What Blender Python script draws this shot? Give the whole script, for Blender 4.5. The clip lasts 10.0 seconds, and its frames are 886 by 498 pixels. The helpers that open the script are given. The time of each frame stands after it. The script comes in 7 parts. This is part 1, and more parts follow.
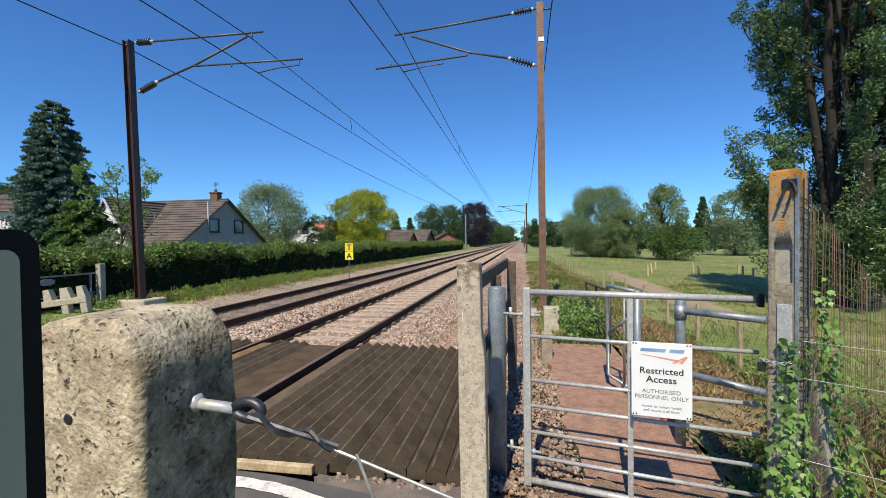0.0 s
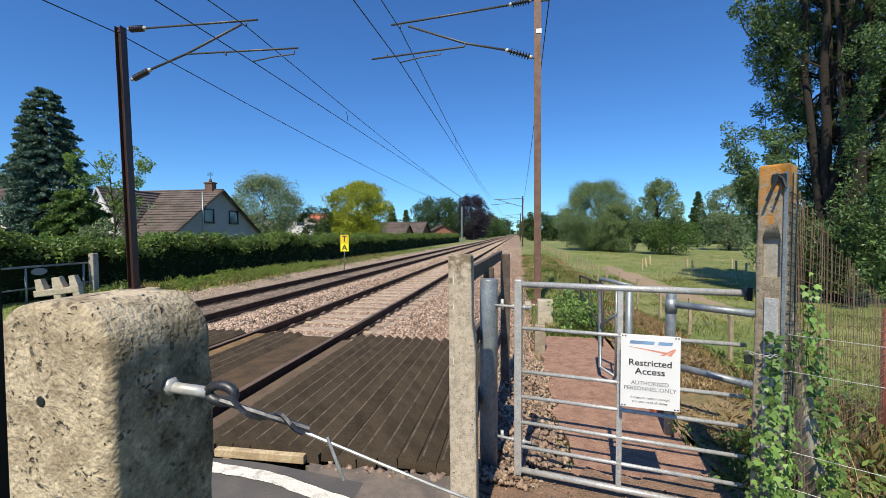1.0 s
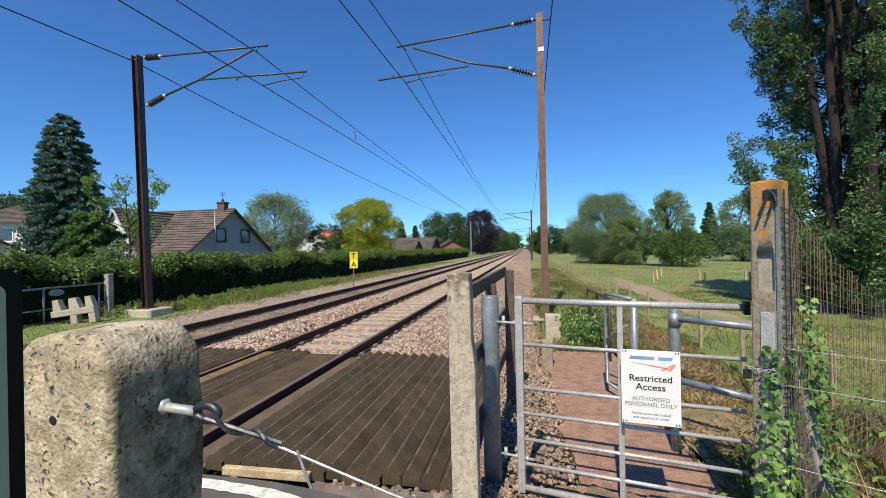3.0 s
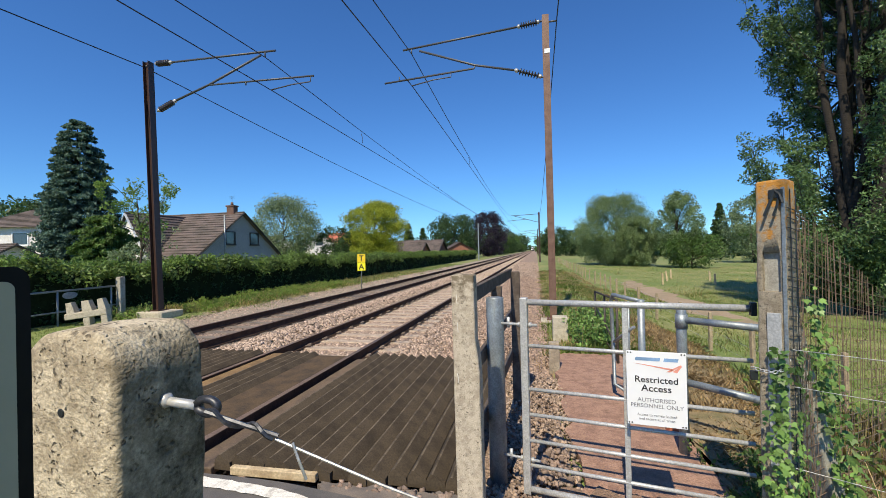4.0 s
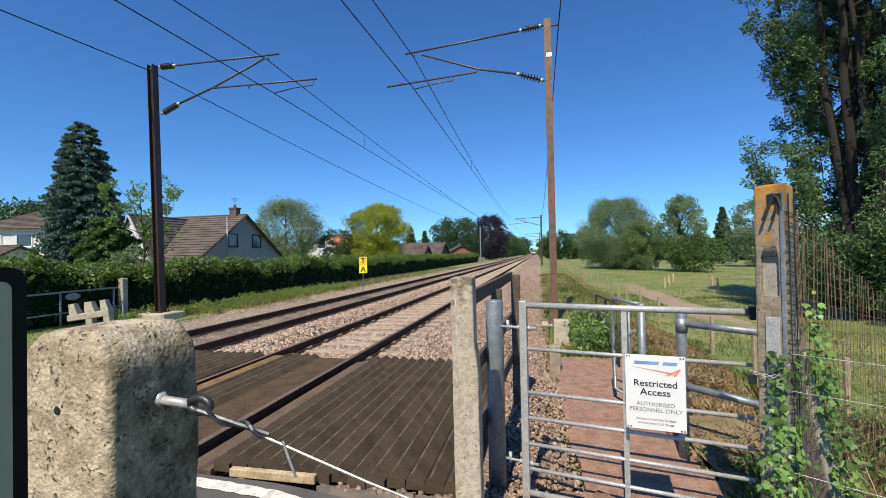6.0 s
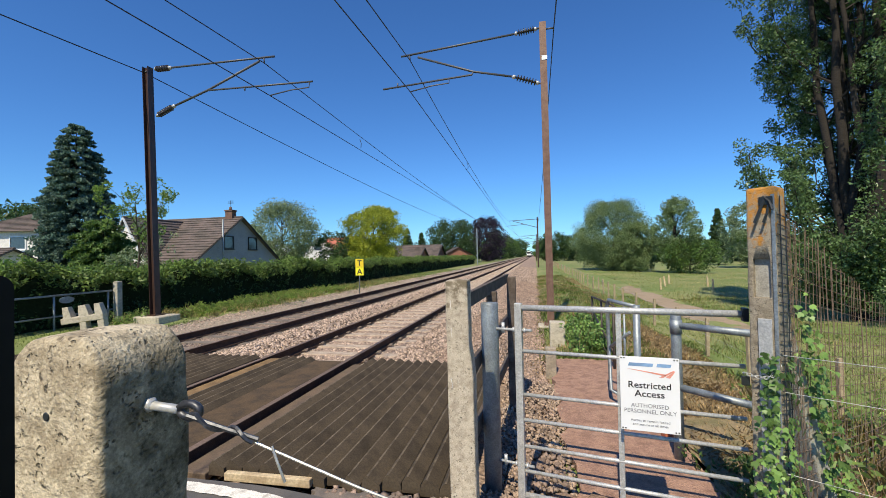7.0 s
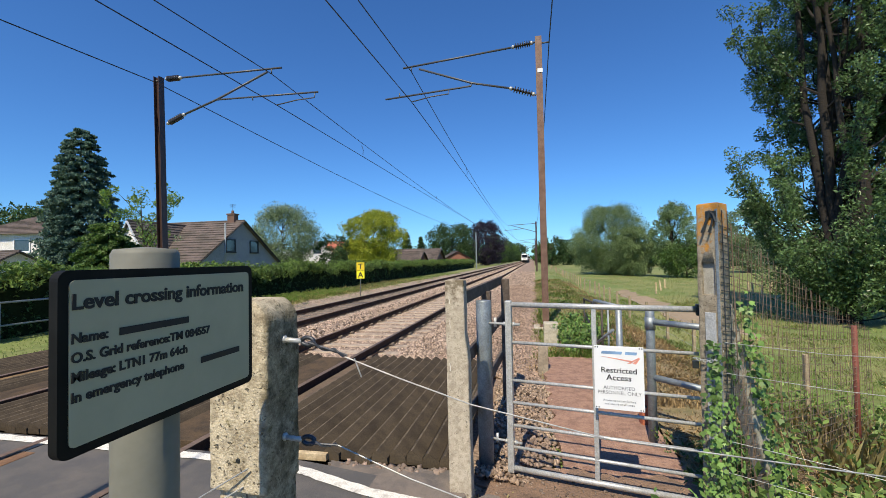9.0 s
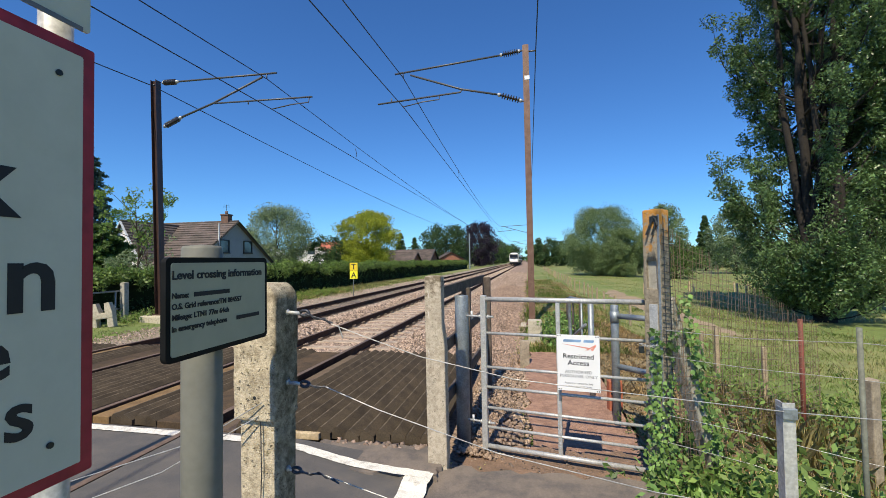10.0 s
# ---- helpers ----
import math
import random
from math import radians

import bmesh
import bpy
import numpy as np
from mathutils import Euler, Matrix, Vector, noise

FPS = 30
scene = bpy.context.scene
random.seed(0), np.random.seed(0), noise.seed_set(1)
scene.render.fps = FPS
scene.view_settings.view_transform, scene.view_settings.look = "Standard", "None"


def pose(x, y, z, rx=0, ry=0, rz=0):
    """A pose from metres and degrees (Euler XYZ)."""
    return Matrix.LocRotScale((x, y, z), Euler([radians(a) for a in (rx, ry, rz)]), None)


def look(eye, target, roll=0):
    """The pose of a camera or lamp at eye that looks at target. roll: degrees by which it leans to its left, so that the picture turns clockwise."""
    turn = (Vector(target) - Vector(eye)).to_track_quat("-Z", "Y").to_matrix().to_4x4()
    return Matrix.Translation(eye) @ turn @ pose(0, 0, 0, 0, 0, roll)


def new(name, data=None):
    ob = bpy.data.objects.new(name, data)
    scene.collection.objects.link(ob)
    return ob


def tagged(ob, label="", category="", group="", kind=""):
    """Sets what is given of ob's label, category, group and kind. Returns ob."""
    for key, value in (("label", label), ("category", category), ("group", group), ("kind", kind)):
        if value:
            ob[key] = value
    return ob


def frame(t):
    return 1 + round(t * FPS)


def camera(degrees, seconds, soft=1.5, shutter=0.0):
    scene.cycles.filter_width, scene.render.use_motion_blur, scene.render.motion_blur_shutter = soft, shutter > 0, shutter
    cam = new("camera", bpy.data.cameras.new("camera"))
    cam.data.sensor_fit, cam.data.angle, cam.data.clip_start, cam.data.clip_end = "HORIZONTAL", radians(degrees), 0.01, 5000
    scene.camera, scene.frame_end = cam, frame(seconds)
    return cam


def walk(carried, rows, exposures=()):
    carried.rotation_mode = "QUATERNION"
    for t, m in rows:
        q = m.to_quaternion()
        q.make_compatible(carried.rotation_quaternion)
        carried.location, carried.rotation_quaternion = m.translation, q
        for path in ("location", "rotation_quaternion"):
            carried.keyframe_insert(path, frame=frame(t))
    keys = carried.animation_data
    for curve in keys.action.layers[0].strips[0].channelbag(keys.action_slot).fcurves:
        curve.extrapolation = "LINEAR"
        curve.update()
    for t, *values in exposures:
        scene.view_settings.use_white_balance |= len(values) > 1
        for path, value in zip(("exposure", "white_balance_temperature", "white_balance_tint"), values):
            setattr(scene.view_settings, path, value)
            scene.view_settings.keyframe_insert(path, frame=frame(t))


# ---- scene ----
cam = camera(92.4, 10.0, 0.8)
PATH = [
    (0, (2.838, 0.083, 1.627), (2.471, 2.049, 1.591), -0.7),
    (0.5, (2.844, 0.087, 1.626), (2.495, 2.055, 1.565), -0.3),
    (1, (2.865, 0.083, 1.621), (2.516, 2.051, 1.55), -0.2),
    (1.5, (2.894, 0.055, 1.629), (2.531, 2.021, 1.563), -0.3),
    (2, (2.924, 0.041, 1.646), (2.55, 2.005, 1.603), -0.6),
    (2.5, (2.936, 0.035, 1.648), (2.555, 1.999, 1.631), -0.9),
    (4, (2.972, 0.015, 1.643), (2.544, 1.968, 1.654), -1.3),
    (4.5, (2.981, 0.017, 1.639), (2.536, 1.966, 1.648), -1.3),
    (5, (2.986, 0.011, 1.637), (2.534, 1.96, 1.648), -1.2),
    (5.5, (2.987, 0.009, 1.639), (2.54, 1.959, 1.657), -1.1),
    (7, (3.005, 0.004, 1.647), (2.583, 1.959, 1.681), -1.2),
    (7.5, (3.012, 0.002, 1.648), (2.591, 1.957, 1.684), -1.2),
    (8, (3.065, -0.044, 1.655), (2.639, 1.909, 1.694), -1.3),
    (8.5, (3.085, -0.203, 1.643), (2.66, 1.751, 1.69), -1.1),
    (9, (3.103, -0.482, 1.643), (2.685, 1.473, 1.695), -1.0),
    (9.5, (3.165, -0.672, 1.645), (2.759, 1.286, 1.7), -0.9),
    (10, (3.313, -0.873, 1.62), (2.922, 1.087, 1.676), -0.9),
]
walk(cam, [(t, look(eye, target, roll)) for t, eye, target, roll in PATH])

# ---- light ----
SUN_DIR = Vector((-0.115, -0.77, 1.0)).normalized()
world = bpy.data.worlds.new("world")
scene.world = world
world.use_nodes = True
wn = world.node_tree.nodes
sky = wn.new("ShaderNodeTexSky")
sky.sky_type = "NISHITA"
sky.sun_disc = False
sky.sun_elevation = math.asin(SUN_DIR.z)
sky.sun_rotation = math.atan2(SUN_DIR.x, SUN_DIR.y)
sky.altitude = 0
sky.air_density = 1.0
sky.dust_density = 0.0
sky.ozone_density = 1.5
wn["Background"].inputs[1].default_value = 0.088
deep = wn.new("ShaderNodeMix")
deep.data_type, deep.blend_type = "RGBA", "MULTIPLY"
deep.inputs[0].default_value = 1.0
deep.inputs[7].default_value = (0.46, 0.90, 1.46, 1)
world.node_tree.links.new(sky.outputs[0], deep.inputs[6])
world.node_tree.links.new(deep.outputs[2], wn["Background"].inputs[0])
sun = new("sun", bpy.data.lights.new("sun", "SUN"))
sun.data.energy = 5.0
sun.data.angle = radians(0.53)
sun.data.color = (1.0, 0.885, 0.68)
sun.matrix_world = look(SUN_DIR * 50, (0, 0, 0))
scene.view_settings.exposure = 0.18


# ---- materials ----
def material(name, color, rough=0.8, metal=0.0, spots=None, scale=4.0, amount=0.5, fine=60.0, bump=0.3, bump_scale=80.0,
             vary=0.0, grit=1.0, spec=0.5, depth=0.004, low=0.42, high=0.62):
    """A surface with stains at one scale, grain at another and a fine relief."""
    m = bpy.data.materials.new(name)
    m.use_nodes = True
    nt = m.node_tree
    b = nt.nodes["Principled BSDF"]
    b.inputs["Roughness"].default_value = rough
    b.inputs["Metallic"].default_value = metal
    b.inputs["Specular IOR Level"].default_value = spec
    co = nt.nodes.new("ShaderNodeNewGeometry")
    big = nt.nodes.new("ShaderNodeTexNoise")
    big.inputs["Scale"].default_value = scale
    big.inputs["Detail"].default_value = 6
    big.inputs["Roughness"].default_value = 0.65
    nt.links.new(co.outputs["Position"], big.inputs["Vector"])
    ramp = nt.nodes.new("ShaderNodeMapRange")
    ramp.inputs["From Min"].default_value = low
    ramp.inputs["From Max"].default_value = high
    ramp.inputs["To Max"].default_value = amount
    nt.links.new(big.outputs["Fac"], ramp.inputs["Value"])
    mix = nt.nodes.new("ShaderNodeMix")
    mix.data_type = "RGBA"
    mix.inputs[6].default_value = (*color, 1)
    mix.inputs[7].default_value = (*(spots or [c * 0.6 for c in color]), 1)
    nt.links.new(ramp.outputs[0], mix.inputs[0])
    grain = nt.nodes.new("ShaderNodeTexNoise")
    grain.inputs["Scale"].default_value = fine
    grain.inputs["Detail"].default_value = 4
    nt.links.new(co.outputs["Position"], grain.inputs["Vector"])
    gr = nt.nodes.new("ShaderNodeMapRange")
    gr.inputs["From Min"].default_value = 0.3
    gr.inputs["From Max"].default_value = 0.7
    gr.inputs["To Min"].default_value = 1 - 0.22 * grit
    gr.inputs["To Max"].default_value = 1 + 0.2 * grit
    nt.links.new(grain.outputs["Fac"], gr.inputs["Value"])
    hsv = nt.nodes.new("ShaderNodeHueSaturation")
    nt.links.new(mix.outputs[2], hsv.inputs["Color"])
    if vary:
        geo = nt.nodes.new("ShaderNodeObjectInfo") if vary < 0 else co
        out = geo.outputs["Random"] if vary < 0 else co.outputs["Random Per Island"]
        vr = nt.nodes.new("ShaderNodeMapRange")
        vr.inputs["To Min"].default_value = 1 - abs(vary)
        vr.inputs["To Max"].default_value = 1 + abs(vary)
        nt.links.new(out, vr.inputs["Value"])
        mul = nt.nodes.new("ShaderNodeMath")
        mul.operation = "MULTIPLY"
        nt.links.new(vr.outputs[0], mul.inputs[0])
        nt.links.new(gr.outputs[0], mul.inputs[1])
        nt.links.new(mul.outputs[0], hsv.inputs["Value"])
    else:
        nt.links.new(gr.outputs[0], hsv.inputs["Value"])
    nt.links.new(hsv.outputs[0], b.inputs["Base Color"])
    if bump:
        rel = nt.nodes.new("ShaderNodeTexNoise")
        rel.inputs["Scale"].default_value = bump_scale
        rel.inputs["Detail"].default_value = 5
        nt.links.new(co.outputs["Position"], rel.inputs["Vector"])
        bn = nt.nodes.new("ShaderNodeBump")
        bn.inputs["Strength"].default_value = bump
        bn.inputs["Distance"].default_value = depth
        nt.links.new(rel.outputs["Fac"], bn.inputs["Height"])
        nt.links.new(bn.outputs[0], b.inputs["Normal"])
    return m


def leafy(name, color, tip, vary=0.35, rough=0.55, through_light=0.35):
    """Foliage: each leaf its own shade, with some light coming through it."""
    color, tip = [min(0.8, c * 1.55) for c in color], [min(0.8, c * 1.45) for c in tip]
    m = material(name, color, rough, spots=tip, scale=1.2, amount=0.8, fine=9, bump=0, vary=vary, spec=0.35)
    nt = m.node_tree
    b = nt.nodes["Principled BSDF"]
    out = nt.nodes["Material Output"]
    tr = nt.nodes.new("ShaderNodeBsdfTranslucent")
    nt.links.new(b.inputs["Base Color"].links[0].from_socket, tr.inputs["Color"])
    ms = nt.nodes.new("ShaderNodeMixShader")
    ms.inputs[0].default_value = through_light
    nt.links.new(b.outputs[0], ms.inputs[1])
    nt.links.new(tr.outputs[0], ms.inputs[2])
    nt.links.new(ms.outputs[0], out.inputs["Surface"])
    return m


CONCRETE = material("weathered_concrete", (0.50, 0.45, 0.35), 0.9, spots=(0.24, 0.21, 0.16), scale=14, amount=0.6, fine=130, bump=0.8, bump_scale=60, depth=0.006, low=0.46, high=0.66)
CONCRETE_GREY = material("grey_concrete", (0.42, 0.40, 0.34), 0.9, spots=(0.2, 0.18, 0.14), scale=9, amount=0.6, fine=120, bump=0.6, bump_scale=60)
GALV = material("galvanised_steel", (0.56, 0.56, 0.54), 0.42, 0.35, spots=(0.38, 0.39, 0.39), scale=18, amount=0.6, fine=90, bump=0.1)
GALV_DULL = material("dull_galvanised_steel", (0.30, 0.34, 0.36), 0.5, 0.5, spots=(0.2, 0.22, 0.24), scale=14, amount=0.7, fine=90, bump=0.1)
GALV_ARM = material("weathered_cantilever_tube", (0.085, 0.092, 0.105), 0.5, 0.3, spots=(0.10, 0.10, 0.105), scale=14, amount=0.7, fine=90, bump=0.1)
MAST_BROWN = material("rust_brown_steel", (0.185, 0.108, 0.074), 0.55, 0.15, spots=(0.12, 0.06, 0.04), scale=6, amount=0.7, fine=40, bump=0.15)
MAST_DARK = material("dark_brown_steel", (0.075, 0.042, 0.032), 0.38, 0.25, spots=(0.05, 0.03, 0.025), scale=6, amount=0.6, fine=40, bump=0.1)
RAIL_SIDE = material("rusty_rail", (0.095, 0.056, 0.038), 0.9, 0.0, spots=(0.055, 0.034, 0.025), scale=7, amount=0.7, fine=80, bump=0.2, spec=0.15)
RAIL_TOP = material("worn_rail_head", (0.17, 0.12, 0.092), 0.65, 0.0, spots=(0.11, 0.076, 0.058), scale=5, amount=0.5, fine=30, bump=0, spec=0.25)
SLEEPER = material("sleeper_concrete", (0.46, 0.375, 0.29), 0.9, spots=(0.30, 0.225, 0.17), scale=7, amount=0.85, fine=60, bump=0.3)
BALLAST = material("ballast_bed", (0.36, 0.265, 0.20), 0.95, spots=(0.18, 0.125, 0.095), scale=24, amount=0.9, fine=50, bump=1.0, bump_scale=22, depth=0.05)
STONE = material("ballast_stone", (0.40, 0.305, 0.24), 0.9, spots=(0.32, 0.235, 0.175), scale=0.7, amount=0.6, fine=60, bump=0, vary=0.6)
STONE_SHOULDER = material("earthy_ballast_stone", (0.36, 0.262, 0.20), 0.95, spots=(0.25, 0.175, 0.13), scale=0.9, amount=0.8, fine=60, bump=0, vary=0.5)
STONE_DARK = material("dark_ballast_stone", (0.23, 0.175, 0.14), 0.9, spots=(0.3, 0.2, 0.15), scale=3, amount=0.6, fine=60, bump=0, vary=0.4)
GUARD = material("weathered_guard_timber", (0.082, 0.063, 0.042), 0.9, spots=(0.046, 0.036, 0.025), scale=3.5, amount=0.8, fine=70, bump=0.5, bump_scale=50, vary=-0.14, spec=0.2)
GUARD_EDGE = material("pale_guard_ridge", (0.15, 0.12, 0.085), 0.9, spots=(0.06, 0.048, 0.034), scale=7, amount=0.9, fine=70, bump=0.3, spec=0.2)
FILLER_DARK = material("dull_deck_board", (0.105, 0.072, 0.042), 0.9, spots=(0.055, 0.042, 0.03), scale=4, amount=0.8, fine=60, bump=0.3, spec=0.2)
FILLER_TAN = material("tan_deck_board", (0.24, 0.155, 0.075), 0.9, spots=(0.13, 0.085, 0.045), scale=5, amount=0.7, fine=60, bump=0.3, spec=0.2)
FILLER = material("brown_filler_board", (0.15, 0.105, 0.068), 0.85, spots=(0.09, 0.065, 0.045), scale=6, amount=0.7, fine=60, bump=0.3)
CLIP_STEEL = material("dusty_rail_clip", (0.27, 0.215, 0.165), 0.8, 0.0, spots=(0.16, 0.11, 0.08), scale=12, amount=0.8, fine=60, bump=0)
SLEEPER_DARK = material("oily_sleeper", (0.20, 0.165, 0.13), 0.9, spots=(0.11, 0.09, 0.075), scale=4, amount=0.8, fine=60, bump=0.3)
STONE_OILY = material("oily_ballast_stone", (0.24, 0.19, 0.155), 0.9, spots=(0.14, 0.105, 0.085), scale=0.9, amount=0.8, fine=60, bump=0, vary=0.55)
STONE_SOILED = material("soiled_stone", (0.34, 0.255, 0.19), 0.95, spots=(0.22, 0.15, 0.11), scale=3, amount=0.7, fine=60, bump=0, vary=0.5)
RUSTY = material("rusty_steel", (0.22, 0.12, 0.06), 0.85, 0.1, spots=(0.13, 0.07, 0.04), scale=6, amount=0.7, fine=60, bump=0.3)
TIMBER_DARK = material("dark_stained_timber", (0.075, 0.055, 0.042), 0.8, spots=(0.16, 0.13, 0.10), scale=9, amount=0.6, fine=50, bump=0.4)
TIMBER_PALE = material("pale_sawn_timber", (0.56, 0.45, 0.28), 0.8, spots=(0.36, 0.26, 0.15), scale=9, amount=0.7, fine=50, bump=0.3)
STAKE_WOOD = material("weathered_stake_timber", (0.40, 0.32, 0.20), 0.85, spots=(0.24, 0.19, 0.12), scale=9, amount=0.7, fine=50, bump=0.3)
TIMBER_GREY = material("greyed_timber", (0.36, 0.30, 0.22), 0.85, spots=(0.22, 0.18, 0.13), scale=9, amount=0.7, fine=50, bump=0.3)
ASPHALT = material("asphalt", (0.092, 0.088, 0.085), 0.9, spots=(0.145, 0.128, 0.112), scale=2.5, amount=0.7, fine=160, bump=0.6, bump_scale=160)
ASPHALT_WORN = material("worn_asphalt", (0.20, 0.165, 0.135), 0.92, spots=(0.10, 0.09, 0.085), scale=4, amount=0.8, fine=150, bump=0.7, bump_scale=130)
WHITE_LINE = material("worn_white_line", (0.75, 0.72, 0.64), 0.85, spots=(0.42, 0.39, 0.34), scale=11, amount=0.9, fine=90, bump=0.3, low=0.5, high=0.68)
WHITE = material("white_enamel", (0.78, 0.79, 0.80), 0.5, spots=(0.72, 0.73, 0.72), scale=5, amount=0.6, fine=20, bump=0, grit=0.12)
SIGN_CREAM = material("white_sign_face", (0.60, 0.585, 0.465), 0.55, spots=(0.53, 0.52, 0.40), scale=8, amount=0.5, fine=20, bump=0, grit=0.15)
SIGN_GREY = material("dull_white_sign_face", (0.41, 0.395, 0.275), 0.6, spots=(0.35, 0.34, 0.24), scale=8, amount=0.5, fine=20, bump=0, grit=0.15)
SOIL = material("red_brown_soil", (0.27, 0.175, 0.12), 0.95, spots=(0.17, 0.115, 0.08), scale=5, amount=0.8, fine=70, bump=1.0, bump_scale=60, depth=0.02)
SOIL_DRY = material("dry_bank_soil", (0.30, 0.225, 0.125), 0.95, spots=(0.15, 0.14, 0.06), scale=5, amount=0.8, fine=70, bump=1.0, bump_scale=50, depth=0.02)
BLACK = material("black_paint", (0.018, 0.022, 0.022), 0.45, fine=20, bump=0)
LETTER = material("black_lettering", (0.015, 0.015, 0.017), 0.6, fine=20, bump=0)
LETTER_SOFT = material("grey_lettering", (0.16, 0.165, 0.18), 0.6, fine=20, bump=0)
BLUE = material("blue_print", (0.22, 0.37, 0.58), 0.6, fine=20, bump=0)
ORANGE = material("orange_red_print", (0.72, 0.30, 0.22), 0.6, fine=20, bump=0)
RED = material("red_border", (0.36, 0.025, 0.04), 0.5, spots=(0.3, 0.02, 0.03), scale=6, amount=0.6, fine=30, bump=0)
YELLOW = material("yellow_board", (0.85, 0.80, 0.02), 0.5, spots=(0.75, 0.62, 0.02), scale=6, amount=0.5, fine=30, bump=0)
YELLOW_DULL = material("amber_board", (0.80, 0.60, 0.02), 0.5, spots=(0.7, 0.5, 0.02), scale=6, amount=0.5, fine=30, bump=0)
PORCELAIN = material("brown_insulator", (0.03, 0.028, 0.032), 0.3, spots=(0.02, 0.02, 0.02), fine=20, bump=0)
WIRE = material("dark_wire", (0.03, 0.035, 0.045), 0.6, 0.2, fine=20, bump=0)
WIRE_PALE = material("bright_wire", (0.50, 0.50, 0.48), 0.5, 0.6, fine=60, bump=0)
WIRE_RUST = material("rusty_mesh_wire", (0.25, 0.175, 0.12), 0.8, 0.2, fine=60, bump=0)
POLE_GREY = material("grey_painted_post", (0.185, 0.185, 0.155), 0.6, spots=(0.15, 0.15, 0.125), scale=6, amount=0.5, fine=40, bump=0.03, grit=0.3, spec=0.3)
FRAME_BLACK = material("black_plastic_frame", (0.010, 0.0105, 0.010), 0.6, fine=30, bump=0, spec=0.15)
PATH_RED = material("red_path_gravel", (0.37, 0.225, 0.16), 0.95, spots=(0.22, 0.125, 0.092), scale=7, amount=0.8, fine=95, bump=1.0, bump_scale=70, depth=0.012, grit=1.5)
BARK = material("bark", (0.10, 0.075, 0.055), 0.9, spots=(0.05, 0.04, 0.03), scale=7, amount=0.7, fine=30, bump=0.8, bump_scale=25, depth=0.02)
# near-black, as the crown's shade on the poplar stems is put into the colour
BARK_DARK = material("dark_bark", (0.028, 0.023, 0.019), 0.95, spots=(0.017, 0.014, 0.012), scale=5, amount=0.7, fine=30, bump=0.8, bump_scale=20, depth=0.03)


# ---- mesh helpers ----
def part(name, bm, mat, parent=None, label="", smooth=False):
    """Links a bmesh as one mesh object, under a thing or a part."""
    me = bpy.data.meshes.new(name)
    if smooth:
        for f in bm.faces:
            f.smooth = True
    bm.to_mesh(me)
    bm.free()
    for mm in (mat if isinstance(mat, (list, tuple)) else [mat]):
        me.materials.append(mm)
    ob = new(name, me)
    ob.parent = parent
    if label:
        tagged(ob, label)
    return ob


def mesh_part(name, verts, faces, mat, parent=None, label=""):
    me = bpy.data.meshes.new(name)
    me.from_pydata([tuple(v) for v in verts], [], faces)
    me.materials.append(mat)
    ob = new(name, me)
    ob.parent = parent
    if label:
        tagged(ob, label)
    return ob


def tri_mesh(name, verts, size, mat, parent=None):
    """A mesh of separate polygons with size corners each, from an array of corners."""
    n = len(verts) // size
    me = bpy.data.meshes.new(name)
    me.vertices.add(len(verts))
    me.vertices.foreach_set("co", np.asarray(verts, dtype=np.float32).ravel())
    me.loops.add(n * size)
    me.loops.foreach_set("vertex_index", np.arange(n * size, dtype=np.int32))
    me.polygons.add(n)
    me.polygons.foreach_set("loop_start", np.arange(0, n * size, size, dtype=np.int32))
    me.update(calc_edges=True)
    me.materials.append(mat)
    ob = new(name, me)
    ob.parent = parent
    return ob


def empty(name, x=0, y=0, z=0, rz=0):
    ob = new(name)
    ob.empty_display_size = 0.1
    ob.matrix_basis = pose(x, y, z, 0, 0, rz)
    return ob


def add_box(bm, x0, x1, y0, y1, z0, z1, bevel=0.0, m=None, segments=2):
    g = bmesh.ops.create_cube(bm, size=1.0)
    vs = g["verts"]
    bmesh.ops.scale(bm, vec=(x1 - x0, y1 - y0, z1 - z0), verts=vs)
    bmesh.ops.translate(bm, vec=((x0 + x1) / 2, (y0 + y1) / 2, (z0 + z1) / 2), verts=vs)
    if bevel:
        es = list({e for v in vs for e in v.link_edges})
        r = bmesh.ops.bevel(bm, geom=es, offset=bevel, segments=segments, affect="EDGES", profile=0.5)
        vs = list({v for f in r["faces"] for v in f.verts} | {v for v in vs if v.is_valid})
    if m is not None:
        bmesh.ops.transform(bm, matrix=m, verts=vs)
    return vs


def box(x0, x1, y0, y1, z0, z1, bevel=0.0, m=None):
    bm = bmesh.new()
    add_box(bm, x0, x1, y0, y1, z0, z1, bevel, m)
    return bm


def add_tube(bm, pts, r, n=10, r_end=None, cap=True):
    """A round bar along pts."""
    pts = [Vector(p) for p in pts]
    rings = []
    for i, p in enumerate(pts):
        d = (pts[min(i + 1, len(pts) - 1)] - pts[max(i - 1, 0)]).normalized()
        a = d.orthogonal().normalized() if i == 0 else (rings_a - d * rings_a.dot(d)).normalized()
        rings_a = a
        b = d.cross(a)
        rr = r if r_end is None else r + (r_end - r) * i / (len(pts) - 1)
        rings.append([bm.verts.new(p + (a * math.cos(2 * math.pi * k / n) + b * math.sin(2 * math.pi * k / n)) * rr) for k in range(n)])
    for u, v in zip(rings, rings[1:]):
        for k in range(n):
            f = bm.faces.new((u[k], u[(k + 1) % n], v[(k + 1) % n], v[k]))
            f.smooth = n > 6
    if cap:
        bm.faces.new(rings[0][::-1])
        bm.faces.new(rings[-1])
    return bm


def tube(pts, r, n=10, r_end=None):
    return add_tube(bmesh.new(), pts, r, n, r_end)


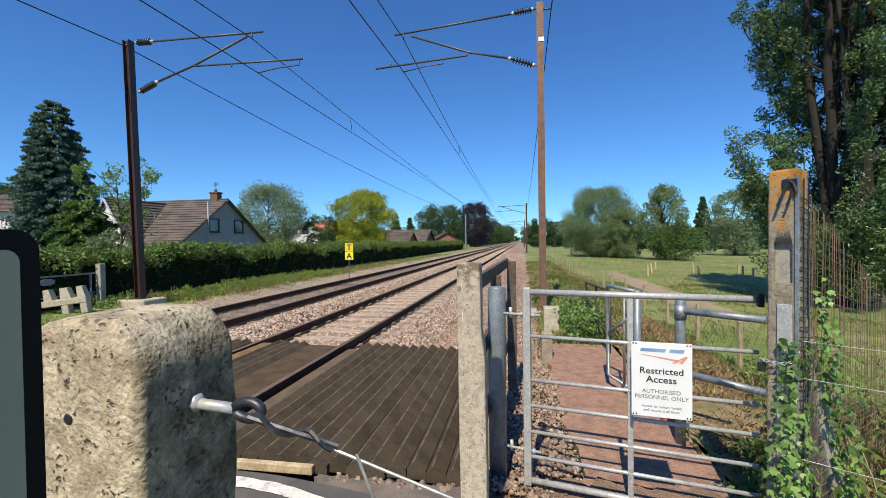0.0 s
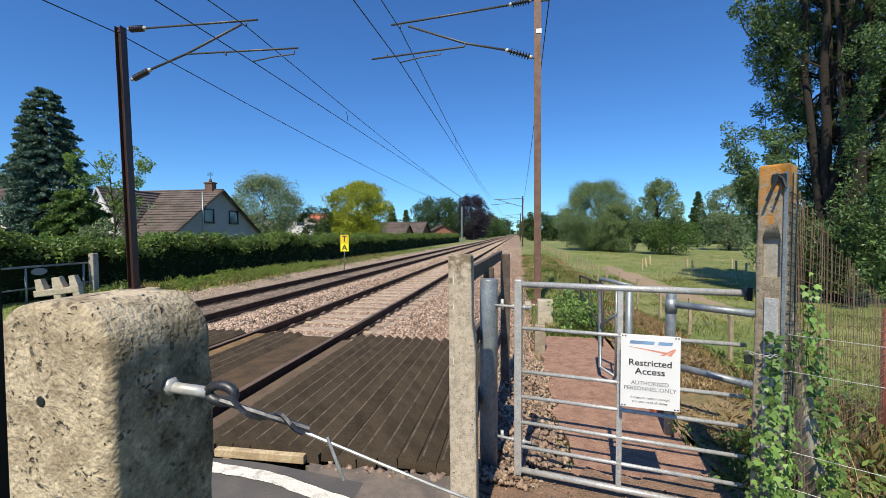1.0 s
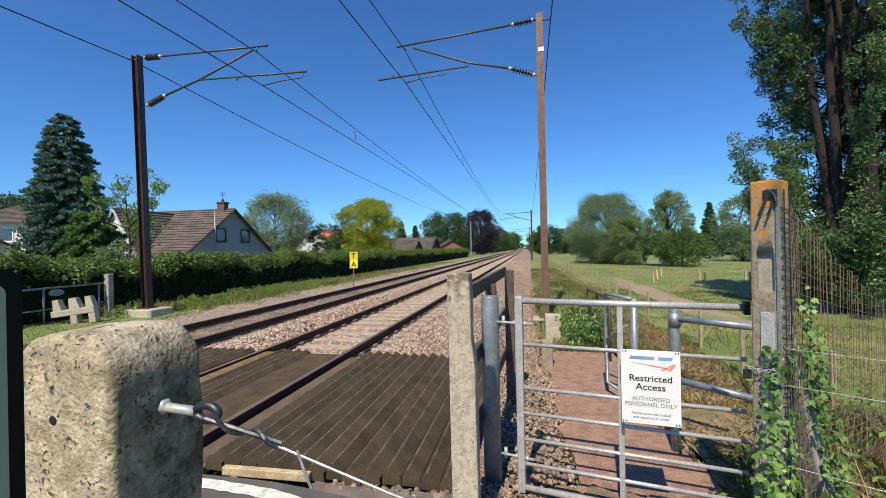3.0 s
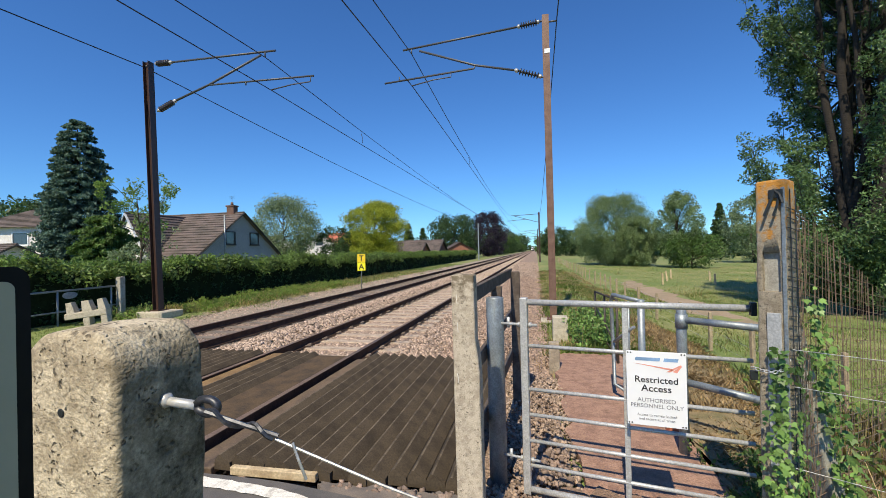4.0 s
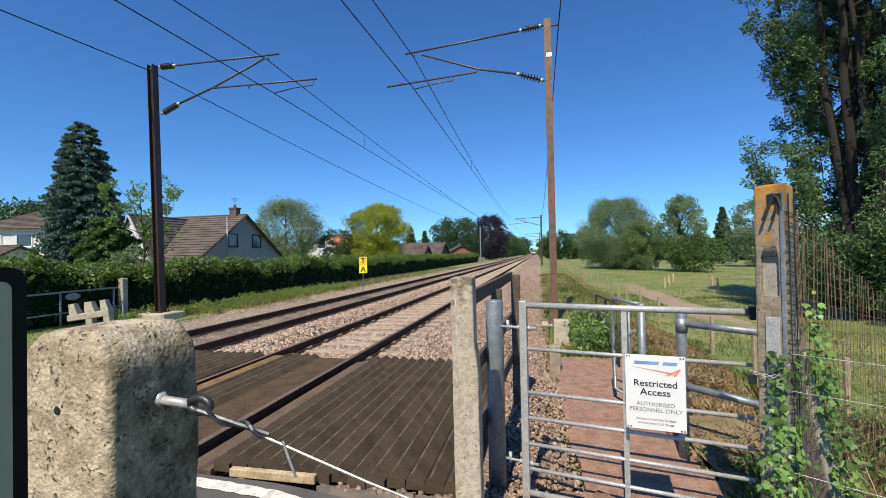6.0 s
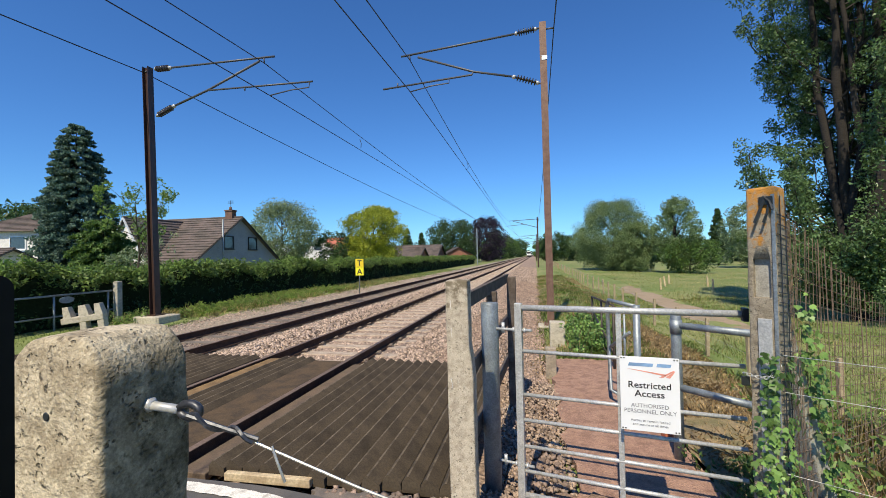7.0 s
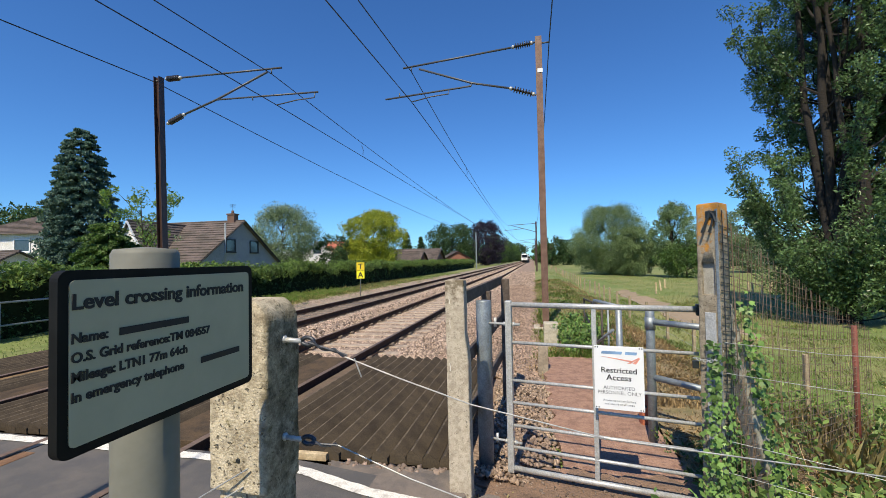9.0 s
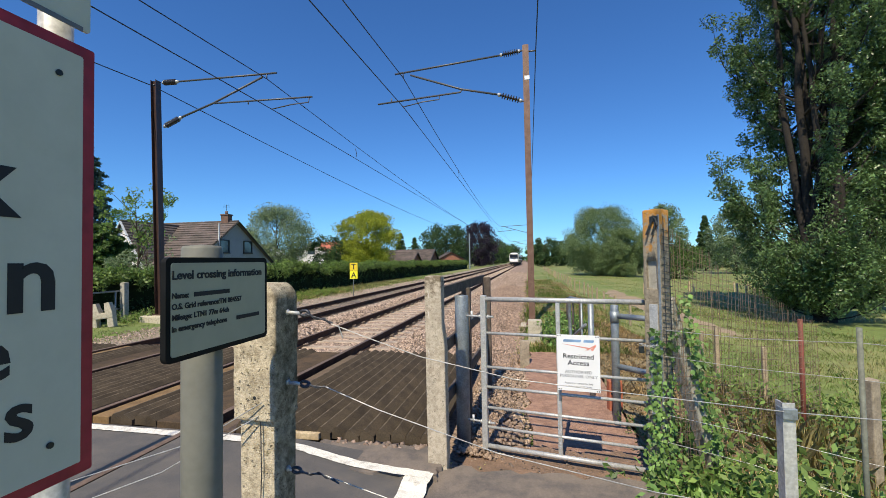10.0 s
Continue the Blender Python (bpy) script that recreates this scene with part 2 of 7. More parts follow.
def add_lathe(bm, profile, m, n=14):
    """Turns (radius, height) pairs round the z axis of m."""
    rings = []
    for r, z in profile:
        rings.append([bm.verts.new(m @ Vector((r * math.cos(2 * math.pi * k / n), r * math.sin(2 * math.pi * k / n), z))) for k in range(n)])
    for u, v in zip(rings, rings[1:]):
        for k in range(n):
            f = bm.faces.new((u[k], u[(k + 1) % n], v[(k + 1) % n], v[k]))
            f.smooth = True
    bm.faces.new(rings[0][::-1])
    bm.faces.new(rings[-1])
    return bm


def along(a, b):
    """The pose whose z axis runs from a to b."""
    a, b = Vector(a), Vector(b)
    return Matrix.Translation(a) @ (b - a).to_track_quat("Z", "Y").to_matrix().to_4x4()


def prism(outline, z0, z1, m=None):
    """An upright block on an outline of (x, y) points."""
    bm = bmesh.new()
    lo = [bm.verts.new((x, y, z0)) for x, y in outline]
    hi = [bm.verts.new((x, y, z1)) for x, y in outline]
    n = len(outline)
    for k in range(n):
        bm.faces.new((lo[k], lo[(k + 1) % n], hi[(k + 1) % n], hi[k]))
    bm.faces.new(lo[::-1])
    bm.faces.new(hi)
    bmesh.ops.recalc_face_normals(bm, faces=bm.faces)
    if m is not None:
        bmesh.ops.transform(bm, matrix=m, verts=bm.verts)
    return bm


def words(name, text, size, mat, m, parent, align="CENTER", bold=0.0, label="", squeeze=1.0):
    """Raised lettering as a mesh, its baseline on the x axis of m."""
    cu = bpy.data.curves.new(name, "FONT")
    cu.body, cu.size, cu.align_x = text, size, align
    cu.extrude, cu.offset, cu.resolution_u = 0.0006, bold, 3
    tmp = bpy.data.objects.new(name, cu)
    scene.collection.objects.link(tmp)
    me = bpy.data.meshes.new_from_object(tmp.evaluated_get(bpy.context.evaluated_depsgraph_get()))
    bpy.data.objects.remove(tmp)
    bpy.data.curves.remove(cu)
    me.transform(m @ Matrix.Diagonal((squeeze, 1, 1, 1)))
    me.materials.clear()
    me.materials.append(mat)
    ob = new(name, me)
    ob.parent = parent
    if label:
        tagged(ob, label)
    return ob


def bars(name, width, height, mat, m, parent, label=""):
    return part(name, box(-width / 2, width / 2, 0, height, 0, 0.0006, m=m), mat, parent, label)

# ---- ground ----
def step(a, b, v):
    u = min(1.0, max(0.0, (v - a) / (b - a)))
    return u * u * (3 - 2 * u)


def ground_height(x, y):
    z = -0.42
    # verge and gardens to the west
    z += step(-6.4, -7.6, x) * 0.20
    # meadow to the east lies lower
    z += step(3.0, 3.6, x) * 0.10
    z -= step(4.9, 7.5, x) * 0.55
    z -= step(8.0, 30.0, x) * 0.35
    # level with the road on the near side
    near = step(3.4, 2.4, y)
    z += near * (1 - step(4.4, 6.5, x)) * (0.08 if x > 2.6 else 0.12)
    if x > 4.8 or x < -7.5:
        z += 0.05 * noise.noise(Vector((x * 0.5, y * 0.5, 0))) + 0.03 * noise.noise(Vector((x * 1.7, y * 1.7, 3)))
    return z


def grid_lines(breaks):
    out = []
    for a, b, s in breaks:
        n = max(1, round((b - a) / s))
        out += [a + (b - a) * i / n for i in range(n)]
    return out + [breaks[-1][1]]


xs = grid_lines([(-3000, -400, 500), (-400, -60, 40), (-60, -14, 4), (-14, 14, 0.4), (14, 60, 3), (60, 400, 40), (400, 3000, 500)])
ys = grid_lines([(-3000, -200, 400), (-200, -12, 20), (-12, 20, 0.4), (20, 60, 1.5), (60, 400, 15), (400, 4500, 400)])
gv = [(x, y, ground_height(x, y)) for y in ys for x in xs]
nx = len(xs)
gf = [(j * nx + i, j * nx + i + 1, (j + 1) * nx + i + 1, (j + 1) * nx + i) for j in range(len(ys) - 1) for i in range(nx - 1)]
GRASS_GROUND = material("meadow_ground", (0.145, 0.195, 0.048), 0.95, spots=(0.29, 0.27, 0.11), scale=0.16, amount=0.75, fine=5.0, bump=0.6, bump_scale=14, depth=0.02)
ground = mesh_part("ground", gv, gf, GRASS_GROUND)
for poly in ground.data.polygons:
    poly.use_smooth = True
tagged(ground, "green and straw-coloured meadow grass beside the railway", "ground", kind="structure")


def sheet(name, x0, x1, y0, y1, z, mat, label, category, wobble=0.08, thick=0.06, seed=0, cells=24, slope=None):
    """A laid surface with an uneven outline, some centimetres thick."""
    rng = random.Random(seed)
    out = []
    for i in range(cells):
        out.append((x0 + (x1 - x0) * i / cells, y0 + rng.uniform(-1, 1) * wobble))
    for i in range(cells):
        out.append((x1 + rng.uniform(-1, 1) * wobble, y0 + (y1 - y0) * i / cells))
    for i in range(cells):
        out.append((x1 - (x1 - x0) * i / cells, y1 + rng.uniform(-1, 1) * wobble))
    for i in range(cells):
        out.append((x0 + rng.uniform(-1, 1) * wobble, y1 - (y1 - y0) * i / cells))
    bm = prism(out, z - thick, z)
    if slope:
        for v in bm.verts:
            v.co.z += slope(v.co.x, v.co.y)
    return tagged(part(name, bm, mat), label, category, kind="structure")


def road_fall(x, y):
    return -0.10 * step(0.9, 2.3, x)


def strip_mesh(name, x_list, y_list, height, mat):
    v = [(x, y, height(x, y)) for y in y_list for x in x_list]
    n = len(x_list)
    f = [(j * n + i, j * n + i + 1, (j + 1) * n + i + 1, (j + 1) * n + i) for j in range(len(y_list) - 1) for i in range(n - 1)]
    return mesh_part(name, v, f, mat)


road = strip_mesh("road", grid_lines([(-16, 2.46, 0.15)]), grid_lines([(-3.6, 2.8, 0.2)]), lambda x, y: -0.012 + road_fall(x, y) - 0.02 * step(2.3, 2.75, x), ASPHALT)
# the two tracks cut through the road: a flangeway beside each rail
tagged(road, "dark grey asphalt crossing surface between the rails", "road", kind="structure")
apron = sheet("pavement", 2.3, 4.3, -3.6, 2.72, -0.130, ASPHALT_WORN, "worn asphalt footway beside the wire fence", "footway", 0.05, 0.15, 3)
edge_patch = sheet("pavement", 1.35, 2.55, 2.45, 2.98, -0.085, ASPHALT_WORN, "broken asphalt strip beside the guard panels", "footway", 0.03, 0.06, 4)


def line_mark(name, pts, width, z, label):
    """A painted line with a ragged edge along pts."""
    rng = random.Random(5)
    bm = bmesh.new()
    left, right = [], []
    for i in range(len(pts) - 1):
        a, b = Vector((*pts[i], 0)), Vector((*pts[i + 1], 0))
        d = (b - a).normalized()
        nrm = Vector((-d.y, d.x, 0))
        n = max(2, int((b - a).length / 0.06))
        for k in range(n + 1):
            p = a.lerp(b, k / n)
            zz = z(p.x, p.y)
            left.append(bm.verts.new((*(p + nrm * (width / 2 + rng.uniform(-0.006, 0.006))).xy, zz)))
            right.append(bm.verts.new((*(p - nrm * (width / 2 + rng.uniform(-0.006, 0.006))).xy, zz)))
    for k in range(len(left) - 1):
        bm.faces.new((right[k], right[k + 1], left[k + 1], left[k]))
    return tagged(part(name, bm, WHITE_LINE), label, "road marking", kind="structure")


line_mark("road_marking", [(-14, 2.72), (-3.5, 2.72), (0.5, 2.69), (1.3, 2.64), (2.1, 2.50), (2.5, 2.45)], 0.11, lambda x, y: max(-0.008 + road_fall(x, y), -0.08 if x > 1.3 else -1) + 0.004, "worn white edge line painted on the asphalt")
line_mark("road_marking", [(2.43, 2.50), (2.405, 1.9), (2.40, -3.5)], 0.21, lambda x, y: -0.108 if x < 2.35 or y < 2.3 else -0.079, "worn white line painted along the footway")
soil = sheet("soil", 2.62, 4.75, 2.62, 3.55, -0.275, SOIL, "trodden red-brown soil at the foot of the gate", "soil", 0.09, 0.12, 9)
path = sheet("path", 3.28, 4.45, 3.05, 8.2, -0.30, PATH_RED, "reddish gravel path behind the steel gate", "path", 0.07, 0.08, 7)
sheet("trail", 8.6, 9.9, 14, 34, -0.86, material("bare_earth_trail", (0.33, 0.25, 0.17), 0.95, spots=(0.24, 0.19, 0.11), scale=0.8, amount=0.8, fine=20, bump=0.5), "bare trodden footpath across the meadow", "path", 0.25, 0.05, 8)

# ---- tracks ----
RAIL_PROFILE = [(-0.036, -0.004), (-0.03, 0.0), (0.03, 0.0), (0.036, -0.004), (0.036, -0.03), (0.01, -0.045), (0.01, -0.125), (0.07, -0.145), (0.07, -0.155),
                (-0.07, -0.155), (-0.07, -0.145), (-0.01, -0.125), (-0.01, -0.045), (-0.036, -0.03)]


def rail(name, x, y0, y1, label):
    bm = bmesh.new()
    a = [bm.verts.new((x + u, y0, w)) for u, w in RAIL_PROFILE]
    b = [bm.verts.new((x + u, y1, w)) for u, w in RAIL_PROFILE]
    n = len(a)
    for k in range(n):
        f = bm.faces.new((a[k], b[k], b[(k + 1) % n], a[(k + 1) % n]))
        f.material_index = 1 if k in (0, 1, 2) else 0
    bm.faces.new(a)
    bm.faces.new(b[::-1])
    bmesh.ops.recalc_face_normals(bm, faces=bm.faces)
    return tagged(part(name, bm, [RAIL_SIDE, RAIL_TOP]), label, "rail", "running rails", "structure")


RAILS = (0.0, -1.505, -3.40, -4.905)
for rx in RAILS:
    rail("rail", rx, -40, 900, "long rusty steel running rail with worn head")
# ballast bed under both tracks
bed = strip_mesh("ballast_bed", [-6.6, -6.1, -5.4, -4.2, -2.9, -2.45, -2.0, -0.75, 0.35, 1.0, 1.7, 2.6, 3.2], grid_lines([(-40, 2.8, 4), (2.8, 3.0, 0.2), (3.0, 60, 3), (60, 900, 60)]),
                 lambda x, y: -0.19 - 0.22 * step(-5.5, -6.6, x) - 0.05 * step(0.5, 1.7, x) - 0.15 * step(2.2, 3.2, x) - (0.1 if y < 2.9 else 0), BALLAST)
tagged(bed, "bed of pinkish-brown granite ballast under the tracks", "ballast", kind="structure")

# sleepers and rail clips
def sleeper_mesh():
    bm = bmesh.new()
    vs = [(-1.25, -0.14), (1.25, -0.14), (1.25, 0.14), (-1.25, 0.14)]
    lo = [bm.verts.new((x, y, -0.32)) for x, y in vs]
    hi = [bm.verts.new((x * 0.985, y * 0.78, -0.165)) for x, y in vs]
    for k in range(4):
        bm.faces.new((lo[k], lo[(k + 1) % 4], hi[(k + 1) % 4], hi[k]))
    bm.faces.new(hi)
    bm.faces.new(lo[::-1])
    me = bpy.data.meshes.new("sleeper")
    bm.to_mesh(me)
    bm.free()
    me.materials.append(SLEEPER)
    return me


def clip_mesh():
    bm = bmesh.new()
    for s in (-1, 1):
        add_box(bm, s * 0.105 - 0.035, s * 0.105 + 0.035, -0.035, 0.035, -0.165, -0.135, 0.010, segments=1)
        add_tube(bm, [(s * 0.07, -0.05, -0.13), (s * 0.13, -0.055, -0.105), (s * 0.15, 0.0, -0.11), (s * 0.12, 0.05, -0.105), (s * 0.06, 0.045, -0.125)], 0.011, 5)
    me = bpy.data.meshes.new("rail_clip")
    bm.to_mesh(me)
    bm.free()
    me.materials.append(CLIP_STEEL)
    return me


SLEEPER_ME, CLIP_ME = sleeper_mesh(), clip_mesh()
SLEEPER_ME_DARK = SLEEPER_ME.copy()
SLEEPER_ME_DARK.materials[0] = SLEEPER_DARK
for tx in (-0.7525, -4.1525):
    track = empty("track_bed", tx, 6.9, 0)
    tagged(track, "concrete sleepers with steel rail clips set in ballast", "sleepers", "tracks", "structure")
    for i in range(130):
        s = new("sleeper", SLEEPER_ME if tx > -2 else SLEEPER_ME_DARK)
        s.parent = track
        s.location = (0, 0.65 * i, 0)
        if i < 26 and tx > -2:
            for rx in (-0.7525, 0.7525):
                c = new("rail_clip", CLIP_ME)
                c.parent = s
                c.location = (rx, 0, 0)


def stones(name, n, x0, x1, y0, y1, height, size, mat, label, seed, keep=None, near=1.0):
    """Loose angular stones, each with eight to twelve faces, denser towards y0."""
    rng = np.random.default_rng(seed)
    px = rng.uniform(x0, x1, n)
    py = y0 + (y1 - y0) * rng.uniform(0, 1, n) ** near
    if keep is not None:
        ok = keep(px, py)
        px, py = px[ok], py[ok]
    n = len(px)
    pz = np.array([height(a, b) for a, b in zip(px, py)])
    base = np.array([(1, 0, 0), (0, 1, 0), (-1, 0, 0), (0, -1, 0), (0, 0, 1), (0, 0, -1)], float)
    tri = np.array([(0, 1, 4), (1, 2, 4), (2, 3, 4), (3, 0, 4), (1, 0, 5), (2, 1, 5), (3, 2, 5), (0, 3, 5)])
    pts = base[None] * rng.uniform(0.55, 1.25, (n, 6, 1)) + rng.normal(0, 0.22, (n, 6, 3))
    a, b = rng.uniform(0, 6.28, n), rng.uniform(-0.9, 0.9, n)
    ca, sa, cb, sb = np.cos(a), np.sin(a), np.cos(b), np.sin(b)
    x, y, z = pts[..., 0], pts[..., 1], pts[..., 2] * 0.8
    y, z = y * cb[:, None] - z * sb[:, None], y * sb[:, None] + z * cb[:, None]
    x, y = x * ca[:, None] - y * sa[:, None], x * sa[:, None] + y * ca[:, None]
    s = (size * rng.uniform(0.6, 1.35, n))[:, None]
    pts = np.stack([x * s + px[:, None], y * s + py[:, None], z * s + pz[:, None] + s * 0.25], -1)
    me = bpy.data.meshes.new(name)
    me.vertices.add(n * 6)
    me.vertices.foreach_set("co", pts.astype(np.float32).ravel())
    idx = (tri[None] + 6 * np.arange(n)[:, None, None]).astype(np.int32).ravel()
    me.loops.add(len(idx))
    me.loops.foreach_set("vertex_index", idx)
    me.polygons.add(len(idx) // 3)
    me.polygons.foreach_set("loop_start", np.arange(0, len(idx), 3, dtype=np.int32))
    me.update(calc_edges=True)
    me.materials.append(mat)
    return tagged(new(name, me), label, "ballast", kind="stuff")


def bed_height(x, y):
    z = -0.185 - (0.026 if abs(x + 0.7525) < 1.2 or abs(x + 4.1525) < 1.2 else 0) - 0.22 * step(-5.5, -6.6, x) - 0.05 * step(0.5, 1.7, x) - 0.15 * step(2.2, 3.2, x)
    return z


def off_sleepers(px, py):
    on_rail = np.zeros(len(px), bool)
    for r in RAILS:
        on_rail |= np.abs(px - r) < 0.075
    return ~on_rail


def off_all(px, py):
    ok = off_sleepers(px, py)
    ph = np.abs(((py - 6.9 + 0.325) % 0.65) - 0.325) < 0.125
    band = ((np.abs(px + 0.7525) < 1.22) | (np.abs(px + 4.1525) < 1.22)) & (py > 6.6)
    buried = np.sin(px * 37.0) * np.sin(py * 53.0) > 0.42
    return ok & (~(ph & band) | buried)


stones("ballast_stones", 33000, -3.2, 1.25, 6.45, 30, bed_height, 0.033, STONE, "loose pinkish-brown granite ballast between the rails", 1, off_all, 1.5)
stones("ballast_stones", 15000, 1.25, 3.15, 6.45, 30, bed_height, 0.032, STONE_SHOULDER, "earthy reddish-brown ballast on the track's shoulder", 13, None, 1.5)
stones("ballast_stones", 15000, -5.6, -3.2, 6.45, 30, bed_height, 0.034, STONE_OILY, "dark oily ballast under the far track", 11, off_all, 1.4)
stones("ballast_stones", 9000, -7.0, -5.5, 6.45, 34, bed_height, 0.034, STONE, "pale ballast shoulder below the grass verge", 12, None, 1.4)
stones("ballast_stones", 16000, -6.6, 3.15, 30, 62, lambda x, y: bed_height(x, y) + 0.01, 0.042, STONE, "pinkish-brown granite ballast further along the line", 2, off_all, 1.2)
# heaped shoulder between the tracks
stones("ballast_stones", 14000, -3.15, -1.75, 6.6, 40, lambda x, y: -0.185 + 0.10 * (1 - abs(x + 2.45) / 0.7), 0.036, STONE, "ballast heaped between the two tracks", 3, None, 1.4)
stones("ballast_stones", 2600, 2.55, 3.3, 3.2, 6.6, lambda x, y: -0.325 + 0.1 * step(3.3, 2.6, x), 0.025, STONE_SOILED, "loose ballast stones beside the red path", 4)
stones("ballast_stones", 330, 2.72, 3.22, 3.55, 4.3, lambda x, y: -0.29 + 0.03 * math.sin(9 * x), 0.030, STONE_DARK, "heap of dark broken stones under the gate", 5)
stones("ballast_stones", 46, 1.45, 2.45, 2.90, 3.00, lambda x, y: -0.10, 0.032, STONE_DARK, "broken stones along the edge of the guard panels", 6)
stones("ballast_stones", 160, 2.6, 4.3, 2.75, 3.4, lambda x, y: -0.275, 0.014, STONE_OILY, "scattered gravel at the foot of the gate", 8)

# ---- trespass guard panels: sawtooth timber slats along the track ----
def slat(width, height, y0, y1):
    """One board of the guard: a long slope up to a paler ridge, then a short drop."""
    bm = bmesh.new()
    prof = [(0, -0.11), (width, -0.11), (width - 0.006, height - 0.058), (width * 0.36, height - 0.002), (width * 0.27, height), (0.004, height - 0.045)]
    rows = [[bm.verts.new((x, y, z)) for x, z in prof] for y in (y0, y1)]
    n = len(prof)
    for k in range(n):
        f = bm.faces.new((rows[0][k], rows[1][k], rows[1][(k + 1) % n], rows[0][(k + 1) % n]))
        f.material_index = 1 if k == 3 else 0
    bm.faces.new(rows[0])
    bm.faces.new(rows[1][::-1])
    bmesh.ops.recalc_face_normals(bm, faces=bm.faces)
    me = bpy.data.meshes.new("slat")
    bm.to_mesh(me)
    bm.free()
    me.materials.append(GUARD)
    me.materials.append(GUARD_EDGE)
    return me


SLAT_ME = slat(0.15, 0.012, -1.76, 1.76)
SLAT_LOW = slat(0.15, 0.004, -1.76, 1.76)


def guard_panel(x0, x1, label, me):
    g = empty("guard_panel", x0, 4.79, 0)
    rng = random.Random(int(x0 * 100))
    n = round((x1 - x0) / 0.15)
    for i in range(n):
        s = new("slat", me)
        s.parent = g
        s.location = ((x1 - x0) * i / n, rng.uniform(-0.035, 0.035), rng.uniform(-0.005, 0.005))
        s.scale = ((x1 - x0) / n / 0.15, 1, 1)
    tagged(g, label, "guard panel", "trespass guard panels")
    return g


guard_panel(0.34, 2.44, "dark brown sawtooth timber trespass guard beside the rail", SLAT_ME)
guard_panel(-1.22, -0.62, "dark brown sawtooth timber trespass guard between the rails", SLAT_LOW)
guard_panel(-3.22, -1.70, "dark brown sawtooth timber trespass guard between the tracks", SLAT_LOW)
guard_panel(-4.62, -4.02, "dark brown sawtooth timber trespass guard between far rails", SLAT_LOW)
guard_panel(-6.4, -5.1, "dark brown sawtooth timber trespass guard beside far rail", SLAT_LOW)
for a, b, z, mat, label in ((-0.61, -0.08, -0.040, FILLER_DARK, "wide dull brown deck board beside the rail"), (-1.45, -1.23, -0.030, FILLER_TAN, "tan weathered timber board beside the rail"),
                            (-4.01, -3.48, -0.040, FILLER_DARK, "wide dull brown deck board beside the rail"), (-4.85, -4.63, -0.030, FILLER_TAN, "tan weathered timber board beside the rail")):
    tagged(part("edge_board", box(a, b, 3.02, 6.5, -0.13, z, 0.008), mat), label, "edge board")
strip = part("edge_board", box(0.072, 0.335, 3.0, 6.5, -0.15, -0.085, 0.008), FILLER)
tagged(strip, "rusty brown filler board along the rail", "edge board")
for a in (-1.40, -3.28):
    tagged(part("edge_board", box(a - 0.06, a + 0.12, -3.5, 2.5, -0.05, -0.006, 0.008), RUSTY), "rusty brown filler board along the rail", "edge board")
tagged(part("timber_batten", box(0.60, 1.34, 2.945, 2.998, -0.10, -0.036, 0.006, Matrix.Rotation(radians(1), 4, "Z")), TIMBER_PALE), "pale sawn timber batten edging the asphalt", "batten")
# flangeways where the road meets the rails
for rx, s in ((0.0, -1), (-1.505, 1), (-3.40, -1), (-4.905, 1)):
    f = part("flangeway", box(min(rx + s * 0.036, rx + s * 0.10), max(rx + s * 0.036, rx + s * 0.10), -3.6, 2.8, -0.03, -0.006), BLACK)
    tagged(f, "black rubber flangeway strip beside the rail", "flangeway", kind="structure")

# ---- overhead line ----
def insulator(name, a, b, parent, r=0.095, discs=7):
    """A ribbed insulator from a to b with metal end caps."""
    length = (Vector(b) - Vector(a)).length
    prof = [(0.03, 0.10 * length)]
    for i in range(discs):
        z = length * (0.16 + 0.68 * i / discs)
        prof += [(0.032, z), (r, z + 0.012), (r * 0.95, z + 0.03), (0.032, z + 0.04)]
    prof.append((0.03, 0.9 * length))
    ins = part(name, add_lathe(bmesh.new(), prof, along(a, b)), PORCELAIN, parent, "ribbed dark brown insulator", False)
    caps = bmesh.new()
    add_lathe(caps, [(0.024, 0), (0.024, 0.05 * length), (0.055, 0.06 * length), (0.055, 0.15 * length)], along(a, b))
    part("end_cap", caps, GALV, ins, "grey metal end cap")
    caps = bmesh.new()
    add_lathe(caps, [(0.055, 0.85 * length), (0.055, 0.94 * length), (0.026, 0.95 * length), (0.026, length)], along(a, b))
    part("end_cap", caps, GALV, ins, "grey metal end cap")
    return ins


def h_mast(name, x, y, z0, z1, lean, depth, mat, mat_label, turn=0):
    """An H-section mast that leans by lean metres along x at its top."""
    mast = empty(name, x, y, z0)
    bm = bmesh.new()
    w, t = depth / 2, 0.014
    add_box(bm, -w, w, -w, -w + t, 0, z1 - z0)
    add_box(bm, -w, w, w - t, w, 0, z1 - z0)
    add_box(bm, -t / 2, t / 2, -w + t, w - t, 0, z1 - z0)
    if turn:
        bmesh.ops.rotate(bm, matrix=Matrix.Rotation(radians(turn), 3, "Z"), verts=bm.verts)
    for v in bm.verts:
        v.co.x += lean * v.co.z / (z1 - z0)
    part("column", bm, mat, mast)
    bm = box(-w - 0.09, w + 0.09, -w - 0.09, w + 0.09, 0, 0.03)
    for sx in (-1, 1):
        for sy in (-1, 1):
            add_tube(bm, [(sx * (w + 0.05), sy * (w + 0.05), 0.02), (sx * (w + 0.05), sy * (w + 0.05), 0.09)], 0.014, 6)
    part("base_plate", bm, mat, mast)
    return mast


def arm(name, mast, pts, r, label=""):
    """A bar given in the place's own metres, made part of the mast."""
    o = mast.location
    return part(name, tube([Vector(p) - o for p in pts], r, 8), GALV_ARM, mast, label)


